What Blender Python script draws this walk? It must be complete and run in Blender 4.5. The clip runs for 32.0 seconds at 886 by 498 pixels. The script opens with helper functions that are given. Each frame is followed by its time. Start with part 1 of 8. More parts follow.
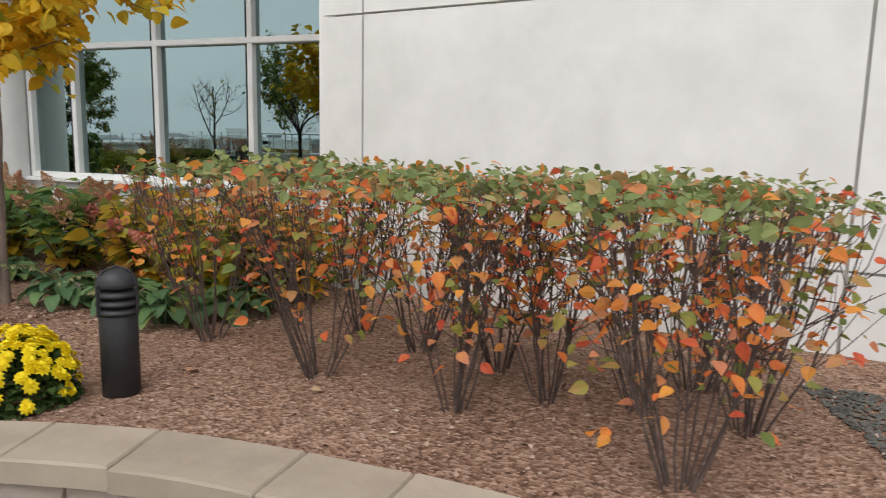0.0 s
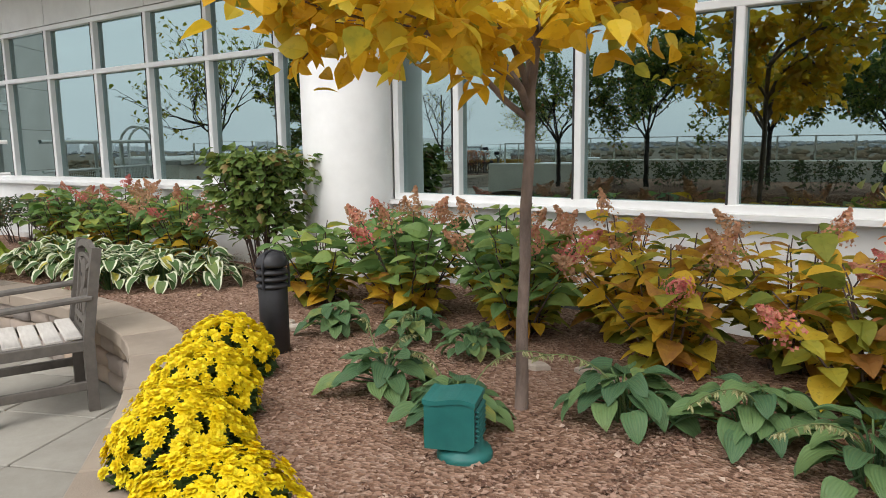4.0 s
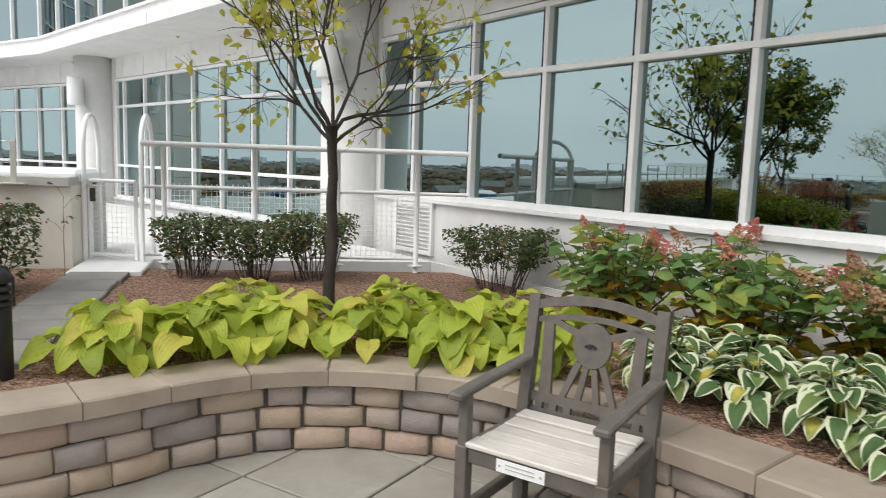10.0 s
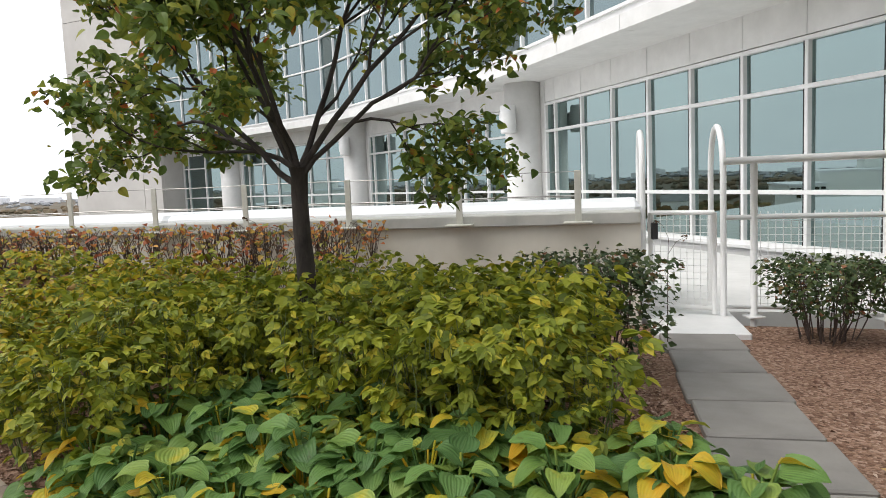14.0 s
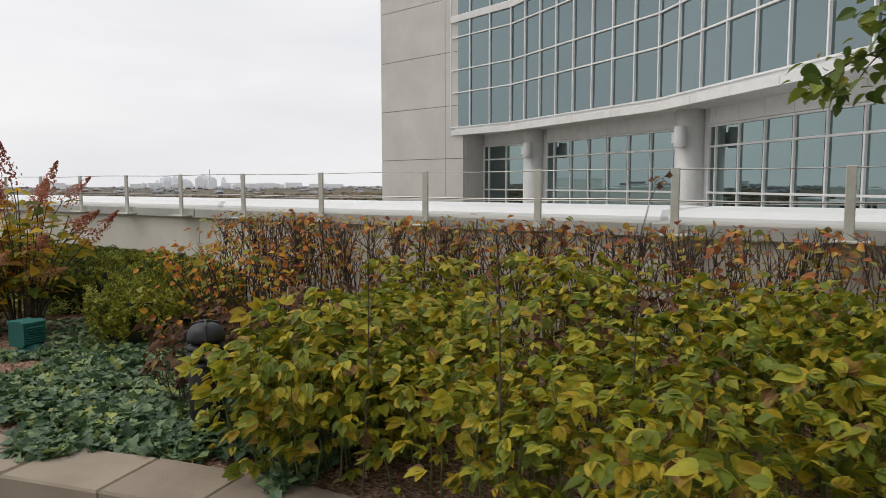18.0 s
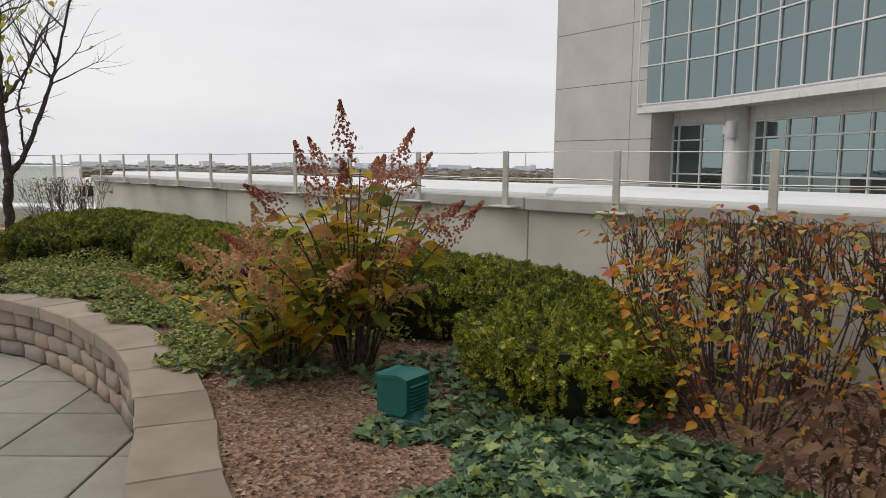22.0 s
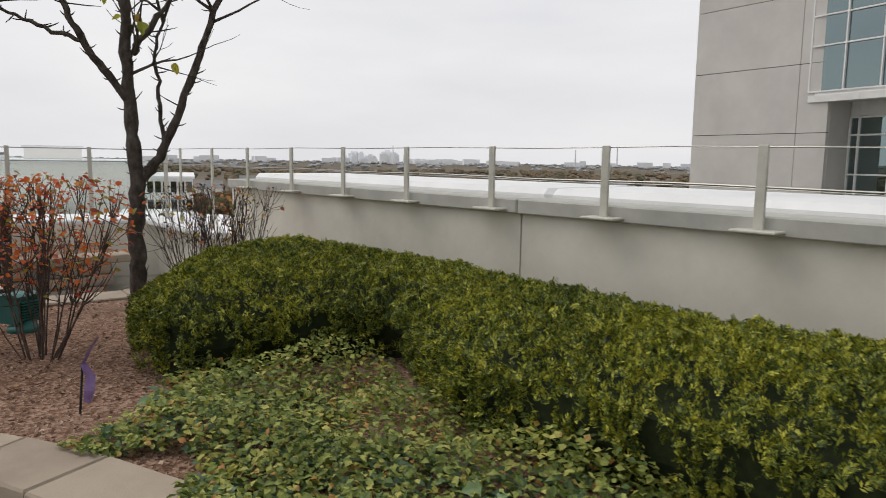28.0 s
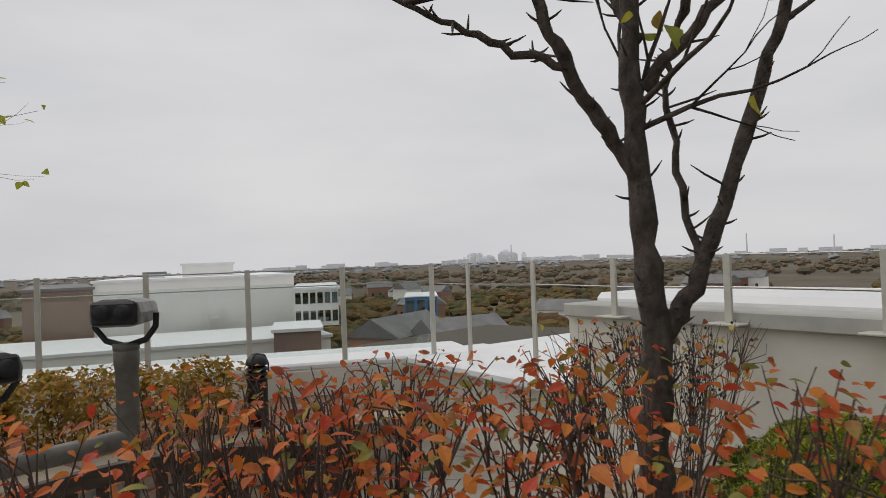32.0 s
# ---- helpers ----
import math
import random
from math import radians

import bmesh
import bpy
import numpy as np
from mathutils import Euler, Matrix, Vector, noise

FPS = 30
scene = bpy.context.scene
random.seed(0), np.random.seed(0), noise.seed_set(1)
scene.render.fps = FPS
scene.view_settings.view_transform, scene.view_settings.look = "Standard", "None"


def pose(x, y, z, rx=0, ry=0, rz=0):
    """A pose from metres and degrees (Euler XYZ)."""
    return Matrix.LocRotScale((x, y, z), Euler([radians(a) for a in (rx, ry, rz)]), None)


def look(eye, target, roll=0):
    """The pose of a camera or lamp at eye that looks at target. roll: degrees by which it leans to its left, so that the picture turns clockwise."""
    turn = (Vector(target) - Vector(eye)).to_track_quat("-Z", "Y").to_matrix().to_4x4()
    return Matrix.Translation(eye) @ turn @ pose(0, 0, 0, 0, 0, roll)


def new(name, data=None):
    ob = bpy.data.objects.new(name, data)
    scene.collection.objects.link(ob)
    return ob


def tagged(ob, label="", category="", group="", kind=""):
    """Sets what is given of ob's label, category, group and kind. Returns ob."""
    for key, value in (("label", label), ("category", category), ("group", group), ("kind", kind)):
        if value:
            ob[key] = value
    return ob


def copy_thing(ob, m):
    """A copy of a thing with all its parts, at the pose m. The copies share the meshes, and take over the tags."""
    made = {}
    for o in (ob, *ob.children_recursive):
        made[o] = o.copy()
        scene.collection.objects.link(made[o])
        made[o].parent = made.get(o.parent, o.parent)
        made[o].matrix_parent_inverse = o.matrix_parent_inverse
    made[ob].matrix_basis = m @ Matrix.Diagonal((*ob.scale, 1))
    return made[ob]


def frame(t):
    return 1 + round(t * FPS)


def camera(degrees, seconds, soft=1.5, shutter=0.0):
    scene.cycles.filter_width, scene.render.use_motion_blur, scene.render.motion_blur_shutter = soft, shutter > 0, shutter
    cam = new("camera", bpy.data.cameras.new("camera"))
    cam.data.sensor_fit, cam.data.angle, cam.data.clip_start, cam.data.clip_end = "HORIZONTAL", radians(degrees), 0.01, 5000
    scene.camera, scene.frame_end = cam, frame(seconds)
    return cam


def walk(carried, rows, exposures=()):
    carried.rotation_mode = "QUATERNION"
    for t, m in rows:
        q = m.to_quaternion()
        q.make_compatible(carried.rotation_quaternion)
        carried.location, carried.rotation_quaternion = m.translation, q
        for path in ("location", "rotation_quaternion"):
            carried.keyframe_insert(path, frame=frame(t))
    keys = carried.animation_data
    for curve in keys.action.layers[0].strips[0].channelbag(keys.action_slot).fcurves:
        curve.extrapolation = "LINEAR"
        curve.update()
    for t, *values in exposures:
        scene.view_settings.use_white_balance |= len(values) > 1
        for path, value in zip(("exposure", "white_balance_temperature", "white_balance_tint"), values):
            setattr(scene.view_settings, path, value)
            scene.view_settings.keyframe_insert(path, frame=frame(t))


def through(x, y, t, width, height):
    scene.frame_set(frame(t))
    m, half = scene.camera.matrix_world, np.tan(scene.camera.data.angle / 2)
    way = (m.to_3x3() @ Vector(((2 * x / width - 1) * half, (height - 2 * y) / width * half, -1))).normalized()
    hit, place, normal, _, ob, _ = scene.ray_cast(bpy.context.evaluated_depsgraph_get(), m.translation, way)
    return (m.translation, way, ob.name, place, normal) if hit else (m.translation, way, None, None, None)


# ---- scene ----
EXPOSURES = [(0.0, 0.28, 6550, 10.0), (2.0, 0.5, 6550, 10.0), (5.0, 0.58, 6550, 10.0), (6.0, 0.52, 6550, 10.0), (9.0, 0.48, 6550, 10.0), (13.0, 0.42, 6550, 10.0), (16.0, 0.12, 6800, 10.0), (18.0, -0.28, 6800, 10.0), (20.0, -0.34, 6800, 10.0), (22.0, -0.38, 6800, 10.0), (24.0, -0.34, 6800, 10.0), (25.0, -0.36, 6800, 10.0), (28.0, -0.36, 6800, 10.0), (29.0, -0.44, 6800, 10.0), (30.0, -0.46, 6800, 10.0), (31.0, -0.54, 6800, 10.0), (32.0, -0.7, 6800, 10.0)]
cam = camera(64.0, 32.0, soft=0.55, shutter=0.15)
PATH = [
    (0, (0.071, 1.489, 1.487), (-0.781, 3.272, 1.183), 1.2),
    (0.5, (-0.271, 1.534, 1.534), (-1.304, 3.221, 1.236), -2.4),
    (1, (-0.599, 1.599, 1.527), (-1.707, 3.238, 1.24), -0.8),
    (1.5, (-0.937, 1.644, 1.504), (-2.129, 3.222, 1.206), -1.5),
    (2, (-1.29, 1.724, 1.502), (-2.647, 3.165, 1.214), -3.7),
    (2.5, (-1.687, 1.793, 1.482), (-3.127, 3.155, 1.217), -3.4),
    (4.5, (-3.158, 1.924, 1.493), (-4.387, 3.474, 1.195), -0.3),
    (5, (-3.537, 1.855, 1.497), (-4.78, 3.393, 1.195), -0.6),
    (5.5, (-3.875, 1.779, 1.499), (-5.145, 3.295, 1.203), 0.3),
    (6, (-4.187, 1.727, 1.494), (-5.457, 3.247, 1.218), 0.8),
    (6.5, (-4.461, 1.72, 1.48), (-5.764, 3.212, 1.201), 0.4),
    (7, (-4.87, 1.775, 1.492), (-6.256, 3.19, 1.213), 0.7),
    (7.5, (-5.273, 1.778, 1.498), (-6.604, 3.246, 1.226), 0.7),
    (8, (-5.575, 1.784, 1.497), (-6.89, 3.26, 1.194), 0.3),
    (8.5, (-5.901, 1.774, 1.526), (-7.339, 3.124, 1.194), 1.2),
    (9, (-6.289, 1.717, 1.559), (-7.79, 2.996, 1.226), 0.9),
    (9.5, (-6.648, 1.695, 1.526), (-8.245, 2.869, 1.259), -0.1),
    (10, (-7.046, 1.597, 1.497), (-8.749, 2.617, 1.256), 1.9),
    (10.5, (-7.351, 1.444, 1.503), (-9.161, 2.261, 1.273), -0.6),
    (11, (-7.624, 1.286, 1.495), (-9.503, 1.918, 1.229), 0.3),
    (11.5, (-7.983, 1.126, 1.491), (-9.916, 1.533, 1.18), 0.8),
    (12, (-8.35, 0.944, 1.481), (-10.303, 1.263, 1.191), -0.9),
    (12.5, (-8.639, 0.778, 1.488), (-10.589, 1.126, 1.213), -0.8),
    (13, (-8.958, 0.595, 1.51), (-10.933, 0.822, 1.292), -1.9),
    (13.5, (-9.134, 0.357, 1.537), (-11.119, 0.509, 1.345), -2.6),
    (15.5, (-10.38, -0.34, 1.53), (-12.37, -0.338, 1.326), 1.6),
    (16, (-10.7, -0.64, 1.485), (-12.668, -0.909, 1.253), 1.1),
    (16.5, (-10.878, -0.925, 1.496), (-12.807, -1.395, 1.251), 0.8),
    (17, (-11.087, -1.271, 1.488), (-12.988, -1.85, 1.258), -0.9),
    (17.5, (-11.258, -1.635, 1.484), (-13.149, -2.254, 1.274), 0.5),
    (18, (-11.4, -2.021, 1.486), (-13.315, -2.566, 1.301), -0.1),
    (18.5, (-11.497, -2.338, 1.484), (-13.396, -2.94, 1.305), -1.4),
    (19, (-11.611, -2.645, 1.482), (-13.465, -3.359, 1.256), 0.5),
    (19.5, (-11.72, -2.993, 1.489), (-13.574, -3.704, 1.25), -0.1),
    (20, (-11.863, -3.244, 1.487), (-13.702, -3.99, 1.238), -0.0),
    (20.5, (-12.012, -3.477, 1.489), (-13.822, -4.292, 1.245), 1.2),
    (21, (-12.195, -3.827, 1.491), (-14.042, -4.568, 1.29), 1.0),
    (21.5, (-12.286, -4.077, 1.473), (-14.112, -4.862, 1.255), 0.5),
    (22, (-12.471, -4.408, 1.475), (-14.255, -5.279, 1.238), 0.6),
    (22.5, (-12.659, -4.756, 1.457), (-14.467, -5.577, 1.215), 1.7),
    (23, (-12.807, -5.071, 1.434), (-14.676, -5.727, 1.158), 1.7),
    (23.5, (-12.961, -5.394, 1.477), (-14.833, -6.038, 1.194), 2.0),
    (24, (-13.128, -5.753, 1.451), (-15.001, -6.401, 1.178), 1.6),
    (24.5, (-13.238, -6.098, 1.445), (-15.11, -6.736, 1.147), 1.5),
    (25, (-13.396, -6.387, 1.466), (-15.25, -7.082, 1.181), 2.9),
    (25.5, (-13.499, -6.711, 1.473), (-15.353, -7.402, 1.185), 2.5),
    (27.5, (-14.341, -7.966, 1.473), (-16.156, -8.768, 1.222), 2.0),
    (28, (-14.532, -8.325, 1.484), (-16.254, -9.312, 1.234), 0.9),
    (28.5, (-14.657, -8.672, 1.506), (-16.337, -9.738, 1.303), 1.6),
    (29, (-14.764, -9.059, 1.519), (-16.317, -10.305, 1.340), 0.5),
    (29.5, (-14.733, -9.398, 1.536), (-16.163, -10.785, 1.364), 0.1),
    (30, (-14.843, -9.841, 1.509), (-16.248, -11.252, 1.322), 0.9),
    (30.5, (-14.921, -10.226, 1.533), (-16.308, -11.66, 1.391), 0.9),
    (31, (-15.064, -10.655, 1.565), (-16.481, -12.064, 1.486), -0.1),
    (31.5, (-15.197, -10.989, 1.572), (-16.706, -12.302, 1.553), -0.9),
    (32, (-15.343, -11.354, 1.589), (-16.889, -12.623, 1.622), -2.1),
]
walk(cam, [(t, look(eye, target, roll)) for t, eye, target, roll in PATH], EXPOSURES)
# ---------------------------------------------------------------- world, sun, exposure
world = bpy.data.worlds.new("overcast")
scene.world = world
world.use_nodes = True
wn = world.node_tree
sky = wn.nodes.new("ShaderNodeTexSky")
sky.sky_type, sky.sun_disc = "NISHITA", False
sky.sun_elevation, sky.sun_rotation = radians(53), radians(170)
sky.air_density, sky.dust_density, sky.ozone_density = 1.0, 4.0, 1.0
cloud_at = wn.nodes.new("ShaderNodeTexCoord")
cloud_map = wn.nodes.new("ShaderNodeMapping")
cloud_map.inputs["Scale"].default_value = (1.0, 1.0, 4.0)
cloud = wn.nodes.new("ShaderNodeTexNoise")
cloud.inputs["Scale"].default_value, cloud.inputs["Detail"].default_value, cloud.inputs["Roughness"].default_value = 2.2, 5, 0.5
wn.links.new(cloud_at.outputs["Generated"], cloud_map.inputs["Vector"])
wn.links.new(cloud_map.outputs[0], cloud.inputs["Vector"])
cloud_ramp = wn.nodes.new("ShaderNodeValToRGB")
cloud_ramp.color_ramp.elements[0].position, cloud_ramp.color_ramp.elements[0].color = 0.3, (7.6, 7.85, 8.5, 1)
cloud_ramp.color_ramp.elements[1].position, cloud_ramp.color_ramp.elements[1].color = 0.7, (9.0, 9.2, 9.7, 1)
wn.links.new(cloud.outputs["Fac"], cloud_ramp.inputs[0])
cover = wn.nodes.new("ShaderNodeMix")
cover.data_type = "RGBA"
cover.inputs[0].default_value = 0.94
wn.links.new(sky.outputs[0], cover.inputs[6])
wn.links.new(cloud_ramp.outputs[0], cover.inputs[7])
wn.links.new(cover.outputs[2], wn.nodes["Background"].inputs["Color"])
wn.nodes["Background"].inputs["Strength"].default_value = 0.125

sun = new("sun", bpy.data.lights.new("sun", "SUN"))
sun.data.energy, sun.data.angle, sun.data.color = 1.3, radians(40), (1.0, 0.965, 0.91)
sun.matrix_world = look((0, 0, 0), (-0.1, 0.58, -0.8))

# ---------------------------------------------------------------- materials
def ramp_colors(nt, fac, stops, interp="LINEAR"):
    r = nt.nodes.new("ShaderNodeValToRGB")
    r.color_ramp.interpolation = interp
    els = r.color_ramp.elements
    while len(els) > 1:
        els.remove(els[-1])
    els[0].position, els[0].color = stops[0][0], (*stops[0][1], 1)
    for p, c in stops[1:]:
        e = els.new(p)
        e.color = (*c, 1)
    nt.links.new(fac, r.inputs[0])
    return r.outputs[0]


def noise_node(nt, vec, scale, detail=4, rough=0.6):
    n = nt.nodes.new("ShaderNodeTexNoise")
    n.inputs["Scale"].default_value = scale
    n.inputs["Detail"].default_value = detail
    n.inputs["Roughness"].default_value = rough
    nt.links.new(vec, n.inputs["Vector"])
    return n.outputs["Fac"]


def mixed(nt, fac, a, b, mode="MIX"):
    m = nt.nodes.new("ShaderNodeMix")
    m.data_type, m.blend_type = "RGBA", mode
    for sock, v in ((m.inputs[0], fac), (m.inputs[6], a), (m.inputs[7], b)):
        if isinstance(v, (int, float)):
            sock.default_value = v
        elif isinstance(v, tuple):
            sock.default_value = (*v, 1)
        else:
            nt.links.new(v, sock)
    return m.outputs[2]


def mathed(nt, op, a, b=0.5, clamp=False):
    m = nt.nodes.new("ShaderNodeMath")
    m.operation, m.use_clamp = op, clamp
    for sock, v in zip(m.inputs, (a, b)):
        if isinstance(v, (int, float)):
            sock.default_value = v
        else:
            nt.links.new(v, sock)
    return m.outputs[0]


def scaled(nt, vec, s):
    m = nt.nodes.new("ShaderNodeMapping")
    m.inputs["Scale"].default_value = s
    nt.links.new(vec, m.inputs["Vector"])
    return m.outputs[0]


def base_mat(name, rough=0.6, metal=0.0, spec=0.5):
    m = bpy.data.materials.new(name)
    m.use_nodes = True
    nt = m.node_tree
    b = nt.nodes["Principled BSDF"]
    b.inputs["Roughness"].default_value = rough
    b.inputs["Metallic"].default_value = metal
    b.inputs["Specular IOR Level"].default_value = spec
    tc = nt.nodes.new("ShaderNodeTexCoord")
    return m, nt, b, tc.outputs["Object"]


def bumped(nt, b, height, strength, dist=0.01):
    n = nt.nodes.new("ShaderNodeBump")
    n.inputs["Strength"].default_value, n.inputs["Distance"].default_value = strength, dist
    nt.links.new(height, n.inputs["Height"])
    nt.links.new(n.outputs[0], b.inputs["Normal"])


def surface(name, stops, scale=8, fine=90, rough=0.7, metal=0.0, bump=0.2, dist=0.004, stains=0.25, stain_color=(0.1, 0.09, 0.08), stain_scale=1.2, by="", by_amount=0.3, stretch=(1, 1, 1), spec=0.4):
    """A solid surface: colour over a middle noise, broad stains, fine grain in the relief; by: 'object' or 'island' shifts each piece."""
    m, nt, b, vec = base_mat(name, rough, metal, spec)
    v = scaled(nt, vec, stretch)
    f = noise_node(nt, v, scale, 5)
    if by:
        src = nt.nodes.new("ShaderNodeObjectInfo").outputs["Random"] if by == "object" else nt.nodes.new("ShaderNodeNewGeometry").outputs["Random Per Island"]
        f = mathed(nt, "ADD", mathed(nt, "MULTIPLY", f, 1 - by_amount), mathed(nt, "MULTIPLY", src, by_amount))
    f = mathed(nt, "ADD", mathed(nt, "MULTIPLY", mathed(nt, "SUBTRACT", f, 0.5), 1.7), 0.5, True)
    col = ramp_colors(nt, f, stops)
    if stains:
        s = noise_node(nt, vec, stain_scale, 6, 0.65)
        s = mathed(nt, "MULTIPLY", mathed(nt, "SUBTRACT", s, 0.48, True), stains * 5, True)
        col = mixed(nt, s, col, stain_color)
    nt.links.new(col, b.inputs["Base Color"])
    g = noise_node(nt, v, fine, 3, 0.7)
    if bump:
        bumped(nt, b, g, bump, dist)
    rr = mathed(nt, "ADD", mathed(nt, "MULTIPLY", g, 0.2), rough - 0.1, True)
    nt.links.new(rr, b.inputs["Roughness"])
    return m


def leafy(name, stops, rough=0.5, glow=0.35, margin=None, veins=0.0, spots=0.15, spec=0.28, margin_at=0.62, by_part=0.0, patch=()):
    """Leaves: each island its own tone, darker blotches, a paler margin where asked, light coming through the blade."""
    m, nt, b, vec = base_mat(name, rough, 0, spec)
    isl = nt.nodes.new("ShaderNodeNewGeometry").outputs["Random Per Island"]
    n = noise_node(nt, vec, 14, 3)
    own = nt.nodes.new("ShaderNodeObjectInfo").outputs["Random"]
    if by_part:
        isl = mathed(nt, "ADD", mathed(nt, "MULTIPLY", isl, 1 - by_part), mathed(nt, "MULTIPLY", own, by_part))
    else:
        isl = mathed(nt, "FRACT", mathed(nt, "ADD", isl, own), 0.0)
    f = mathed(nt, "ADD", isl, mathed(nt, "MULTIPLY", mathed(nt, "SUBTRACT", n, 0.5), 0.35), True)
    for size, amount in patch:
        f = mathed(nt, "ADD", f, mathed(nt, "MULTIPLY", mathed(nt, "SUBTRACT", noise_node(nt, vec, size, 2), 0.5), amount), True)
    col = ramp_colors(nt, f, stops)
    if spots:
        s = mathed(nt, "MULTIPLY", mathed(nt, "SUBTRACT", noise_node(nt, vec, 45, 3), 0.58, True), spots * 30, True)
        col = mixed(nt, mathed(nt, "MULTIPLY", s, 0.5), col, (0.09, 0.055, 0.02))
    uv = nt.nodes.new("ShaderNodeUVMap")
    uv.uv_map = "UVMap"
    sep = nt.nodes.new("ShaderNodeSeparateXYZ")
    nt.links.new(uv.outputs[0], sep.inputs[0])
    across = mathed(nt, "ABSOLUTE", sep.outputs[0])
    if veins:
        w = mathed(nt, "SINE", mathed(nt, "MULTIPLY", across, 26.0))
        col = mixed(nt, mathed(nt, "MULTIPLY", mathed(nt, "GREATER_THAN", w, 0.55), veins), col, (0.3, 0.36, 0.12))
        bumped(nt, b, w, 0.25, 0.004)
    if margin:
        wob = mathed(nt, "ADD", margin_at - 0.1, mathed(nt, "MULTIPLY", noise_node(nt, vec, 30, 2), 0.2))
        col = mixed(nt, mathed(nt, "GREATER_THAN", across, wob), col, margin)
    nt.links.new(col, b.inputs["Base Color"])
    t = nt.nodes.new("ShaderNodeBsdfTranslucent")
    nt.links.new(col, t.inputs["Color"])
    mix = nt.nodes.new("ShaderNodeMixShader")
    mix.inputs[0].default_value = glow
    nt.links.new(b.outputs[0], mix.inputs[1])
    nt.links.new(t.outputs[0], mix.inputs[2])
    nt.links.new(mix.outputs[0], nt.nodes["Material Output"].inputs[0])
    return m


# ---------------------------------------------------------------- mesh building
class Geo:
    """Vertices, faces and leaf coordinates gathered into one mesh."""

    def __init__(self):
        self.v, self.f, self.uv, self.n = [], [], [], 0

    def add(self, verts, faces, uvs=None):
        verts = np.asarray(verts, float).reshape(-1, 3)
        self.v.append(verts)
        self.f.append((self.n, faces))
        self.uv.append(np.zeros((len(verts), 2)) if uvs is None else np.asarray(uvs, float))
        self.n += len(verts)
        return self

    def box(self, c, s, m=None, b=0.0):
        """A box round c with edges s, chamfered by b."""
        x, y, z = (k / 2 for k in s)
        if b <= 0:
            v = [(i * x, j * y, k * z) for k in (-1, 1) for j in (-1, 1) for i in (-1, 1)]
            f = [(0, 2, 3, 1), (4, 5, 7, 6), (0, 1, 5, 4), (2, 6, 7, 3), (0, 4, 6, 2), (1, 3, 7, 5)]
        else:
            v, f = [], []
            b = min(b, x * 0.9, y * 0.9, z * 0.9)
            idx = {}
            for i in (-1, 1):
                for j in (-1, 1):
                    for k in (-1, 1):
                        for a in range(3):
                            p = [i * (x - b), j * (y - b), k * (z - b)]
                            p[a] = (i * x, j * y, k * z)[a]
                            idx[i, j, k, a] = len(v)
                            v.append(p)
            for a in range(3):
                o1, o2 = (a + 1) % 3, (a + 2) % 3
                for s1 in (-1, 1):
                    q = []
                    for u, w in ((-1, -1), (1, -1), (1, 1), (-1, 1)):
                        t = [0, 0, 0]
                        t[a], t[o1], t[o2] = s1, u, w
                        q.append(idx[(*t, a)])
                    f.append(tuple(q) if s1 > 0 else tuple(reversed(q)))
                for s1 in (-1, 1):
                    for s2 in (-1, 1):
                        t1, t2 = [0, 0, 0], [0, 0, 0]
                        t1[o1] = t2[o1] = s1
                        t1[o2] = t2[o2] = s2
                        t1[a], t2[a] = -1, 1
                        q = (idx[(*t1, o1)], idx[(*t2, o1)], idx[(*t2, o2)], idx[(*t1, o2)])
                        f.append(q if s1 * s2 < 0 else tuple(reversed(q)))
            for i in (-1, 1):
                for j in (-1, 1):
                    for k in (-1, 1):
                        q = tuple(idx[i, j, k, a] for a in range(3))
                        f.append(q if i * j * k > 0 else tuple(reversed(q)))
        v = np.array(v, float)
        if m is not None:
            v = v @ np.array(m.to_3x3()).T
        return self.add(v + np.array(c, float), f)

    def tube(self, pts, radii, n=8, cap=True):
        pts = np.asarray(pts, float)
        radii = np.broadcast_to(np.asarray(radii, float), (len(pts),))
        d = np.gradient(pts, axis=0)
        d /= np.linalg.norm(d, axis=1)[:, None] + 1e-9
        ref = np.array((0.0, 0.0, 1.0)) if abs(d[0][2]) < 0.9 else np.array((1.0, 0.0, 0.0))
        rings = []
        for p, t, r in zip(pts, d, radii):
            a = np.cross(t, ref)
            a /= np.linalg.norm(a) + 1e-9
            b2 = np.cross(t, a)
            ref = np.cross(a, t)
            an = np.arange(n) * 2 * math.pi / n
            rings.append(p + r * (np.cos(an)[:, None] * a + np.sin(an)[:, None] * b2))
        k = len(pts)
        f = [(i * n + j, i * n + (j + 1) % n, (i + 1) * n + (j + 1) % n, (i + 1) * n + j) for i in range(k - 1) for j in range(n)]
        if cap:
            f += [tuple(range(n)), tuple(reversed(range((k - 1) * n, k * n)))]
        return self.add(np.concatenate(rings), f)

    def revolve(self, profile, n=24, c=(0, 0, 0), squash=(1, 1)):
        """profile: (radius, z) from the bottom up, about a vertical axis at c."""
        an = np.arange(n) * 2 * math.pi / n
        v = np.concatenate([np.stack([r * np.cos(an) * squash[0], r * np.sin(an) * squash[1], np.full(n, z)], 1) for r, z in profile]) + np.array(c, float)
        k = len(profile)
        f = [(i * n + j, i * n + (j + 1) % n, (i + 1) * n + (j + 1) % n, (i + 1) * n + j) for i in range(k - 1) for j in range(n)]
        f += [tuple(reversed(range(n))), tuple(range((k - 1) * n, k * n))]
        return self.add(v, f)

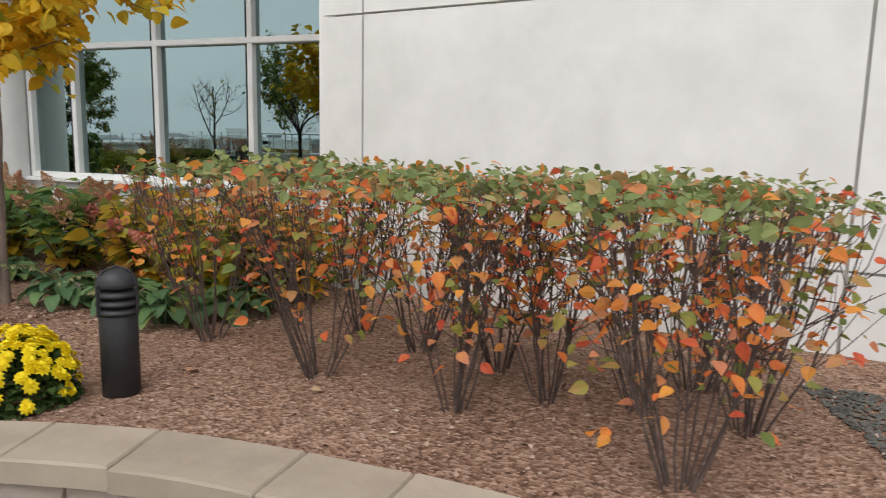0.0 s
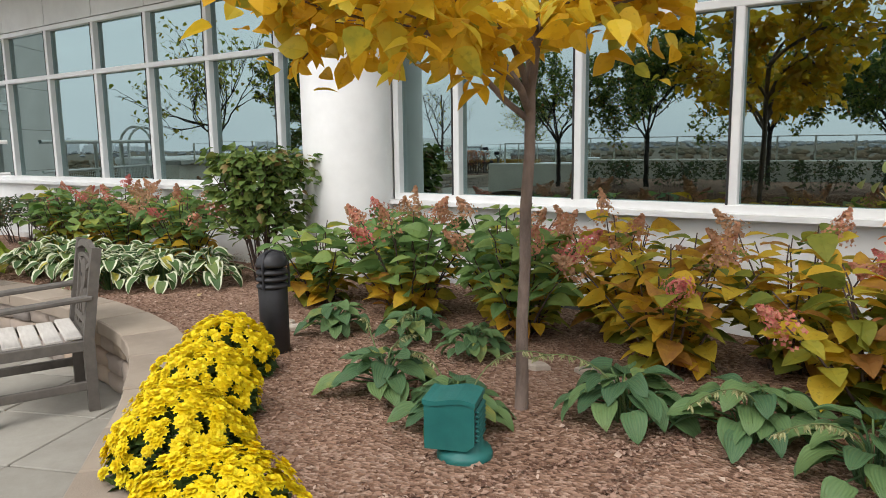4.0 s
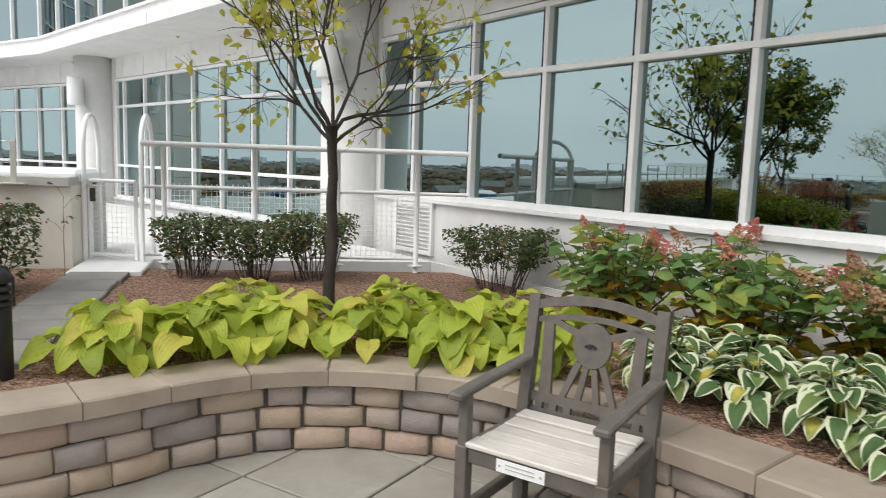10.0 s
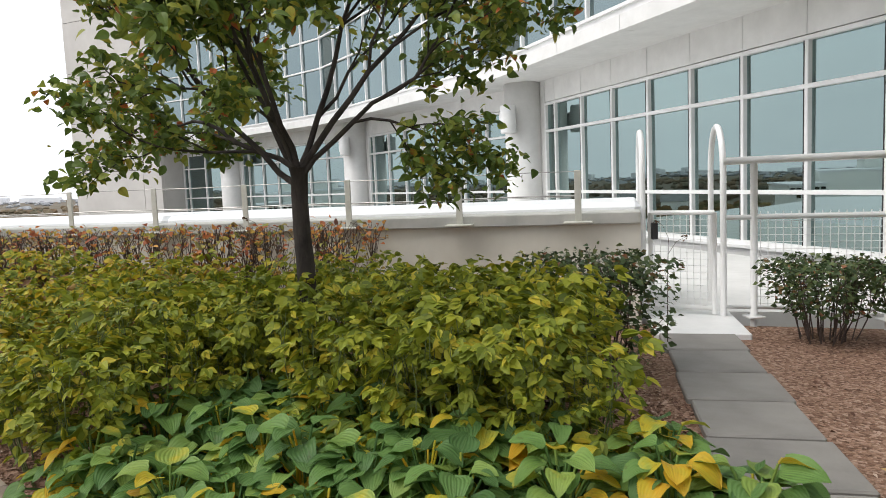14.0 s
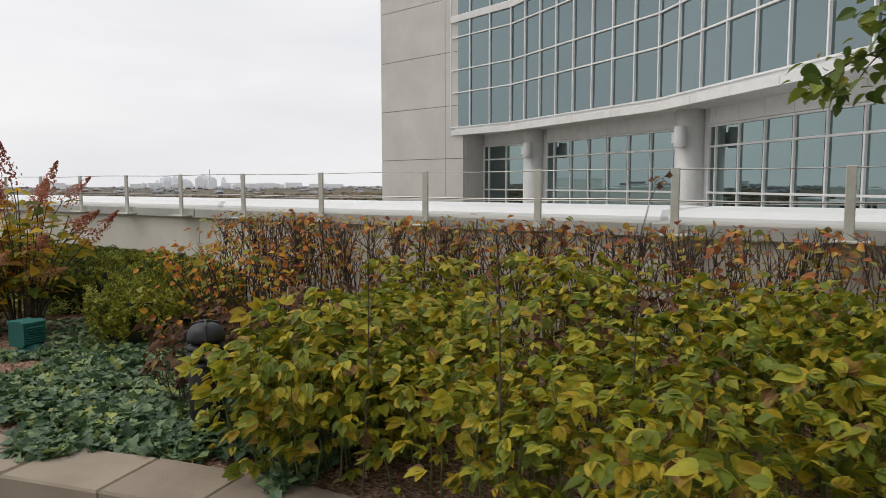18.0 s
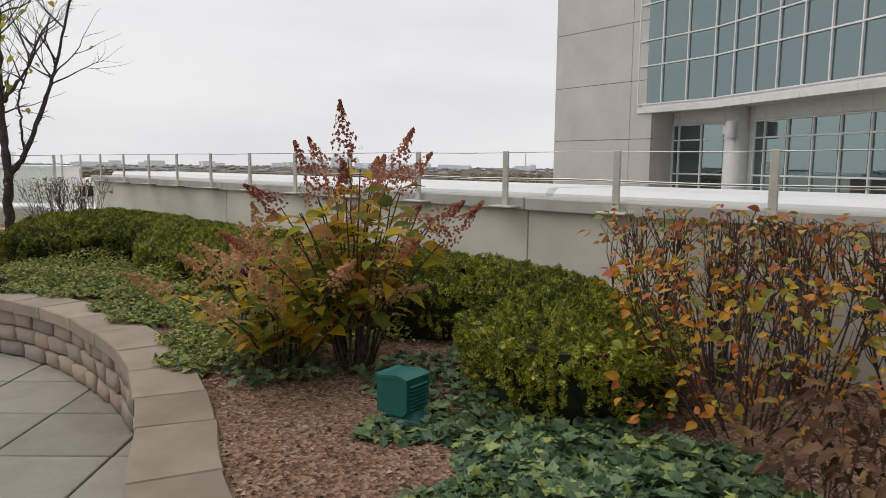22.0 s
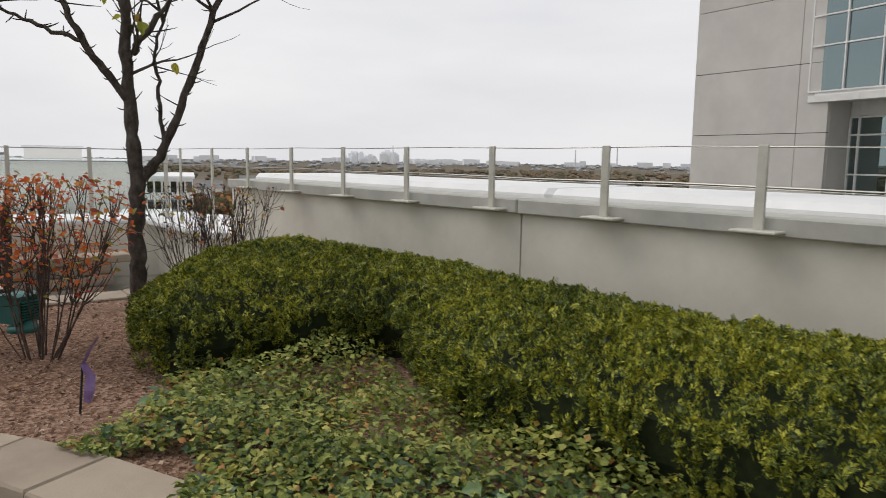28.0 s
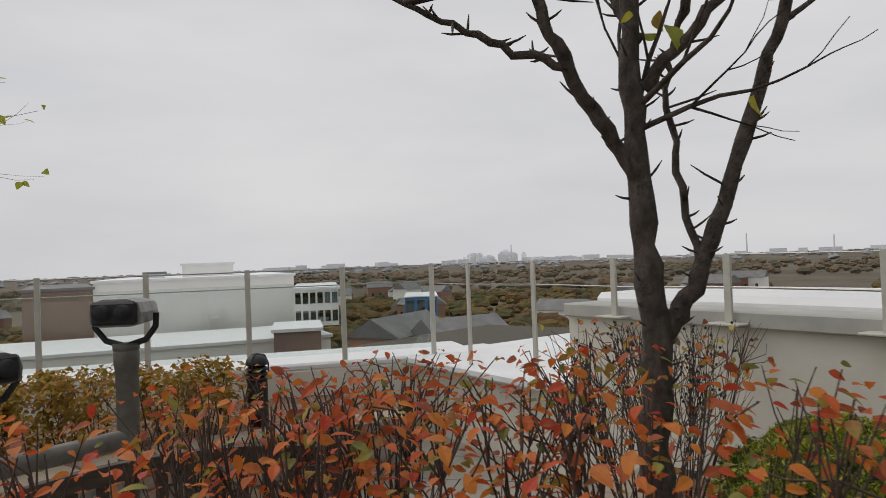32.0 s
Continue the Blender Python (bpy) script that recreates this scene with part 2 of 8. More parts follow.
    def prism(self, poly, z0, z1, m=None):
        """An outline in x, y raised from z0 to z1; m moves it."""
        k = len(poly)
        v = np.array([(x, y, z) for z in (z0, z1) for x, y in poly], float)
        f = [tuple(reversed(range(k))), tuple(range(k, 2 * k))] + [(i, (i + 1) % k, k + (i + 1) % k, k + i) for i in range(k)]
        if m is not None:
            v = v @ np.array(m.to_3x3()).T + np.array(m.translation)
        return self.add(v, f)

    def strip(self, rows):
        """A sheet through rows of equally many points."""
        a = np.asarray(rows, float)
        r, c = a.shape[:2]
        f = [(i * c + j, i * c + j + 1, (i + 1) * c + j + 1, (i + 1) * c + j) for i in range(r - 1) for j in range(c - 1)]
        return self.add(a.reshape(-1, 3), f)

    def leaves(self, P, D, N, L, W, shape="ovate", fold=0.25, droop=0.3, rng=None):
        """Many blades at once: feet P, ways D, upper sides N, lengths L and half widths W."""
        P, D, N = (np.asarray(a, float).reshape(-1, 3) for a in (P, D, N))
        c = len(P)
        if not c:
            return self
        L, W = np.broadcast_to(L, (c,)).astype(float), np.broadcast_to(W, (c,)).astype(float)
        droop = np.broadcast_to(droop, (c,)).astype(float)
        D = D / (np.linalg.norm(D, axis=1)[:, None] + 1e-9)
        S = np.cross(D, N)
        S /= np.linalg.norm(S, axis=1)[:, None] + 1e-9
        N = np.cross(S, D)
        if shape == "needle":
            mid, side = P + D * (L * 0.5)[:, None], S * W[:, None]
            v = np.stack([P, mid - side, P + D * L[:, None], mid + side], 1).reshape(-1, 3)
            self.v.append(v)
            self.f.append((np.arange(4 * c, dtype=np.int64) + self.n, np.full(c, 4, np.int64)))
            self.uv.append(np.tile(np.array([(0, 0), (-1, 0.5), (0, 1), (1, 0.5)], float), (c, 1)))
            self.n += len(v)
            return self
        st = {"small": [(0, 0), (0.45, 1), (1, 0)],
              "ovate": [(0, 0), (0.12, 0.58), (0.32, 0.98), (0.56, 0.9), (0.8, 0.5), (1, 0)],
              "heart": [(0, 0), (0.04, 0.55), (0.18, 0.95), (0.42, 1.0), (0.66, 0.78), (0.86, 0.42), (1, 0)],
              "toothed": [(0, 0), (0.2, 0.8), (0.36, 0.62), (0.5, 1.0), (0.68, 0.55), (1, 0)],
              "ivy": [(0, 0), (0.12, 0.95), (0.32, 0.5), (0.5, 0.78), (0.66, 0.4), (1, 0)]}[shape]
        cols, uvs = [], []
        for t, w in st:
            mid = P + D * (L * t)[:, None] - N * (L * droop * t * t)[:, None]
            if w == 0:
                cols.append(mid)
                uvs.append((0, t))
            else:
                side = S * (W * w)[:, None]
                up = N * (W * w * fold)[:, None]
                cols += [mid - side + up, mid, mid + side + up]
                uvs += [(-1, t), (0, t), (1, t)]
        k = len(cols)
        v = np.stack(cols, 1).reshape(-1, 3)
        f = [(0, 2, 1), (0, 3, 2)]
        for i in range(len(st) - 3):
            a = 1 + 3 * i
            f += [(a, a + 1, a + 4, a + 3), (a + 1, a + 2, a + 5, a + 4)]
        a = 1 + 3 * (len(st) - 3)
        f += [(a, a + 1, k - 1), (a + 1, a + 2, k - 1)]
        flat = np.array([q for face in f for q in face], np.int64)
        loops = (flat[None, :] + (np.arange(c) * k)[:, None] + self.n).ravel()
        sizes = np.tile(np.array([len(face) for face in f], np.int64), c)
        self.v.append(v)
        self.f.append((loops, sizes))
        self.uv.append(np.tile(np.array(uvs, float), (c, 1)))
        self.n += len(v)
        return self

    def blade(self, p, d, n, length, half, hang, wave, phase):
        """One broad leaf, arched along its rib, cupped, with a wavy margin and a short tip."""
        d = unit(d)
        s = unit(np.cross(d, n))
        n = np.cross(s, d)
        t = np.linspace(0, 1, 10)
        th = hang * 1.5 * t
        step = length / 9
        x = np.r_[0, np.cumsum(np.cos(th[1:]))] * step
        z = np.r_[0, np.cumsum(np.sin(th[1:]))] * step
        w = (np.sin(np.pi * np.clip(t, 0, 1) ** 0.58) ** 0.62) * half
        w[0], w[-1] = 0.06 * half, 0.02 * half
        u = np.array((-1, -0.55, 0, 0.55, 1))
        lift = w[:, None] * (0.32 * np.abs(u) ** 1.5 - 0.05)[None, :] + wave * half * np.sin(phase + 9 * t[:, None] + 2.5 * u[None, :]) * np.abs(u)[None, :] ** 2
        v = p + d * x[:, None, None] + s * (w[:, None] * u[None, :])[:, :, None] + n * (lift - z[:, None])[:, :, None]
        f = [(i * 5 + j, i * 5 + j + 1, i * 5 + j + 6, i * 5 + j + 5) for i in range(9) for j in range(4)]
        uv = [(a, b) for b in t for a in u]
        return self.add(v.reshape(-1, 3), f, uv)

    def mesh(self, name, smooth=False):
        me = bpy.data.meshes.new(name)
        v = np.concatenate(self.v) if self.v else np.zeros((0, 3))
        loops, sizes = [], []
        for first, second in self.f:
            if isinstance(first, int):
                loops.append(np.array([i + first for q in second for i in q], np.int64))
                sizes.append(np.array([len(q) for q in second], np.int64))
            else:
                loops.append(first)
                sizes.append(second)
        loops, sizes = np.concatenate(loops), np.concatenate(sizes)
        starts = np.r_[0, np.cumsum(sizes)[:-1]]
        me.vertices.add(len(v))
        me.vertices.foreach_set("co", v.astype(np.float32).ravel())
        me.loops.add(len(loops))
        me.loops.foreach_set("vertex_index", loops.astype(np.int32))
        me.polygons.add(len(starts))
        me.polygons.foreach_set("loop_start", starts.astype(np.int32))
        me.update(calc_edges=True)
        layer = me.uv_layers.new(name="UVMap")
        uv = np.concatenate(self.uv)[loops]
        layer.data.foreach_set("uv", uv.astype(np.float32).ravel())
        me.polygons.foreach_set("use_smooth", np.full(len(starts), bool(smooth)))
        me.validate()
        return me


def part(name, geo, material, parent=None, label="", smooth=False):
    """Links gathered geometry, or a mesh, as one mesh object under a thing or a part."""
    me = geo.mesh(name, smooth) if isinstance(geo, Geo) else geo
    if not me.materials:
        me.materials.append(material)
    ob = new(name, me)
    ob.parent = parent
    if label:
        ob["label"] = label
    return ob


def thing(name, label, category, m=None, group="", kind=""):
    """An Empty at a thing's base."""
    ob = new(name)
    ob.empty_display_size = 0.1
    if m is not None:
        ob.matrix_basis = m
    return tagged(ob, label, category, group, kind)


def struct(name, geo, material, label="", category="", smooth=False):
    return tagged(part(name, geo, material, None, "", smooth), label, category, "", "structure")


def unit(a):
    a = np.asarray(a, float)
    return a / (np.linalg.norm(a, axis=-1, keepdims=True) + 1e-9)

# ---------------------------------------------------------------- plants
def grow(geo, rng, p, d, length, r, depth, tips, spread=0.6, up=0.12, kids=(2, 3), taper=0.62, n=6, wander=0.12, segs=5, shrink=0.68):
    """A limb with its side limbs; the twigs' places and ways go to tips."""
    pts, rad = [np.array(p, float)], [r]
    d = unit(d)
    for i in range(segs):
        d = unit(d + rng.normal(0, wander, 3) + np.array((0, 0, up)))
        pts.append(pts[-1] + d * length / segs)
        rad.append(r * (1 - (1 - taper) * (i + 1) / segs))
        if (depth <= 1 and i >= 1) or (depth == 2 and i >= 2):
            tips.append((pts[-1], d))
    geo.tube(pts, rad, n if depth > 1 else max(3, n - 3), cap=depth > 2)
    if depth <= 0:
        return
    for _ in range(rng.integers(kids[0], kids[1] + 1)):
        i = rng.integers(max(1, segs // 2), segs + 1)
        a = unit(np.cross(d, rng.normal(0, 1, 3)))
        grow(geo, rng, pts[i], unit(d + a * spread * rng.uniform(0.7, 1.3)), length * shrink * rng.uniform(0.8, 1.15), rad[i] * 0.72, depth - 1, tips, spread, up, kids, taper, max(4, n - 1), wander, max(3, segs - 1), shrink)
    grow(geo, rng, pts[-1], d, length * shrink, rad[-1], depth - 1, tips, spread, up, kids, taper, max(4, n - 1), wander, max(3, segs - 1), shrink)


def leaf_cloud(geo, rng, P, size, wide, shape="small", out=None, droop=0.3, lift=0.3, vary=0.35, fold=0.25, trio=False):
    """Blades at the places P, turned outwards or anyhow, with faces mostly to the sky."""
    P = np.asarray(P, float).reshape(-1, 3)
    c = len(P)
    D = rng.normal(0, 1, (c, 3)) * (1, 1, 0.45)
    if out is not None:
        D = D * 0.7 + unit(out) * 1.0
    N = rng.normal(0, 0.55, (c, 3)) + np.array((0, 0, 1.0))
    D[:, 2] += lift - 0.3
    L = size * (1 + rng.uniform(-vary, vary, c))
    if trio:
        S = np.cross(unit(D), N)
        for k, part_len in ((-0.85, 0.85), (0.85, 0.85)):
            geo.leaves(P, unit(D) + S * k, N + rng.normal(0, 0.15, (c, 3)), L * part_len, L * part_len * wide, shape, fold, droop)
    return geo.leaves(P, D, N, L, L * wide, shape, fold, droop)


def make_tree(name, label, m, mats, seed, trunk_h=1.0, trunk_r=0.05, crown=1.6, limbs=5, depth=3, leaf=0.07, leaf_count=2500, lean=(0, 0), spread=0.5, up=0.1, crown_material=None, shape="ovate", leaf_wide=0.33, first=0.75, keep=None, limb_r=0.8, shift=(0, 0), wander=0.18):
    rng = np.random.default_rng(seed)
    t = thing(name, label, "tree", m)
    g = Geo()
    k = 9
    zz = np.linspace(-0.1, trunk_h, k)
    pts = [(lean[0] * (z / trunk_h) + rng.normal(0, 0.006), lean[1] * (z / trunk_h) + rng.normal(0, 0.006), z) for z in zz]
    rad = [trunk_r * (1.35 if z < 0 else 1.12 - 0.28 * z / trunk_h) * (1 + rng.normal(0, 0.03)) for z in zz]
    rad[-1] *= 1.15
    g.tube(pts, rad, 12)
    part("trunk", g, mats[0], t, "", True)
    tips = []
    for i in range(limbs):
        g = Geo()
        a = 2 * math.pi * i / limbs + rng.uniform(-0.4, 0.4)
        s = rng.uniform(0.5, 1.0) * spread * (0.35 if i == 0 else 1)
        z = trunk_h * rng.uniform(first, 1.0) if i else trunk_h
        p0 = np.array((lean[0] * z / trunk_h, lean[1] * z / trunk_h, z - 0.02))
        grow(g, rng, p0, (math.cos(a) * s + shift[0], math.sin(a) * s + shift[1], 1), crown * rng.uniform(0.4, 0.52), trunk_r * rng.uniform(0.5, 0.7) * limb_r, depth, tips, 0.6, up, wander=wander)
        part("limb", g, mats[0], t, "", True)
    if leaf_count:
        P = np.array([p for p, _ in tips])
        if keep is not None:
            P = P[[i for i in range(len(P)) if keep(P[i])]]
        P = P[rng.integers(0, len(P), leaf_count)] + rng.normal(0, leaf * 0.7, (leaf_count, 3))
        g = Geo()
        leaf_cloud(g, rng, P, leaf, leaf_wide, shape, None, 0.35, 0.0)
        part("crown", g, mats[1], t)
    return t


def make_shrub(name, label, m, mats, seed, h=0.9, rx=0.35, ry=0.35, stems=9, twigs=3, leaf=0.05, count=500, low=0.35, top=1.0, wide=0.35, shape="ovate", stem_r=0.007, category="shrub", boxy=0.5, droop=0.3, inner=0.15, stem_spread=0.35, group="", split=False, trio=False, berries=0):
    """A many-stemmed shrub: stems fan out of a narrow foot, twigs branch off, leaves between low and top of its height."""
    rng = np.random.default_rng(seed)
    t = thing(name, label, category, m, group)
    g, tips = Geo(), []
    for i in range(stems):
        a = rng.uniform(0, 2 * math.pi)
        f = rng.uniform(0, 1) ** 0.5
        foot = np.array((math.cos(a) * rx * stem_spread * f, math.sin(a) * ry * stem_spread * f, -0.04))
        head = np.array((math.cos(a) * rx * f * 0.95, math.sin(a) * ry * f * 0.95, h * rng.uniform(0.86, 1.0)))
        if split:
            g = Geo()
        mid = foot * 0.45 + head * 0.55 + np.append(rng.normal(0, 0.035, 2), 0) + np.array((head[0] - foot[0], head[1] - foot[1], 0)) * 0.12
        ts = np.linspace(0, 1, 7)[:, None]
        pts = (1 - ts) ** 2 * foot + 2 * ts * (1 - ts) * mid + ts ** 2 * head + rng.normal(0, 0.006, (7, 3))
        g.tube(pts, np.linspace(stem_r * rng.uniform(0.7, 1.2), stem_r * 0.35, 7), 5, False)
        for _ in range(twigs):
            k = rng.integers(2, 6)
            d = unit(unit(pts[k] - pts[k - 1]) + rng.normal(0, 0.5, 3) + np.array((0, 0, 0.25)))
            ln = h * rng.uniform(0.15, 0.36)
            q = [pts[k], pts[k] + d * ln * 0.5 + rng.normal(0, 0.01, 3), pts[k] + d * ln + np.array((0, 0, 0.03))]
            q = [np.array((np.clip(s[0], -rx, rx), np.clip(s[1], -ry, ry), min(s[2], h))) for s in q]
            g.tube(q, [stem_r * 0.5, stem_r * 0.4, stem_r * 0.25], 4, False)
            tips += [q[1], q[2]]
        tips += [pts[4], pts[5], pts[6]]
        if split:
            part("stem", g, mats[0], t, "", True)
    if not split:
        part("stem_growth", g, mats[0], t, "", True)
    if count:
        tips = np.array(tips)
        u = rng.uniform(-1, 1, (count, 3))
        if boxy < 1:
            rr = np.linalg.norm(u[:, :2], axis=1)
            u[:, :2] *= np.where(rr > 1, (1 - boxy) / np.maximum(rr, 1e-6) + boxy, 1)[:, None]
        z = low + (top - low) * (1 - rng.uniform(0, 1, count) ** 1.4)
        widen = 0.75 + 0.25 * np.clip((z - low) / 0.3, 0, 1)
        P = np.stack([u[:, 0] * rx * widen, u[:, 1] * ry * widen, z * h], 1)
        k = rng.random(count) < 0.5
        near = tips[rng.integers(0, len(tips), count)] + rng.normal(0, leaf * 0.5, (count, 3))
        ok = k & (near[:, 2] > low * h * 0.8)
        P[ok] = near[ok]
        g = Geo()
        leaf_cloud(g, rng, P, leaf, wide, shape, P * (1, 1, 0) + (0, 0, 0.02), droop, 0.15, trio=trio)
        part("foliage", g, mats[1], t)
    if berries:
        g = Geo()
        for q in np.array(tips)[rng.integers(0, len(tips), berries)]:
            if q[2] > 0.55 * h:
                g.revolve([(0.002, -0.007), (0.006, -0.003), (0.006, 0.003), (0.002, 0.007)], 6, q + rng.normal(0, 0.012, 3) - (0, 0, 0.01))
        tagged(part("berries", g, BLACK_METAL, t, "small black berries"), "small black berries", "", "", "stuff")
    return t


def make_hosta(name, label, m, mats, seed, r=0.4, h=0.35, count=34, leaf=0.26, wide=0.36, up=0.5, hang=(0.3, 0.7), wavy=0.1):
    """A clump of broad ribbed leaves on arching stalks."""
    rng = np.random.default_rng(seed)
    t = thing(name, label, "hosta", m)
    for i in range(count):
        f = (i + 0.5) / count
        a = i * 2.39996 + rng.uniform(-0.3, 0.3)
        reach = r * (0.12 + 0.5 * f) * rng.uniform(0.85, 1.15)
        z = h * (1.0 - 0.62 * f) * rng.uniform(0.85, 1.1)
        o = np.array((math.cos(a), math.sin(a), 0))
        head = o * reach + np.array((0, 0, z))
        stalks = Geo()
        stalks.tube([o * 0.03 + (0, 0, -0.03), o * reach * 0.45 + (0, 0, z * 0.75), head], [0.006, 0.005, 0.004], 4, False)
        d = o + np.array((0, 0, up * (1 - 1.3 * f))) + rng.normal(0, 0.14, 3)
        ln = leaf * rng.uniform(0.75, 1.12)
        stalks.blade(head, d, np.array((0, 0, 1.0)) + rng.normal(0, 0.18, 3) - o * 0.1, ln, ln * wide, rng.uniform(*hang), wavy, rng.uniform(0, 6.28))
        part("leaf", stalks, mats[1], t, "", True)
    return t


def panicle(geo, rng, p, d, length, r, count=150, size=0.0105):
    """A cone of papery four-petalled florets."""
    d = unit(d)
    s = rng.uniform(0, 1, count) ** 0.85
    a = rng.normal(0, 1, (count, 3))
    a = unit(a - (a @ d)[:, None] * d)
    P = np.array(p) + d * (s * length)[:, None] + a * (r * (1.04 - s) * rng.uniform(0.35, 1.0, count))[:, None]
    face = unit(a + d * 0.4 + rng.normal(0, 0.35, (count, 3)))
    e1 = unit(np.cross(face, rng.normal(0, 1, (count, 3))))
    e2 = np.cross(face, e1)
    L = size * rng.uniform(0.7, 1.3, count)
    for w in (e1, e2, -e1, -e2):
        geo.leaves(P, w + face * 0.25, face, L, L * 0.42, "small", 0.2, 0.1)


def make_hydrangea(name, label, m, mats, seed, h=0.8, r=0.45, stems=12, leaf=0.12, per=9, heads=8, head_len=0.17, low=0.25, lean=0.6, wide=0.34, fat=0.36, old=None):
    """Upright canes with opposite broad leaves and cone-shaped flower heads at the ends."""
    rng = np.random.default_rng(seed)
    t = thing(name, label, "hydrangea", m)
    P, D = [], []
    for i in range(stems):
        a = i * 2.39996 + rng.uniform(-0.3, 0.3)
        f = math.sqrt((i + 0.5) / stems)
        o = np.array((math.cos(a), math.sin(a), 0))
        top = h * (1.0 - 0.35 * f * f) * rng.uniform(0.88, 1.05)
        foot, head = o * r * 0.14, o * r * f * rng.uniform(0.8, 1.1) + np.array((0, 0, top))
        mid = foot * 0.5 + head * 0.5 - o * r * lean * 0.12 + np.array((0, 0, top * 0.1))
        ts = np.linspace(0, 1, 8)[:, None]
        pts = (1 - ts) ** 2 * foot + 2 * ts * (1 - ts) * mid + ts ** 2 * head + rng.normal(0, 0.005, (8, 3)) + np.array((0, 0, -0.03)) * (1 - ts)
        g = Geo()
        g.tube(pts, np.linspace(0.0075, 0.003, 8), 5, False)
        part("cane", g, mats[0], t, "", True)
        for k in range(per):
            s = low + (1 - low) * (k + rng.uniform(0, 0.8)) / per
            q = pts[min(7, int(s * 7))] * (1 - (s * 7) % 1) + pts[min(7, int(s * 7) + 1)] * ((s * 7) % 1)
            b = rng.uniform(0, 2 * math.pi)
            P += [q, q]
            D += [(math.cos(b), math.sin(b), 0.25), (-math.cos(b), -math.sin(b), 0.25)]
        if rng.random() < heads / stems:
            fl = Geo()
            tip_out = 0.12 * f * rng.uniform(0.2, 1.2)
            panicle(fl, rng, pts[-1] - unit(pts[-1] - pts[-2]) * 0.03, pts[-1] - pts[-2] + o * tip_out + np.array((0, 0, 0.02)), head_len * rng.uniform(0.75, 1.25), head_len * fat, int(150 * (fat / 0.36) * head_len / 0.2))
            tagged(part("flower_head", fl, mats[2], t), "", "", "", "stuff")
    P, D = np.array(P), np.array(D) + rng.normal(0, 0.2, (len(P), 3))
    L = leaf * rng.uniform(0.65, 1.2, len(P))
    N = np.array((0, 0, 1.0)) + rng.normal(0, 0.3, (len(P), 3))
    worn = (P[:, 2] < h * rng.uniform(0.2, 0.55, len(P))) if old else np.zeros(len(P), bool)
    for pick, mat_ in ((~worn, mats[1]), (worn, old)):
        if pick.any():
            lv = Geo()
            lv.leaves(P[pick] + unit(D[pick]) * 0.02, D[pick], N[pick], L[pick], L[pick] * wide, "ovate", 0.22, 0.45)
            part("foliage", lv, mat_, t)
    return t


def make_mum(name, label, m, mats, seed, r=0.27, h=0.32, blooms=150, bloom=0.026):
    """A domed pot plant covered in small full blooms."""
    rng = np.random.default_rng(seed)
    t = thing(name, label, "chrysanthemum", m)
    c = 1100
    d = unit(rng.normal(0, 1, (c, 3)) * (1, 1, 0.9))
    d[:, 2] = np.abs(d[:, 2]) - 0.12
    P = d * (r * 0.92, r * 0.92, h * 0.93) * rng.uniform(0.72, 0.98, (c, 1)) + (0, 0, 0.05)
    g = Geo()
    leaf_cloud(g, rng, P, 0.045, 0.4, "toothed", d, 0.2, 0.1)
    part("foliage", g, mats[0], t)
    i = np.arange(blooms) + 0.5
    z = 1 - i / blooms * 1.0
    a = i * 2.39996 + rng.uniform(-0.25, 0.25, blooms)
    q = np.sqrt(1 - z * z)
    dirs = np.stack([q * np.cos(a), q * np.sin(a), z * 0.97 + 0.03], 1)
    keep = (z > 0.35) | (rng.random(blooms) < 0.55)
    for dd in dirs[keep]:
        p = dd * np.array((r, r, h)) * rng.uniform(0.93, 1.05) + (0, 0, 0.06)
        nn = unit(dd + rng.normal(0, 0.22, 3) + np.array((0, 0, 0.35)))
        x = unit(np.cross(nn, (0.3, 0.8, 0.1)))
        y = np.cross(nn, x)
        s = bloom * rng.uniform(0.75, 1.2)
        g = Geo()
        for ring, (cnt, rad, tilt) in enumerate(((9, 1.0, 0.1), (8, 0.78, 0.45), (6, 0.5, 0.95))):
            an = np.arange(cnt) * 2 * math.pi / cnt + ring * 0.3
            D = np.cos(an)[:, None] * x + np.sin(an)[:, None] * y
            g.leaves(np.tile(p, (cnt, 1)) + nn * 0.004 * ring, D + nn * tilt, np.tile(nn, (cnt, 1)), s * rad, s * 0.4, "small", 0.15, 0.25)
        part("bloom", g, mats[1], t)
    return t

# ---------------------------------------------------------------- the materials
WHITE = surface("white_concrete", [(0.2, (0.70, 0.695, 0.675)), (0.8, (0.79, 0.785, 0.765))], 3, 120, 0.75, bump=0.15, stains=0.08, stain_color=(0.52, 0.5, 0.46), stain_scale=0.8)
TOWER = surface("grey_panel", [(0.2, (0.56, 0.535, 0.505)), (0.8, (0.65, 0.625, 0.59))], 0.7, 60, 0.8, bump=0.1, stains=0.1, stain_color=(0.4, 0.38, 0.36), stain_scale=0.3)
PARAPET = surface("cream_render", [(0.2, (0.66, 0.625, 0.545)), (0.8, (0.77, 0.735, 0.65))], 2.0, 140, 0.85, bump=0.2, stains=0.2, stain_color=(0.42, 0.4, 0.35), stain_scale=1.1)
LEDGE = surface("grey_ledge", [(0.2, (0.42, 0.42, 0.39)), (0.8, (0.54, 0.53, 0.49))], 4, 120, 0.8, bump=0.2, stains=0.25, stain_color=(0.28, 0.27, 0.24))
MEMBRANE = surface("white_membrane", [(0.2, (0.78, 0.79, 0.8)), (0.8, (0.86, 0.87, 0.88))], 1.5, 60, 0.6, bump=0.1, stains=0.05)
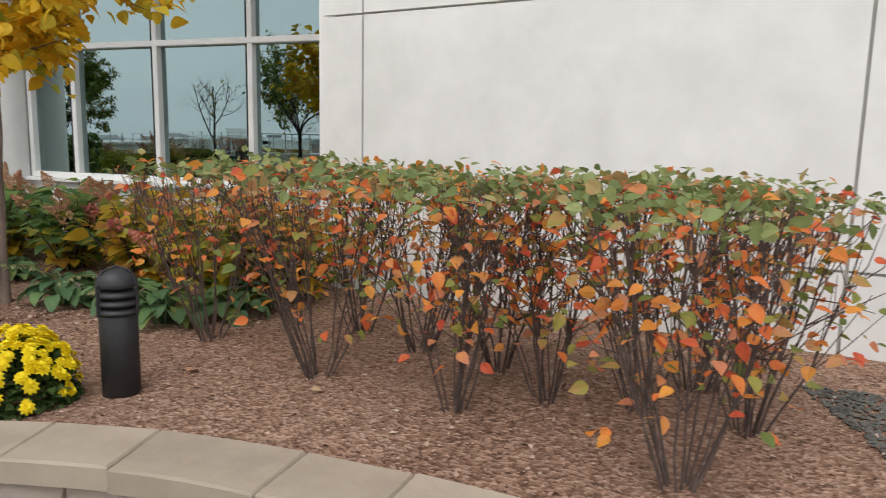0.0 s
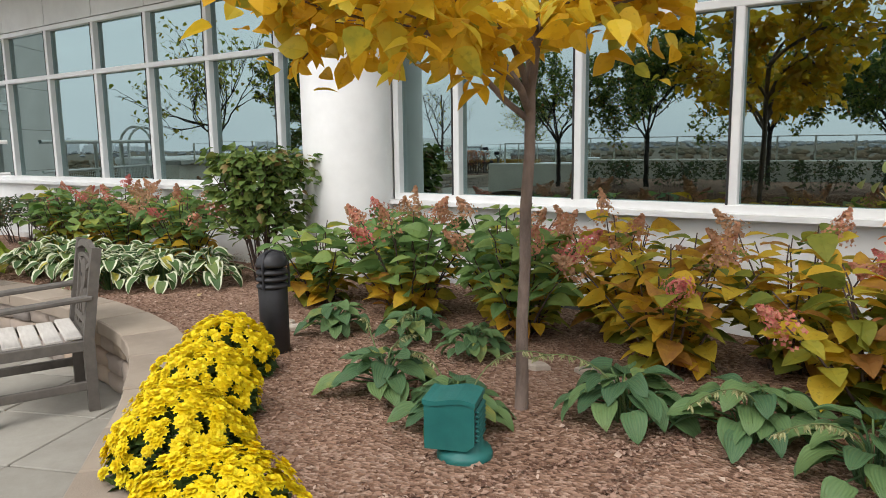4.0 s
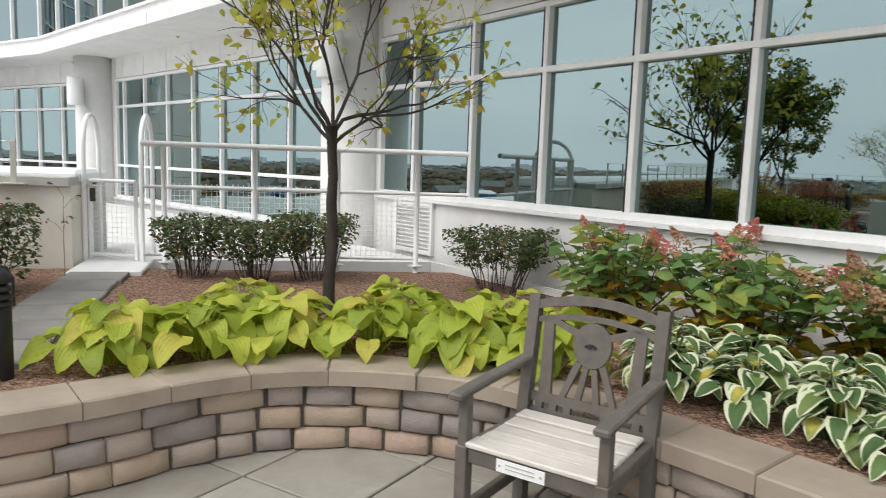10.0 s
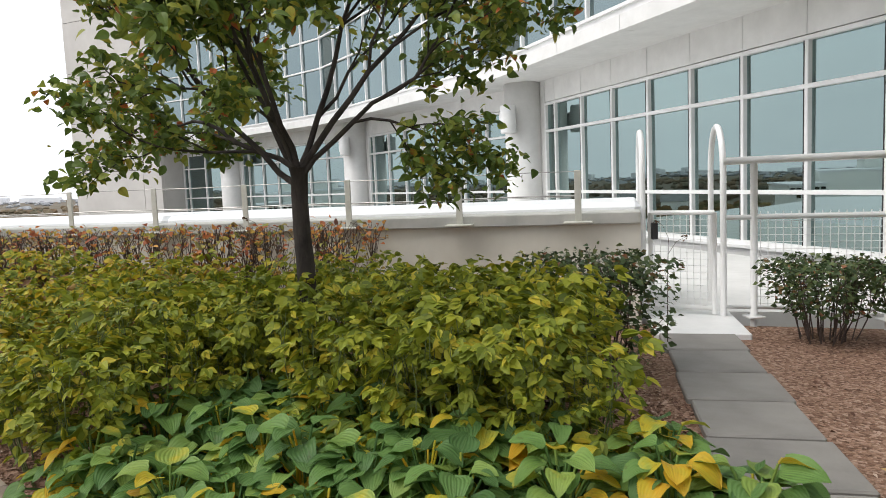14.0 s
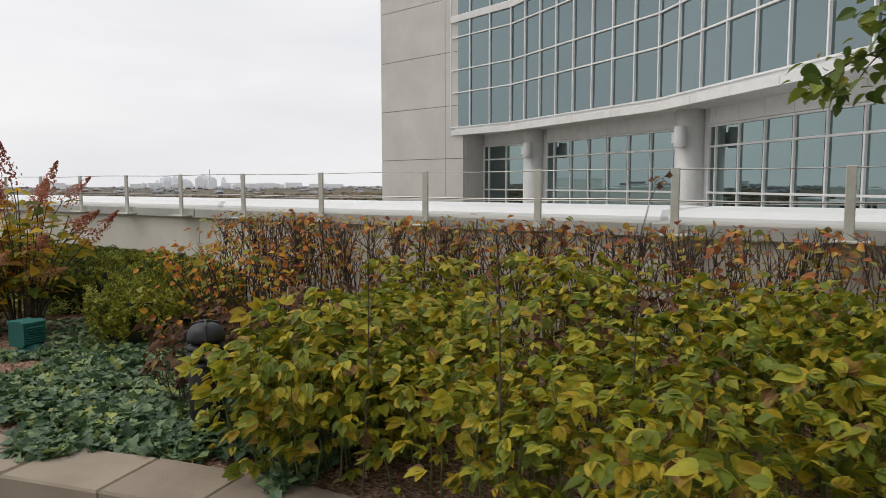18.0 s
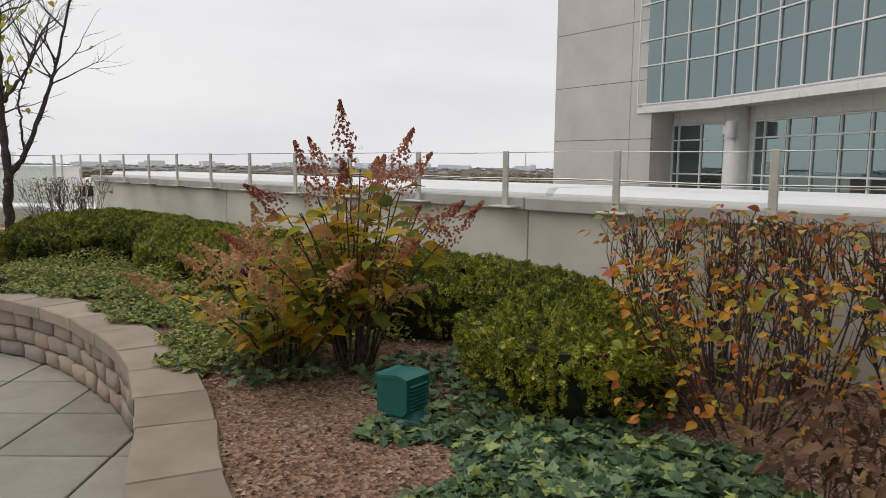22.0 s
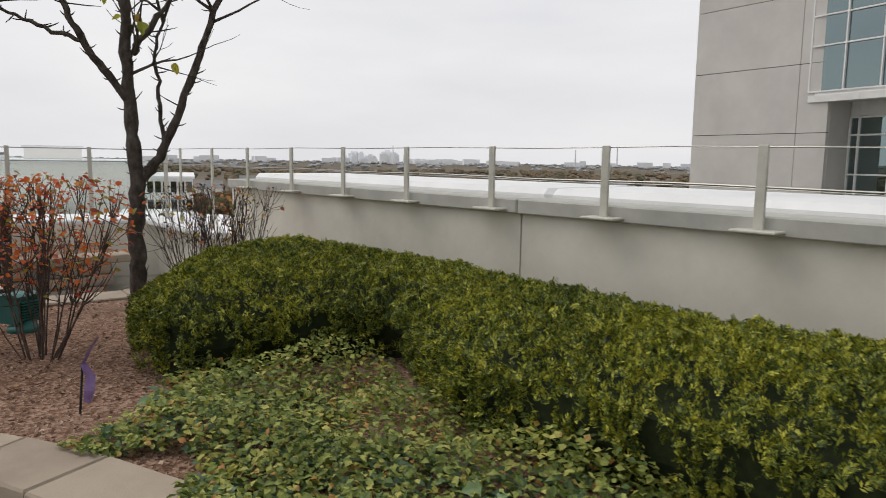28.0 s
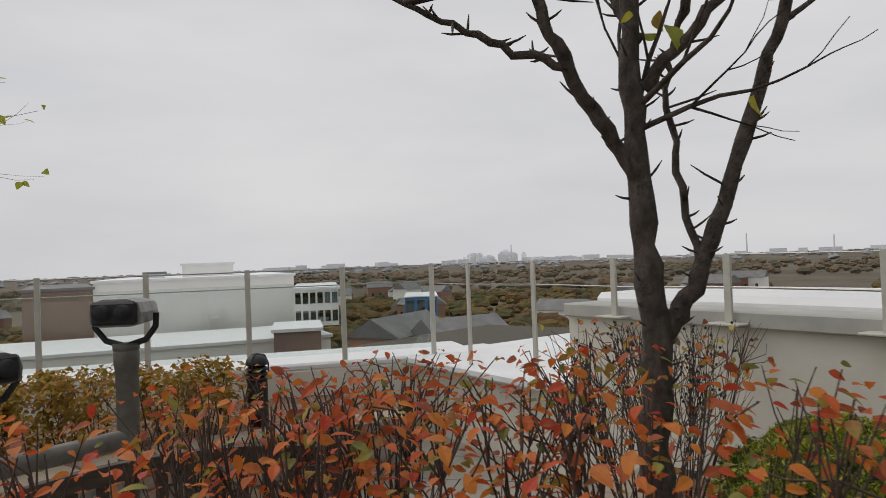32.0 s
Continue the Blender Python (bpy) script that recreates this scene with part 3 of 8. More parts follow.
PAINT = surface("white_paint", [(0.2, (0.76, 0.76, 0.75)), (0.8, (0.84, 0.84, 0.83))], 5, 150, 0.4, bump=0.04, stains=0.08, stain_color=(0.5, 0.47, 0.42))
STEEL = surface("galvanised_post", [(0.2, (0.44, 0.45, 0.42)), (0.8, (0.56, 0.57, 0.54))], 9, 140, 0.5, 0.35, bump=0.05, stains=0.2, stain_color=(0.3, 0.29, 0.26))
POST_PAINT = surface("cream_post_paint", [(0.2, (0.5, 0.49, 0.43)), (0.8, (0.62, 0.61, 0.55))], 9, 140, 0.55, 0.0, bump=0.05, stains=0.3, stain_color=(0.34, 0.31, 0.25), stain_scale=5)
CABLE = surface("steel_cable", [(0.2, (0.3, 0.3, 0.29)), (0.8, (0.4, 0.4, 0.38))], 20, 100, 0.35, 0.8, bump=0)
PAVER = surface("slate_paver", [(0.15, (0.225, 0.205, 0.172)), (0.5, (0.305, 0.285, 0.243)), (0.85, (0.385, 0.362, 0.312))], 2.6, 60, 0.75, bump=0.35, dist=0.004, stains=0.35, stain_color=(0.2, 0.185, 0.15), stain_scale=1.6, by="object", by_amount=0.25)
JOINT = surface("joint_grit", [(0.2, (0.06, 0.055, 0.045)), (0.8, (0.14, 0.125, 0.1))], 60, 200, 0.95, bump=0.5, stains=0)
BLOCK = surface("wall_block", [(0.1, (0.27, 0.235, 0.21)), (0.35, (0.36, 0.305, 0.27)), (0.6, (0.40, 0.325, 0.265)), (0.78, (0.44, 0.345, 0.25)), (0.95, (0.40, 0.285, 0.235))], 5, 70, 0.9, bump=0.7, dist=0.008, stains=0.2, stain_color=(0.2, 0.185, 0.17), stain_scale=3, by="object", by_amount=0.55)
CAPSTONE = surface("cap_stone", [(0.15, (0.26, 0.21, 0.165)), (0.5, (0.335, 0.275, 0.215)), (0.85, (0.41, 0.34, 0.265))], 4, 110, 0.85, bump=0.4, dist=0.005, stains=0.25, stain_color=(0.3, 0.25, 0.2), stain_scale=2, by="object", by_amount=0.35)
SLAB = surface("walk_slab", [(0.2, (0.20, 0.188, 0.175)), (0.8, (0.29, 0.275, 0.255))], 3, 90, 0.85, bump=0.3, stains=0.3, stain_color=(0.27, 0.25, 0.22), by="object", by_amount=0.2)
BLACK_METAL = surface("bronze_paint", [(0.2, (0.022, 0.022, 0.025)), (0.8, (0.04, 0.04, 0.043))], 7, 160, 0.5, 0.2, bump=0.08, stains=0.3, stain_color=(0.09, 0.085, 0.08))
GREY_PLASTIC = surface("grey_recycled_plastic", [(0.2, (0.105, 0.093, 0.08)), (0.8, (0.145, 0.128, 0.11))], 18, 160, 0.6, bump=0.15, stains=0.1, stretch=(1, 1, 1))
SEAT = surface("weathered_slat", [(0.15, (0.5, 0.46, 0.41)), (0.85, (0.66, 0.62, 0.57))], 9, 120, 0.75, bump=0.25, stains=0.15, stain_color=(0.35, 0.3, 0.26), stretch=(1, 6, 1), by="object", by_amount=0.2)
DARK_WOOD = surface("dark_brown_slat", [(0.15, (0.045, 0.033, 0.026)), (0.85, (0.085, 0.062, 0.05))], 9, 120, 0.6, bump=0.2, stains=0.1, stretch=(1, 1, 5))
TEAL = surface("teal_plastic", [(0.2, (0.012, 0.115, 0.105)), (0.8, (0.02, 0.155, 0.14))], 8, 120, 0.45, bump=0.08, stains=0.15, stain_color=(0.05, 0.13, 0.11))
BARK = surface("bark", [(0.15, (0.10, 0.072, 0.058)), (0.85, (0.26, 0.195, 0.16))], 16, 90, 0.9, bump=0.8, dist=0.01, stains=0.2, stretch=(1, 1, 0.35))
DARK_BARK = surface("dark_bark", [(0.15, (0.022, 0.018, 0.016)), (0.85, (0.075, 0.06, 0.052))], 16, 90, 0.9, bump=0.8, dist=0.01, stains=0.15, stain_color=(0.14, 0.14, 0.11), stretch=(1, 1, 0.35))
TWIG = surface("twig", [(0.15, (0.05, 0.035, 0.03)), (0.85, (0.14, 0.1, 0.085))], 20, 90, 0.9, bump=0.3, stains=0)
GREEN_STALK = surface("green_stalk", [(0.15, (0.09, 0.13, 0.04)), (0.85, (0.17, 0.2, 0.08))], 20, 90, 0.7, bump=0.1, stains=0)


def mulch_material():
    m, nt, b, vec = base_mat("shredded_mulch", 0.95, 0, 0.2)
    v = scaled(nt, vec, (1, 1, 1))
    vor = nt.nodes.new("ShaderNodeTexVoronoi")
    vor.inputs["Scale"].default_value = 62
    nt.links.new(v, vor.inputs["Vector"])
    sep = nt.nodes.new("ShaderNodeSeparateColor")
    nt.links.new(vor.outputs["Color"], sep.inputs[0])
    broad = noise_node(nt, vec, 1.3, 4)
    f = mathed(nt, "ADD", mathed(nt, "MULTIPLY", sep.outputs[0], 0.6), mathed(nt, "MULTIPLY", broad, 0.5), True)
    col = ramp_colors(nt, f, [(0.12, (0.085, 0.045, 0.03)), (0.4, (0.22, 0.127, 0.085)), (0.65, (0.33, 0.205, 0.145)), (0.95, (0.48, 0.345, 0.265))])
    col = mixed(nt, mathed(nt, "MULTIPLY", mathed(nt, "SUBTRACT", broad, 0.5, True), 3.0, True), col, (0.14, 0.08, 0.055))
    nt.links.new(col, b.inputs["Base Color"])
    bumped(nt, b, mathed(nt, "ADD", vor.outputs["Distance"], sep.outputs[1]), 0.9, 0.012)
    return m


def glass_material(name, tint, amount, through):
    """Coated glass: a tinted mirror coat over a dim see-through pane."""
    m = bpy.data.materials.new(name)
    m.use_nodes = True
    nt = m.node_tree
    nt.nodes.remove(nt.nodes["Principled BSDF"])
    g = nt.nodes.new("ShaderNodeBsdfGlossy")
    g.inputs["Color"].default_value, g.inputs["Roughness"].default_value = (*tint, 1), 0.012
    t = nt.nodes.new("ShaderNodeBsdfTransparent")
    t.inputs["Color"].default_value = (*through, 1)
    fr = nt.nodes.new("ShaderNodeFresnel")
    fr.inputs["IOR"].default_value = 1.5
    f = mathed(nt, "ADD", amount, mathed(nt, "MULTIPLY", fr.outputs[0], 0.5), True)
    mix = nt.nodes.new("ShaderNodeMixShader")
    nt.links.new(f, mix.inputs[0])
    nt.links.new(t.outputs[0], mix.inputs[1])
    nt.links.new(g.outputs[0], mix.inputs[2])
    tc = nt.nodes.new("ShaderNodeTexCoord")
    bm = nt.nodes.new("ShaderNodeBump")
    bm.inputs["Strength"].default_value, bm.inputs["Distance"].default_value = 0.02, 0.02
    nt.links.new(noise_node(nt, tc.outputs["Object"], 0.9, 1), bm.inputs["Height"])
    nt.links.new(bm.outputs[0], g.inputs["Normal"])
    nt.links.new(mix.outputs[0], nt.nodes["Material Output"].inputs[0])
    return m


MULCH = mulch_material()
GLASS = glass_material("coated_glass", (0.63, 0.81, 0.80), 0.36, (0.14, 0.19, 0.18))
UPPER_GLASS = glass_material("upper_coated_glass", (0.54, 0.68, 0.70), 0.36, (0.08, 0.11, 0.11))
CLEAR = glass_material("clear_guard_glass", (0.9, 0.95, 0.93), 0.02, (0.93, 0.96, 0.95))
# the dimness of rooms without light is put into this colour
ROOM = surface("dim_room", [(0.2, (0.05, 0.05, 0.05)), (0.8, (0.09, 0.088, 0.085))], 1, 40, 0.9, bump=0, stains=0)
# window gaskets, and the painted shade behind the speaker's louvres
GASKET_AND_SHADE = surface("dark_gasket", [(0.2, (0.02, 0.02, 0.02)), (0.8, (0.035, 0.035, 0.035))], 8, 60, 0.7, bump=0, stains=0)


# ---------------------------------------------------------------- the planter's wall line
def smooth_line(pts, step=0.04):
    p = np.array(pts, float)
    p = np.vstack([2 * p[0] - p[1], p, 2 * p[-1] - p[-2]])
    out = []
    for i in range(1, len(p) - 2):
        for t in np.linspace(0, 1, 24, endpoint=False):
            a, b, c, d = p[i - 1], p[i], p[i + 1], p[i + 2]
            out.append(0.5 * (2 * b + (c - a) * t + (2 * a - 5 * b + 4 * c - d) * t * t + (3 * b - a - 3 * c + d) * t ** 3))
    out.append(p[-2])
    out = np.array(out)
    s = np.r_[0, np.cumsum(np.linalg.norm(np.diff(out, axis=0), axis=1))]
    q = np.arange(0, s[-1], step)
    return np.stack([np.interp(q, s, out[:, 0]), np.interp(q, s, out[:, 1])], 1), q


EDGE = [(4.5, 1.2), (3.0, 2.0), (1.6, 2.6), (0.6, 2.92), (-0.4, 3.06), (-1.45, 3.01), (-2.13, 2.82), (-2.8, 2.52), (-3.5, 2.3), (-4.1, 2.33), (-4.65, 2.5), (-5.25, 2.92),
        (-5.7, 3.25), (-6.35, 3.62), (-6.85, 3.78), (-7.5, 3.86), (-8.2, 3.85), (-8.9, 3.74), (-9.69, 3.55), (-10.17, 3.15), (-10.4, 2.7), (-10.42, 2.3), (-10.33, 1.86),
        (-10.29, 1.36), (-10.33, 0.9), (-10.45, 0.46), (-10.6, -0.05), (-10.95, -0.6), (-11.5, -1.2), (-12.05, -1.7), (-12.6, -2.15), (-12.99, -2.59), (-13.2, -2.95), (-13.3, -3.4),
        (-13.34, -4.05), (-13.37, -4.6), (-13.42, -5.09), (-13.6, -5.7), (-13.95, -6.25), (-14.45, -6.78), (-14.9, -7.35), (-15.2, -7.87), (-15.4, -8.35), (-15.57, -8.8),
        (-15.69, -9.4), (-15.71, -10.0), (-15.69, -10.6), (-15.62, -11.05), (-15.54, -11.5), (-15.42, -12.0), (-15.28, -12.6), (-15.22, -13.25), (-15.36, -13.85), (-15.8, -14.04), (-16.25, -13.88), (-16.75, -13.73), (-17.4, -13.48), (-18.3, -13.08), (-19.2, -13.0)]
LINE, ALONG = smooth_line(EDGE)
LENGTH = ALONG[-1]
TANG = unit(np.gradient(LINE, axis=0))
SIDE = np.stack([TANG[:, 1], -TANG[:, 0]], 1)
CAP_W, WALL_H, SOIL = 0.31, 0.44, 0.41


def on_line(s, off=0.0):
    """A place along the wall, off metres towards the bed, and the wall's heading there."""
    x, y = np.interp(s, ALONG, LINE[:, 0]), np.interp(s, ALONG, LINE[:, 1])
    tx, ty = np.interp(s, ALONG, TANG[:, 0]), np.interp(s, ALONG, TANG[:, 1])
    sx, sy = np.interp(s, ALONG, SIDE[:, 0]), np.interp(s, ALONG, SIDE[:, 1])
    return x + sx * off, y + sy * off, math.degrees(math.atan2(ty, tx))


def edge_gap(x, y):
    """How far a place lies on the bed's side of the wall's face (negative on the paving)."""
    d = np.hypot(LINE[:, 0] - x, LINE[:, 1] - y)
    i = int(np.argmin(d))
    return ((x - LINE[i, 0]) * SIDE[i, 0] + (y - LINE[i, 1]) * SIDE[i, 1]), ALONG[i]


# ---------------------------------------------------------------- ground, floor and beds
rng = np.random.default_rng(5)
P_DIR = np.array((-0.3216, -0.9469))
P_OUT = np.array((-0.9469, 0.3216))
P_START = np.array((-14.55, 1.57))


def parapet_at(d, off=0.0):
    """A place along the parapet's inner face, d metres from its northern end post, off metres outwards."""
    return P_START + P_DIR * d + P_OUT * off


# facade line: columns from the near one to the far end
COLS = {"B": (-7.28, 6.09), "C": (-15.53, 5.26), "D": (-24.31, 3.05), "E": (-32.3, -0.86), "F": (-38.49, -6.15), "G": (-40.6, -9.1)}

floor_geo = Geo()
floor_geo.box((-7, -4, -0.33), (46, 36, 0.5))
struct("floor", floor_geo, JOINT, "dark grit bed under the terrace paving", "floor")

# pavers on a turned square grid, each its own stone
PA, PS = radians(27), 0.61
ca, sa = math.cos(PA), math.sin(PA)
paving = tagged(new("paving"), "grey square slate-faced terrace pavers laid on a turned grid", "paving", "", "structure")
paver_meshes = []
for k in range(5):
    g = Geo()
    g.box((0, 0, -0.03), (PS - 0.012, PS - 0.012, 0.06), b=0.005)
    me = g.mesh("paver")
    me.materials.append(PAVER)
    paver_meshes.append(me)
near_pavers, far_geo = [], Geo()
for i in range(-48, 40):
    for j in range(-48, 40):
        x, y = -8.703 + (i * ca - j * sa) * PS, -3.938 + (i * sa + j * ca) * PS
        if not (-24 < x < 7 and -17 < y < 5):
            continue
        gap, s = edge_gap(x, y)
        if gap > 0.45:
            continue
        if gap > -1.45 and 1.5 < s < LENGTH - 4:
            near_pavers.append((x, y))
        else:
            far_geo.box((x, y, -0.03 + rng.uniform(-0.002, 0.002)), (PS - 0.012, PS - 0.012, 0.06), pose(0, 0, 0, 0, 0, 27))

# mulch bed from the wall's back to the facade and the parapet
def far_edge(s):
    x, y, _ = on_line(s, 0.2)
    if x > -2.9:
        return np.array((x + 0.25 * (x + 2.9), 5.75))
    if x > -13.2 and y > 2.4 and s < 15:
        return np.array((max(-13.4, x - max(0, (-x - 9.3)) * 3.2), 5.95 - 0.1 * max(0, -6.5 - x)))
    q = np.array((x, y))
    d = float(np.dot(q - P_START, P_DIR))
    return parapet_at(np.clip(d - 2.2 * np.clip((d + 2) / 4, -0.6, 1) + 2.2 * np.clip((d - 3) / 4, 0, 1), -1.2, 13.6), -0.02)


def soil_z(x, y):
    return SOIL + 0.02 * noise.noise(Vector((x * 0.9, y * 0.9, 0))) + 0.008 * noise.noise(Vector((x * 5, y * 5, 3)))


rows = []
for s in np.arange(0.0, LENGTH - 0.05, 0.12):
    x, y, _ = on_line(s, CAP_W - 0.03)
    a, b = np.array((x, y)), far_edge(s)
    f = np.linspace(0, 1, 34) ** 1.15
    rows.append([(*(a + (b - a) * k), 0) for k in f])
rows = np.array(rows)
for r in rows.reshape(-1, 3):
    r[2] = soil_z(r[0], r[1])
bed = Geo()
bed.strip(rows)
struct("ground", bed, MULCH, "reddish-brown shredded bark mulch in the raised bed", "mulch", True)
under = Geo()
under.prism([(-6.0, 5.0), (-6.0, 6.3), (-13.1, 5.62), (-14.6, 2.1), (-14.0, 0.2), (-12.9, -0.6), (-11.0, 0.4), (-10.9, 2.6), (-9.8, 4.2), (-8.0, 4.4)], 0.03, 0.378)
struct("bed_fill", under, MULCH, "packed soil inside the raised bed", "soil")

# loose chips and fallen leaves over the nearest mulch
chips = Geo()
P, cnt = [], 0
for k in range(42000):
    s = rng.uniform(2.0, LENGTH - 3)
    off = CAP_W + 0.01 + rng.uniform(0, 1) ** 1.3 * 2.2
    x, y, _ = on_line(s, off)
    P.append((x, y, soil_z(x, y) + rng.uniform(0.003, 0.012)))
P = np.array(P)
L = rng.uniform(0.01, 0.03, len(P))
chips.leaves(P, rng.normal(0, 1, (len(P), 3)) * (1, 1, 0.25), np.array((0, 0, 1.0)) + rng.normal(0, 0.4, (len(P), 3)), L, L * rng.uniform(0.2, 0.45, len(P)), "small", 0.3, 0.2)
CHIP = leafy("mulch_chip", [(0.0, (0.10, 0.052, 0.036)), (0.4, (0.24, 0.14, 0.096)), (0.8, (0.36, 0.235, 0.175)), (1.0, (0.5, 0.38, 0.3))], 0.9, 0.0, spots=0)
tagged(part("mulch_chips", chips, CHIP), "loose red-brown bark chips lying on the bed", "mulch chips", "", "stuff")

# ---------------------------------------------------------------- retaining wall
wall = tagged(new("retaining_wall"), "low curved garden wall of tumbled tan and grey blocks", "wall", "", "structure")


def block_mesh(name, length, height, depth, seed, rough=0.004, mat=None):
    """A tumbled block: a pillowed face with worn rounded edges."""
    r = np.random.default_rng(seed)
    us, vs = (-1, -0.91, -0.3, 0.35, 0.91, 1), (-1, -0.8, 0.0, 0.8, 1)
    tilt = r.normal(0, 0.005, 2)
    pts = []
    for v in vs:
        for u in us:
            e = 0.02 * max(abs(u) ** 16, abs(v) ** 10)
            shrink = 1 - 0.05 * (abs(u) > 0.9) * (abs(v) > 0.9)
            pts.append((u * length / 2 * shrink, e + tilt[0] * u + tilt[1] * v + r.normal(0, rough), (v * shrink + 1) * height / 2 + r.normal(0, 0.0015)))
    c, n = len(us), len(us) * len(vs)
    f = [(i * c + j, i * c + j + 1, (i + 1) * c + j + 1, (i + 1) * c + j) for i in range(len(vs) - 1) for j in range(c - 1)]
    ring = list(range(c)) + [i * c + c - 1 for i in range(1, len(vs))] + [(len(vs) - 1) * c + j for j in range(c - 2, -1, -1)] + [i * c for i in range(len(vs) - 2, 0, -1)]
    pts += [(pts[i][0], depth, pts[i][2]) for i in ring]
    k = len(ring)
    f += [(ring[(i + 1) % k], ring[i], n + i, n + (i + 1) % k) for i in range(k)]
    g = Geo()
    g.add(pts, f)
    me = g.mesh(name, True)
    me.materials.append(mat)
    return me


LENS_SET = (0.18, 0.21, 0.24, 0.27, 0.31)
COURSE = (WALL_H - 0.085) / 3
block_meshes = {(k, v): block_mesh("block", ln - 0.006, COURSE - 0.005, 0.2, 10 * k + v, mat=BLOCK) for k, ln in enumerate(LENS_SET) for v in range(2)}
BLOCK_NEAR = []
core = Geo()
near_lo, near_hi = 7.2, 34.0
for c in range(3):
    s = rng.uniform(0, 0.2)
    while s < LENGTH - 0.4:
        k = int(rng.integers(0, 5))
        ln = LENS_SET[k]
        x, y, a = on_line(s + ln / 2, 0.035 + rng.normal(0, 0.004))
        m = pose(x, y, 0.002 + c * COURSE, rng.normal(0, 0.6), rng.normal(0, 0.9), a + 180 + rng.normal(0, 1.2))
        BLOCK_NEAR.append((s, "block", block_meshes[k, int(rng.integers(0, 2))], m))
        s += ln
s = 0.0
while s < LENGTH - 0.5:
    ln = (0.38, 0.45, 0.52)[int(rng.integers(0, 3))]
    q = np.linspace(s + 0.002, s + ln - 0.002, 5)
    jig = rng.normal(0, 0.004)
    face = [on_line(k, jig)[:2] for k in q] + [on_line(k, CAP_W + jig)[:2] for k in q[::-1]]
    c = np.mean(face, axis=0)
    ring = np.array([(x - c[0], y - c[1]) for x, y in face])
    inner = ring * (1 - 0.009 / np.maximum(np.linalg.norm(ring, axis=1), 0.02))[:, None]
    g = Geo()
    kk = len(ring)
    v = [(x, y, 0) for x, y in ring] + [(x, y, 0.076) for x, y in ring] + [(x, y, 0.085) for x, y in inner]
    f = [tuple(range(kk))] + [(lv * kk + (i + 1) % kk, lv * kk + i, (lv + 1) * kk + i, (lv + 1) * kk + (i + 1) % kk) for lv in (0, 1) for i in range(kk)] + [tuple(reversed(range(2 * kk, 3 * kk)))]
    g.add(v, f)
    me = g.mesh("cap_stone")
    me.materials.append(CAPSTONE)
    BLOCK_NEAR.append((s, "cap_stone", me, pose(*c, WALL_H - 0.085 + rng.normal(0, 0.0015), rng.normal(0, 0.25), rng.normal(0, 0.25), 0)))
    s += ln
core.strip([[(*(LINE[i] + SIDE[i] * 0.07), 0.0), (*(LINE[i] + SIDE[i] * 0.07), WALL_H - 0.012), (*(LINE[i] + SIDE[i] * 0.27), WALL_H - 0.012), (*(LINE[i] + SIDE[i] * 0.27), 0.0)] for i in range(0, len(LINE), 3)])
part("wall_core", core, JOINT, wall)

# ---------------------------------------------------------------- the building
def along(a, b):
    """Heading, length and outward side (towards the terrace) of a wall from a to b, walked leftwards along the facade."""
    a, b = np.array(a), np.array(b)
    d = b - a
    ln = float(np.linalg.norm(d))
    d = d / ln
    return a, d, ln, np.array((-d[1], d[0]))


def wall_panel(g, a, b, z0, z1, thick=0.25, out=0.0):
    p, d, ln, o = along(a, b)
    c = p + d * ln / 2 + o * (out - thick / 2)
    g.box((*c, (z0 + z1) / 2), (ln, thick, z1 - z0), pose(0, 0, 0, 0, 0, math.degrees(math.atan2(d[1], d[0]))))


WIN_NO = [0]


def window_band(a, b, stops, levels, glass=GLASS, bar=0.055, depth=0.12, room=True, label="white-framed strip window of teal reflecting glass"):
    """A framed window from a to b: upright bars at the stops (metres from a), rails at the levels."""
    p, d, ln, o = along(a, b)
    WIN_NO[0] += 1
    w = tagged(new(f"window_{WIN_NO[0]}"), label, "window", "", "structure")
    ang = math.degrees(math.atan2(d[1], d[0]))
    m = pose(0, 0, 0, 0, 0, ang)
    g = Geo()
    for s in stops:
        c = p + d * s
        g.box((*c, (levels[0] + levels[-1]) / 2), (bar, depth, levels[-1] - levels[0] + bar), m, 0.006)
    for z in levels:
        c = p + d * (stops[0] + stops[-1]) / 2 + o * 0.003
        g.box((*c, z), (stops[-1] - stops[0], depth, bar * (1.35 if z == levels[0] else 1.0)), m, 0.006)
    part("window_frame", g, PAINT, w)
    g = Geo()
    for s in stops[1:-1]:
        g.box((*(p + d * (s + bar * 0.62) + o * 0.05), (levels[0] + levels[-1]) / 2), (bar * 0.25, 0.02, levels[-1] - levels[0]), m)
    part("gasket", g, GASKET_AND_SHADE, w)
    for s0, s1 in zip(stops, stops[1:]):
        for z0, z1 in zip(levels, levels[1:]):
            g = Geo()
            c = p + d * (s0 + s1) / 2 - o * 0.01
            tip = pose(0, 0, 0, rng.normal(0, 0.12), 0, ang + rng.normal(0, 0.15))
            g.box((*c, (z0 + z1) / 2), (s1 - s0 - bar * 0.7, 0.012, z1 - z0 - bar * 0.7), tip)
            part("pane", g, glass, w)
    return w


LIP = 0.05
SOFFIT = 3.48
lower, upper_white = Geo(), Geo()
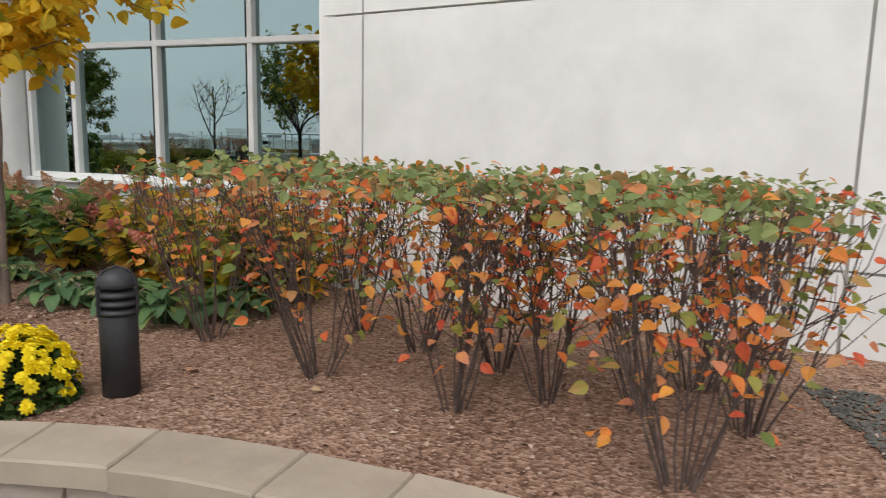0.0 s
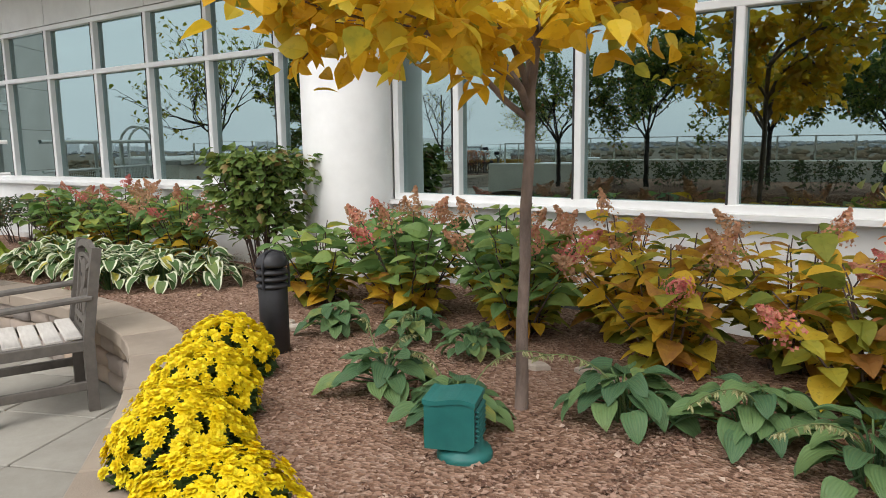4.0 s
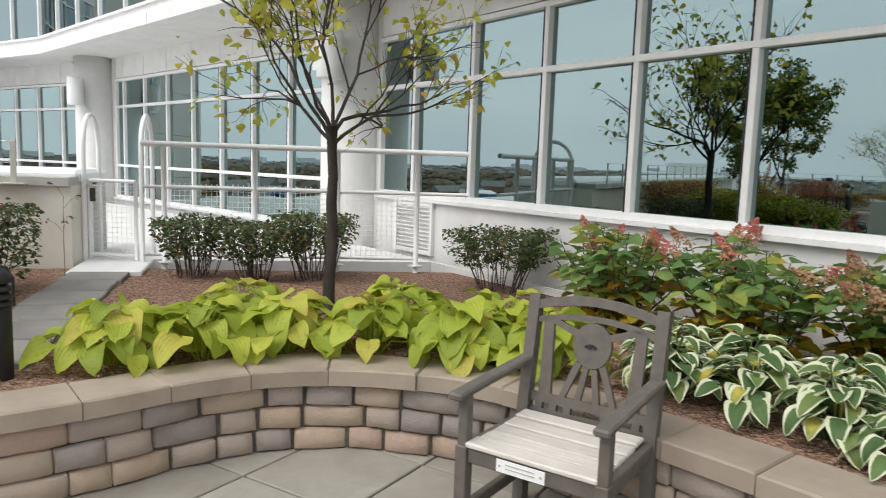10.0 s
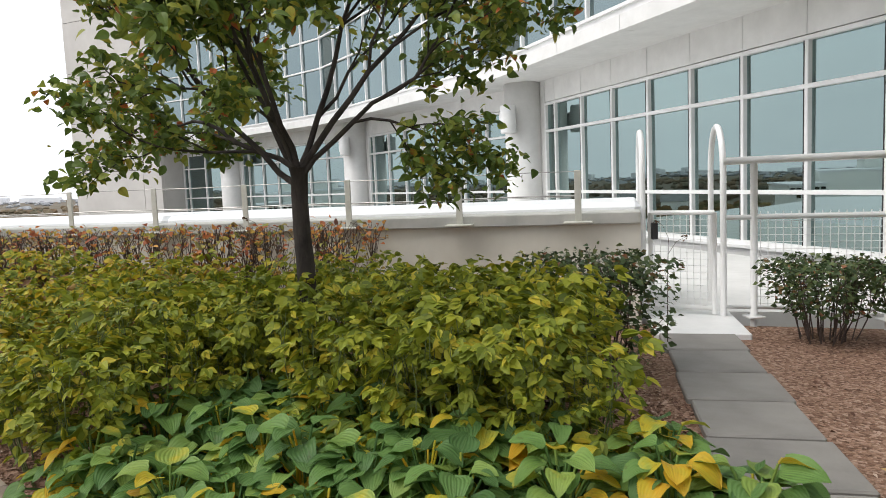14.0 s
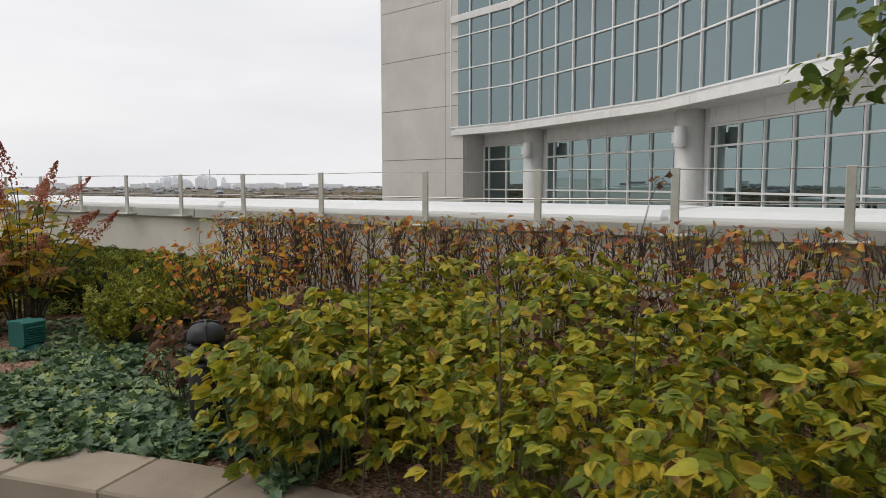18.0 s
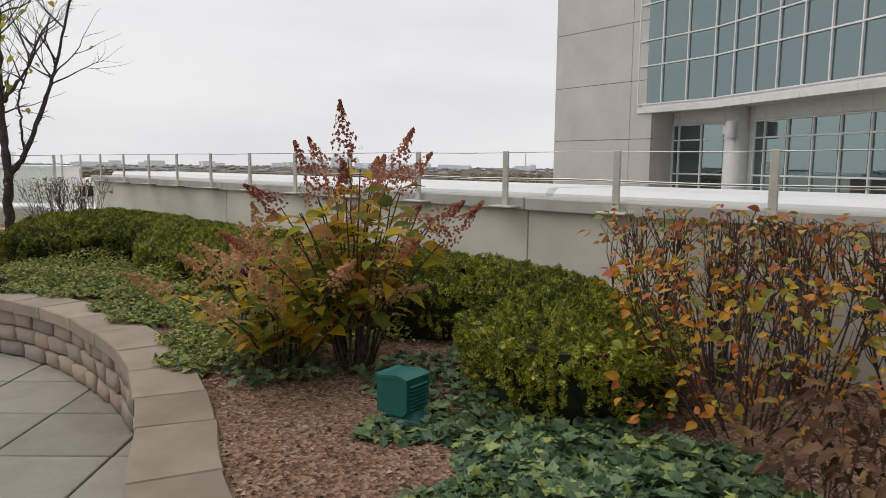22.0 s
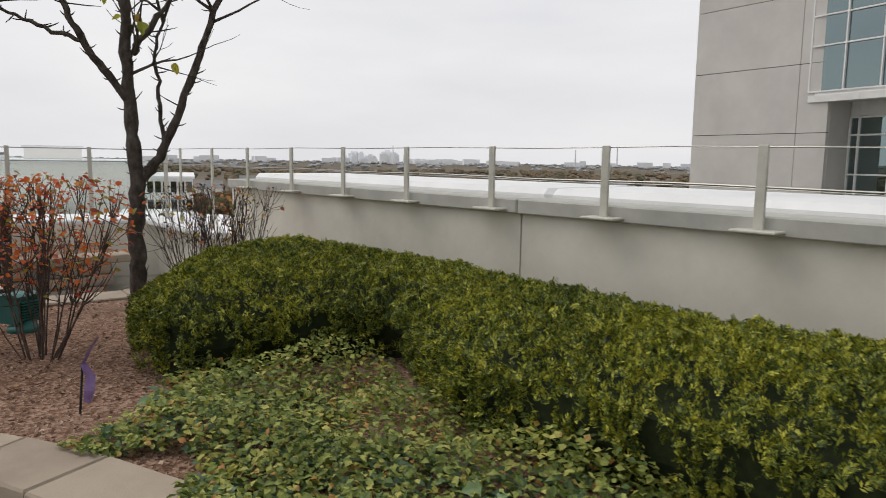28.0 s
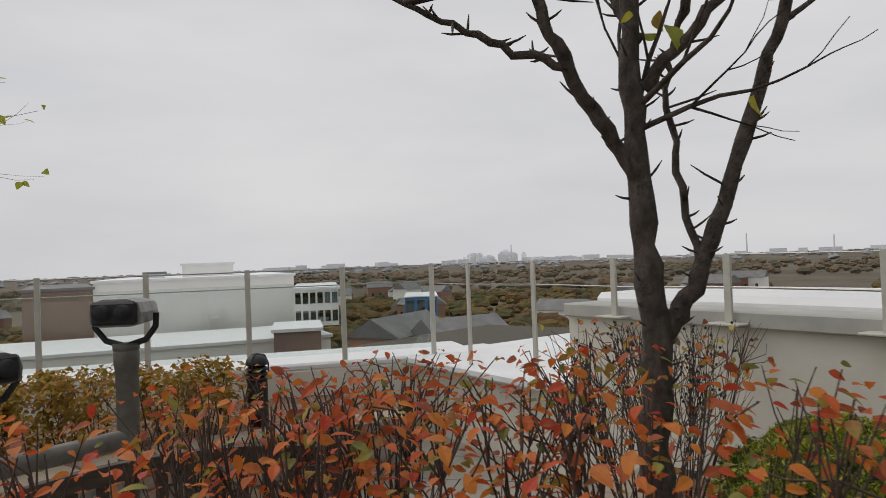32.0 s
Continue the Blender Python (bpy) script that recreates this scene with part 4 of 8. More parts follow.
# window by the near end, with its solid wall to the east
W1A, W1B = (-3.2, 6.62), (-6.95, 6.32)
window_band(W1A, W1B, [0.08, 1.03, 2.08, 3.11, 3.71], [1.05, 2.31, 3.35], label="white-framed window of dark reflecting glass beside the solid wall")
wall_panel(lower, W1A, W1B, -0.3, 1.02, 0.3, 0.06)
wall_panel(lower, W1A, W1B, 3.36, 4.0, 0.3, 0.06)
sill = Geo()
wall_panel(sill, W1A, W1B, 1.0, 1.035, 0.3, 0.14)
EASTA, EASTB = (6.0, 5.2), (-3.02, 5.86)
east_wall = tagged(new("wall_east"), "plain white precast concrete wall with recessed panel joints", "wall", "", "structure")
p, d, ln, o = along(EASTA, EASTB)
for s0, s1 in ((0, 2.05), (2.05, 5.62), (5.62, 8.68), (8.68, ln)):
    for z0, z1 in ((-0.3, 0.86), (0.86, 2.34), (2.34, 7.0)):
        g = Geo()
        wall_panel(g, p + d * (s0 + 0.009), p + d * (s1 - 0.009), z0 + 0.008, z1 - 0.008, 0.3, 0.0)
        part("panel", g, WHITE, east_wall)
g = Geo()
wall_panel(g, p, p + d * ln, -0.3, 7.0, 0.2, -0.03)
part("panel_backing", g, LEDGE, east_wall)
g = Geo()
wall_panel(g, EASTB, W1A, -0.3, 7.0, 0.25, 0.02)
part("return", g, WHITE, east_wall)

# columns
def column(xy, r=0.43, z0=-0.4, z1=SOFFIT):
    c = tagged(new("column"), "round white concrete column carrying the upper storeys", "column", "", "structure")
    c.location = (*xy, 0)
    g = Geo()
    g.revolve([(r, z0), (r, 0.55), (r, z1)], 40)
    part("shaft", g, WHITE, c, "", True)
    g = Geo()
    g.revolve([(r + 0.012, 0.18), (r + 0.012, 0.2), (r + 0.004, 0.205)], 40)
    part("joint_ring", g, LEDGE, c)
    return c


for k, v in COLS.items():
    if k != "G":
        column(v, 0.385)

# bays between the columns
MUL = 1.045
def bay(a, b, inset, lows, bars=None):
    p, d, ln, o = along(COLS[a], COLS[b])
    q = p - o * inset
    first, last = 0.52, ln - 0.52
    n = max(2, int(round((last - first - 0.75) / MUL)))
    start = first + (last - first - n * MUL) * 0.4
    stops = [first] + [start + i * MUL for i in range(n + 1)] + [last]
    if bars:
        stops, n, first, last = bars, len(bars) - 3, bars[0], bars[-1]
    window_band(q, q + d * ln, stops, lows)
    wall_panel(lower, q - d * 0.1, q + d * (ln + 0.1), -3.0, lows[0] - 0.02, 0.3, 0.06)
    wall_panel(sill, q + d * 0.45, q + d * (ln - 0.45), lows[0] - 0.06, lows[0] - 0.02, 0.3, 0.12)
    for i in range(n + 2):
        s0, s1 = stops[i], stops[i + 1]
        g = Geo()
        wall_panel(g, q + d * (s0 + 0.006), q + d * (s1 - 0.006), lows[-1] + 0.04, SOFFIT, 0.2, 0.05)
        part("header_panel", g, WHITE, headers)
    for s0, s1 in ((0.1, first - 0.03), (last + 0.03, ln - 0.1)):
        g = Geo()
        wall_panel(g, q + d * s0, q + d * s1, lows[0] - 0.02, SOFFIT - 0.002, 0.14, 0.04)
        part("jamb_panel", g, WHITE, headers)
    # lamp box on the far column
    c = np.array(COLS[b]) + o * 0.5 + d * -0.25
    box = thing("wall_light", "white cylinder wall light on a square bracket, unlit", "wall light", pose(*c, 2.72, 0, 0, math.degrees(math.atan2(d[1], d[0]))))
    g = Geo()
    g.revolve([(0.15, -0.28), (0.16, -0.26), (0.16, 0.26), (0.15, 0.28)], 20, (-0.1, 0, 0))
    part("drum", g, PAINT, box, "", True)
    g = Geo()
    g.box((0.16, -0.05, 0), (0.3, 0.16, 0.3), b=0.01)
    part("bracket", g, PAINT, box)


headers = tagged(new("header_band"), "white panels between the window heads and the soffit", "wall panel", "", "structure")
LOW = [1.11, 2.37, 2.95]
FAR_LOW = [0.55, 1.22, 2.45, 3.0]
bay("B", "C", 0.2, LOW, [0.45, 0.98, 1.965, 2.955, 3.96, 4.99, 6.04, 7.1, 7.83])
bay("C", "D", 0.3, FAR_LOW)
bay("D", "E", 0.3, FAR_LOW)
bay("E", "F", 0.3, FAR_LOW)
bay("F", "G", 0.3, FAR_LOW)
struct("wall_plinth", lower, WHITE, "white painted wall under the windows", "wall")
struct("sill_course", sill, PAINT, "white sill along the windows", "sill")

# added shells behind the glass, coloured dark in place of unlit rooms
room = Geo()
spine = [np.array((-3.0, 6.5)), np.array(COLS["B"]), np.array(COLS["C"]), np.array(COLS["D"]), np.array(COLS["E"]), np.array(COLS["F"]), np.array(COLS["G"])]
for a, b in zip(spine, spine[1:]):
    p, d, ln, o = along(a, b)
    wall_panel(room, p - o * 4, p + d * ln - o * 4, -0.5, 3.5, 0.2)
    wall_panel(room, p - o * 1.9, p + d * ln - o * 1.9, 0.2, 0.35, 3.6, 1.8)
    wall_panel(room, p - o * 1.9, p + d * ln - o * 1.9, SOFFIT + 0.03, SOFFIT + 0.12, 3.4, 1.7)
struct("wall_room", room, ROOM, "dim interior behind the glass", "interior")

# soffit, fascia and the upper curtain wall, which overhang the windows
OVER = 1.05
tops = [(2.0, 5.35)] + [COLS[k] for k in "BCDEFG"]
outl, inl = [], []
for i, v in enumerate(tops):
    a = np.array(tops[max(0, i - 1)])
    b = np.array(tops[min(len(tops) - 1, i + 1)])
    d = unit(b - a)
    o = np.array((-d[1], d[0]))
    outl.append(np.array(v) + o * OVER)
    inl.append(np.array(v) - o * 0.6)
outl[0], inl[0] = np.array((-1.6, 7.0)), np.array((-1.6, 8.0))
outl[1] = np.array((-7.4, 7.0 - 0.1))
g = Geo()
# over the near bays the storey above stands a little behind the column heads
outl[1] = np.array(COLS["B"]) + (0.05, -OVER)
outl[0] = np.array((-2.9, 5.78))
for i in range(len(outl) - 1):
    a, b, c, e = outl[i], outl[i + 1], inl[i + 1], inl[i]
    g.prism([tuple(a), tuple(e), tuple(c), tuple(b)], SOFFIT, SOFFIT + 0.1)
struct("ceiling", g, WHITE, "white soffit under the overhanging storeys", "soffit")
fascia = tagged(new("fascia"), "white stepped fascia along the overhang", "fascia", "", "structure")
ROWS_UP = (1.37, 0.9, 1.29, 0.6)
FASC_Z = SOFFIT - 0.06
STOREY = sum(ROWS_UP) + 0.24
for i in range(len(outl) - 1):
    a, b = outl[i], outl[i + 1]
    p, d, ln, o = along(a, b)
    n = int(ln / 2.1) + 1
    for k in range(n):
        g = Geo()
        wall_panel(g, p + d * (k * ln / n + 0.006), p + d * ((k + 1) * ln / n - 0.006), FASC_Z, FASC_Z + 0.2, 0.22, 0.05)
        part("fascia_panel", g, WHITE, fascia)
        g = Geo()
        wall_panel(g, p + d * (k * ln / n + 0.002), p + d * ((k + 1) * ln / n - 0.002), FASC_Z + 0.2, FASC_Z + 0.32, 0.2, 0.0)
        part("fascia_step", g, PAINT, fascia)
for st in range(3):
    base = FASC_Z + 0.32 + st * STOREY
    cw = tagged(new(f"curtain_wall_{st + 1}"), "storey of blue-grey curtain-wall glazing in slim white frames", "curtain wall", "", "structure")
    frame_geo, glass_geo, band = Geo(), Geo(), Geo()
    for i in range(len(outl) - 1):
        p, d, ln, o = along(outl[i], outl[i + 1])
        n = max(2, int(round(ln / MUL)))
        m = pose(0, 0, 0, 0, 0, math.degrees(math.atan2(d[1], d[0])))
        z = base
        for r in ROWS_UP:
            for k in range(n):
                c = p + d * ((k + 0.5) * ln / n) - o * 0.03
                tip = pose(0, 0, 0, rng.normal(0, 0.15), 0, math.degrees(math.atan2(d[1], d[0])) + rng.normal(0, 0.2))
                glass_geo.box((*c, z + r / 2), (ln / n - 0.04, 0.014, r - 0.04), tip)
            frame_geo.box((*(p + d * ln / 2), z), (ln, 0.09, 0.045), m)
            z += r
        for k in range(n + 1):
            frame_geo.box((*(p + d * (k * ln / n)), base + sum(ROWS_UP) / 2), (0.045, 0.085, sum(ROWS_UP)), m)
        wall_panel(band, p, p + d * ln, z, z + 0.24, 0.22, 0.06)
    part("frame", frame_geo, PAINT, cw)
    part("panes", glass_geo, UPPER_GLASS, cw)
    part("spandrel", band, WHITE, cw)
# added dark sheet in place of the unlit storeys behind the curtain wall
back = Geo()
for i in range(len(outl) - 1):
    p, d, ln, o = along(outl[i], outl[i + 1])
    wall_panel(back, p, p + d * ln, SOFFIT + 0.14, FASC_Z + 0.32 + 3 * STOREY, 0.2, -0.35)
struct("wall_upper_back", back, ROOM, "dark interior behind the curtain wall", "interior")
g = Geo()
g.prism([tuple(q) for q in outl] + [(-60, 10), (-30, 30), (8, 30), (8, 6)], FASC_Z + 0.32 + 3 * STOREY, FASC_Z + 0.7 + 3 * STOREY)
struct("roof", g, LEDGE, "flat roof over the upper storeys", "roof")

# end tower of grey panels
TA, TB = np.array((-39.85, -8.9)), np.array((-42.21, -13.3))
tower = tagged(new("end_tower"), "pale grey precast panel tower at the facade's end", "tower", "", "structure")
p, d, ln, o = along(TA, TB)
zs = [-6.0] + [0.35 + 2.14 * k for k in range(9)]
for z0, z1 in zip(zs, zs[1:]):
    for s0, s1 in ((0.0, 1.0), (1.0, ln)):
        g = Geo()
        wall_panel(g, p + d * (s0 + 0.01), p + d * (s1 - 0.01), z0 + 0.011, z1 - 0.011, 0.3, 0.5)
        part("panel", g, TOWER, tower)
g = Geo()
wall_panel(g, p + d * 0.02, p + d * (ln - 0.02), -6, zs[-1] - 0.03, 0.1, 0.46)
part("joint_filler", g, JOINT, tower)
g = Geo()
side = p + d * ln
g.prism([tuple(p + o * 0.35), tuple(side + o * 0.35), tuple(side - o * 14), tuple(p - o * 14)], -6, zs[-1])
part("body", g, TOWER, tower)
pier = Geo()
pp = np.array(COLS["G"])
p2, d2, ln2, o2 = along(COLS["F"], COLS["G"])
pier.box((*(pp + o2 * 0.35), 1.0), (0.75, 0.75, 4.9), pose(0, 0, 0, 0, 0, math.degrees(math.atan2(d2[1], d2[0]))), 0.01)
struct("pier", pier, WHITE, "square white pier at the end of the windows", "pier")

# ---------------------------------------------------------------- parapet with posts and cables
PAR_LEN = 18.33
par = tagged(new("parapet_wall"), "cream rendered parapet with a grey ledge and white membrane coping", "parapet", "", "structure")
def par_box(g, d0, d1, o0, o1, z0, z1, b=0.0):
    c = parapet_at((d0 + d1) / 2, (o0 + o1) / 2)
    g.box((*c, (z0 + z1) / 2), (d1 - d0, o1 - o0, z1 - z0), pose(0, 0, 0, 0, 0, math.degrees(math.atan2(P_DIR[1], P_DIR[0]))), b)


JOINTS = [-0.45, 3.75, 8.05, 12.3, 16.35]
for a, b in zip(JOINTS, JOINTS[1:]):
    g = Geo()
    par_box(g, a + 0.006, b - 0.006, 0.03, 0.5, -0.3, 1.175)
    part("panel", g, PARAPET, par)
    g = Geo()
    par_box(g, a + 0.004, b - 0.004, -0.02, 0.3, 1.165, 1.255, 0.008)
    part("ledge", g, LEDGE, par)
    g = Geo()
    par_box(g, a, b, 0.28, 1.35, 1.17, 1.315, 0.04)
    part("coping", g, MEMBRANE, par)
g = Geo()
par_box(g, -0.44, 16.34, 0.1, 1.3, -3.0, 1.16)
part("backing", g, LEDGE, par)
guard = tagged(new("guard_rail"), "flat grey steel posts with steel cables along the parapet", "railing", "", "structure")
g = Geo()
g.box((0, 0, 0.2), (0.016, 0.048, 0.42), b=0.003)
post_me = g.mesh("post")
post_me.materials.append(POST_PAINT)
g = Geo()
g.box((0, 0.0, 0.0), (0.21, 0.13, 0.014), b=0.004)
plate_me = g.mesh("base_plate")
plate_me.materials.append(POST_PAINT)
HEAD = math.degrees(math.atan2(P_DIR[1], P_DIR[0]))
POSTS = [0.0, 0.9, 1.81, 2.73, 3.6, 4.47, 5.36, 6.38, 7.31, 8.19, 9.08, 9.95, 10.8, 11.635, 12.48, 13.33, 14.14, 14.96, 15.81, 16.63, 17.5]
for k in POSTS:
    c = parapet_at(k, -0.055)
    post = part("post", post_me, STEEL, guard)
    post.matrix_basis = pose(*c, 1.19, 0, 0, HEAD + 90 + 0.8 * math.sin(k * 7)) @ Matrix.Diagonal((1, 1, 0.93, 1))
    if k > 16.4:
        post.matrix_basis = pose(*c, 0.7, 0, 0, HEAD + 90) @ Matrix.Diagonal((1, 1, 2.12, 1))
        continue
    pl = part("base_plate", plate_me, STEEL, guard)
    pl.matrix_basis = pose(*parapet_at(k, -0.06), 1.188, 0, 0, HEAD)
for z, r, off in ((1.562, 0.0035, -0.055), (1.385, 0.0055, -0.055), (1.37, 0.0025, 0.1)):
    g = Geo()
    g.tube([(*parapet_at(x, off), z + 0.004 * math.sin(x * 3.5)) for x in np.arange(0, PAR_LEN + 0.05, 0.45)], r, 6)
    part("cable", g, CABLE, guard)

g = Geo()
par_box(g, 16.36, PAR_LEN + 0.3, -0.05, 0.6, -3.0, 0.66)
part("low_end", g, PARAPET, par)
g = Geo()
par_box(g, 16.36, PAR_LEN + 0.35, -0.2, 0.9, 0.64, 0.7, 0.01)
part("low_coping", g, MEMBRANE, par)

# lower white roof beyond the parapet
g = Geo()
g.prism([tuple(parapet_at(-6, 1.2)), tuple(parapet_at(PAR_LEN + 4, 1.2)), tuple(parapet_at(PAR_LEN + 5, 9)), tuple(parapet_at(-12, 12))], -4.0, 0.1)
struct("lower_roof", g, MEMBRANE, "white membrane roof below the parapet", "roof")

# ---------------------------------------------------------------- leaf materials
HEDGE_LEAF = leafy("hedge_leaf_orange", [(0.0, (0.68, 0.11, 0.06)), (0.22, (0.78, 0.22, 0.06)), (0.45, (0.80, 0.36, 0.06)), (0.62, (0.66, 0.25, 0.14)), (0.78, (0.34, 0.32, 0.07)), (1.0, (0.16, 0.22, 0.06))], 0.5, 0.45)
HEDGE_TOP = leafy("hedge_leaf_green", [(0.0, (0.13, 0.18, 0.06)), (0.5, (0.22, 0.28, 0.10)), (0.8, (0.34, 0.38, 0.15)), (1.0, (0.45, 0.2, 0.09))], 0.45, 0.35)
LOOSE_LEAF = leafy("loose_shrub_leaf", [(0.0, (0.55, 0.14, 0.05)), (0.3, (0.66, 0.27, 0.04)), (0.6, (0.66, 0.40, 0.04)), (0.8, (0.36, 0.36, 0.06)), (1.0, (0.14, 0.19, 0.05))], 0.5, 0.4)
RUST_LEAF = leafy("hedge_leaf_rust", [(0.0, (0.30, 0.09, 0.05)), (0.3, (0.56, 0.20, 0.07)), (0.5, (0.64, 0.34, 0.08)), (0.68, (0.50, 0.40, 0.09)), (0.85, (0.28, 0.31, 0.08)), (1.0, (0.24, 0.10, 0.07))], 0.55, 0.35)
FIRE_LEAF = leafy("hedge_leaf_fire", [(0.0, (0.55, 0.07, 0.035)), (0.25, (0.66, 0.15, 0.04)), (0.5, (0.70, 0.25, 0.045)), (0.68, (0.5, 0.13, 0.05)), (0.82, (0.28, 0.07, 0.04)), (0.92, (0.42, 0.34, 0.07)), (1.0, (0.16, 0.2, 0.06))], 0.5, 0.4)
YELLOW_LEAF = leafy("yellow_tree_leaf", [(0.0, (0.62, 0.36, 0.02)), (0.35, (0.72, 0.43, 0.02)), (0.65, (0.72, 0.50, 0.035)), (0.9, (0.62, 0.50, 0.05)), (1.0, (0.34, 0.36, 0.05))], 0.5, 0.45)
LIME_TREE_LEAF = leafy("lime_tree_leaf", [(0.0, (0.30, 0.36, 0.06)), (0.5, (0.42, 0.44, 0.07)), (0.85, (0.56, 0.47, 0.06)), (1.0, (0.4, 0.25, 0.08))], 0.5, 0.45)
GREEN_TREE_LEAF = leafy("green_tree_leaf", [(0.0, (0.08, 0.13, 0.03)), (0.5, (0.15, 0.22, 0.045)), (0.85, (0.29, 0.33, 0.06)), (0.97, (0.42, 0.36, 0.05)), (1.0, (0.45, 0.12, 0.04))], 0.45, 0.3)
HYD_LEAF = leafy("hydrangea_leaf", [(0.0, (0.11, 0.21, 0.075)), (0.4, (0.17, 0.29, 0.09)), (0.75, (0.27, 0.38, 0.11)), (0.95, (0.40, 0.44, 0.10)), (1.0, (0.62, 0.48, 0.06))], 0.5, 0.45)
HYD_YELLOW = leafy("hydrangea_leaf_yellowing", [(0.0, (0.13, 0.19, 0.04)), (0.3, (0.30, 0.32, 0.05)), (0.5, (0.56, 0.45, 0.05)), (0.8, (0.72, 0.45, 0.04)), (1.0, (0.42, 0.2, 0.06))], 0.5, 0.5)
PANICLE = leafy("faded_flower_pink", [(0.1, (0.42, 0.27, 0.16)), (0.35, (0.54, 0.30, 0.17)), (0.55, (0.58, 0.27, 0.18)), (0.72, (0.60, 0.21, 0.17)), (0.88, (0.64, 0.15, 0.17)), (1.0, (0.50, 0.36, 0.2))], 0.8, 0.3, spots=0, by_part=0.65)
PANICLE_DARK = leafy("faded_flower_maroon", [(0.1, (0.22, 0.06, 0.05)), (0.3, (0.36, 0.10, 0.085)), (0.5, (0.44, 0.2, 0.12)), (0.7, (0.54, 0.31, 0.17)), (0.85, (0.58, 0.14, 0.15)), (1.0, (0.36, 0.26, 0.15))], 0.8, 0.3, spots=0, by_part=0.5)
PANICLE_TAN = leafy("faded_flower_tan", [(0.1, (0.46, 0.26, 0.13)), (0.4, (0.60, 0.37, 0.18)), (0.7, (0.66, 0.44, 0.23)), (0.9, (0.64, 0.24, 0.2)), (1.0, (0.5, 0.4, 0.2))], 0.8, 0.3, spots=0, by_part=0.5)
HOSTA_GREEN = leafy("hosta_blue_green", [(0.0, (0.07, 0.15, 0.075)), (0.5, (0.11, 0.21, 0.09)), (0.9, (0.17, 0.27, 0.10)), (1.0, (0.34, 0.34, 0.09))], 0.42, 0.3, veins=0.12)
HOSTA_LIME = leafy("hosta_lime", [(0.0, (0.28, 0.36, 0.045)), (0.5, (0.44, 0.52, 0.06)), (0.85, (0.54, 0.58, 0.085)), (1.0, (0.58, 0.5, 0.1))], 0.42, 0.4, spots=0.2, veins=0.16)
HOSTA_EDGED = leafy("hosta_white_edged", [(0.0, (0.06, 0.125, 0.045)), (0.6, (0.10, 0.18, 0.06)), (0.9, (0.18, 0.25, 0.07)), (1.0, (0.6, 0.5, 0.08))], 0.45, 0.25, margin=(0.70, 0.73, 0.52), veins=0.1, margin_at=0.66)
HOSTA_MIXED = leafy("hosta_turning", [(0.0, (0.075, 0.16, 0.05)), (0.5, (0.16, 0.29, 0.075)), (0.8, (0.28, 0.38, 0.08)), (0.88, (0.55, 0.46, 0.04)), (1.0, (0.66, 0.38, 0.03))], 0.4, 0.3, veins=0.08)
ANEMONE = leafy("anemone_leaf", [(0.0, (0.105, 0.145, 0.02)), (0.5, (0.245, 0.285, 0.028)), (0.85, (0.40, 0.405, 0.042)), (1.0, (0.56, 0.45, 0.045))], 0.5, 0.35)
ANEMONE_YELLOW = leafy("anemone_leaf_yellowing", [(0.0, (0.12, 0.17, 0.025)), (0.35, (0.25, 0.29, 0.035)), (0.65, (0.46, 0.42, 0.035)), (0.88, (0.55, 0.40, 0.035)), (1.0, (0.18, 0.09, 0.035))], 0.5, 0.35)
IVY = leafy("ivy_leaf", [(0.0, (0.05, 0.095, 0.05)), (0.5, (0.115, 0.195, 0.10)), (0.85, (0.21, 0.30, 0.13)), (1.0, (0.42, 0.46, 0.12))], 0.4, 0.15, patch=((3, 0.7),))
COVER_LEAF = leafy("ground_cover_leaf", [(0.0, (0.10, 0.15, 0.04)), (0.45, (0.21, 0.26, 0.06)), (0.8, (0.38, 0.40, 0.10)), (0.95, (0.52, 0.48, 0.13)), (1.0, (0.42, 0.2, 0.06))], 0.5, 0.25, patch=((4, 0.9), (12, 0.6)))
YEW = leafy("yew_needle", [(0.0, (0.032, 0.055, 0.016)), (0.33, (0.095, 0.13, 0.025)), (0.6, (0.225, 0.255, 0.036)), (1.0, (0.50, 0.47, 0.05))], 0.55, 0.06, spots=0, patch=((17, 1.5), (1.1, 0.9)))
# nearly black green: the shade between the shoots is put into this colour
YEW_SHADE = surface("yew_inside", [(0.2, (0.012, 0.018, 0.006)), (0.8, (0.028, 0.04, 0.01))], 30, 120, 0.95, bump=0.6, stains=0)
DARK_BUSH = leafy("dark_evergreen_leaf", [(0.0, (0.045, 0.075, 0.028)), (0.6, (0.08, 0.12, 0.045)), (0.9, (0.16, 0.19, 0.07)), (1.0, (0.3, 0.12, 0.06))], 0.5, 0.2)
TALL_LEAF = leafy("lilac_leaf", [(0.0, (0.08, 0.14, 0.035)), (0.6, (0.14, 0.21, 0.05)), (0.9, (0.22, 0.27, 0.06)), (1.0, (0.3, 0.17, 0.08))], 0.5, 0.3)
GOLD_BUSH = leafy("golden_bush_leaf", [(0.0, (0.30, 0.21, 0.03)), (0.5, (0.42, 0.27, 0.035)), (0.8, (0.42, 0.18, 0.04)), (1.0, (0.2, 0.2, 0.05))], 0.6, 0.3)
MUM_LEAF = leafy("mum_leaf", [(0.0, (0.04, 0.075, 0.02)), (1.0, (0.09, 0.15, 0.04))], 0.6, 0.2)
MUM_BLOOM = leafy("mum_bloom", [(0.0, (0.78, 0.56, 0.004)), (0.5, (0.86, 0.68, 0.008)), (1.0, (0.9, 0.78, 0.03))], 0.6, 0.3, spots=0)
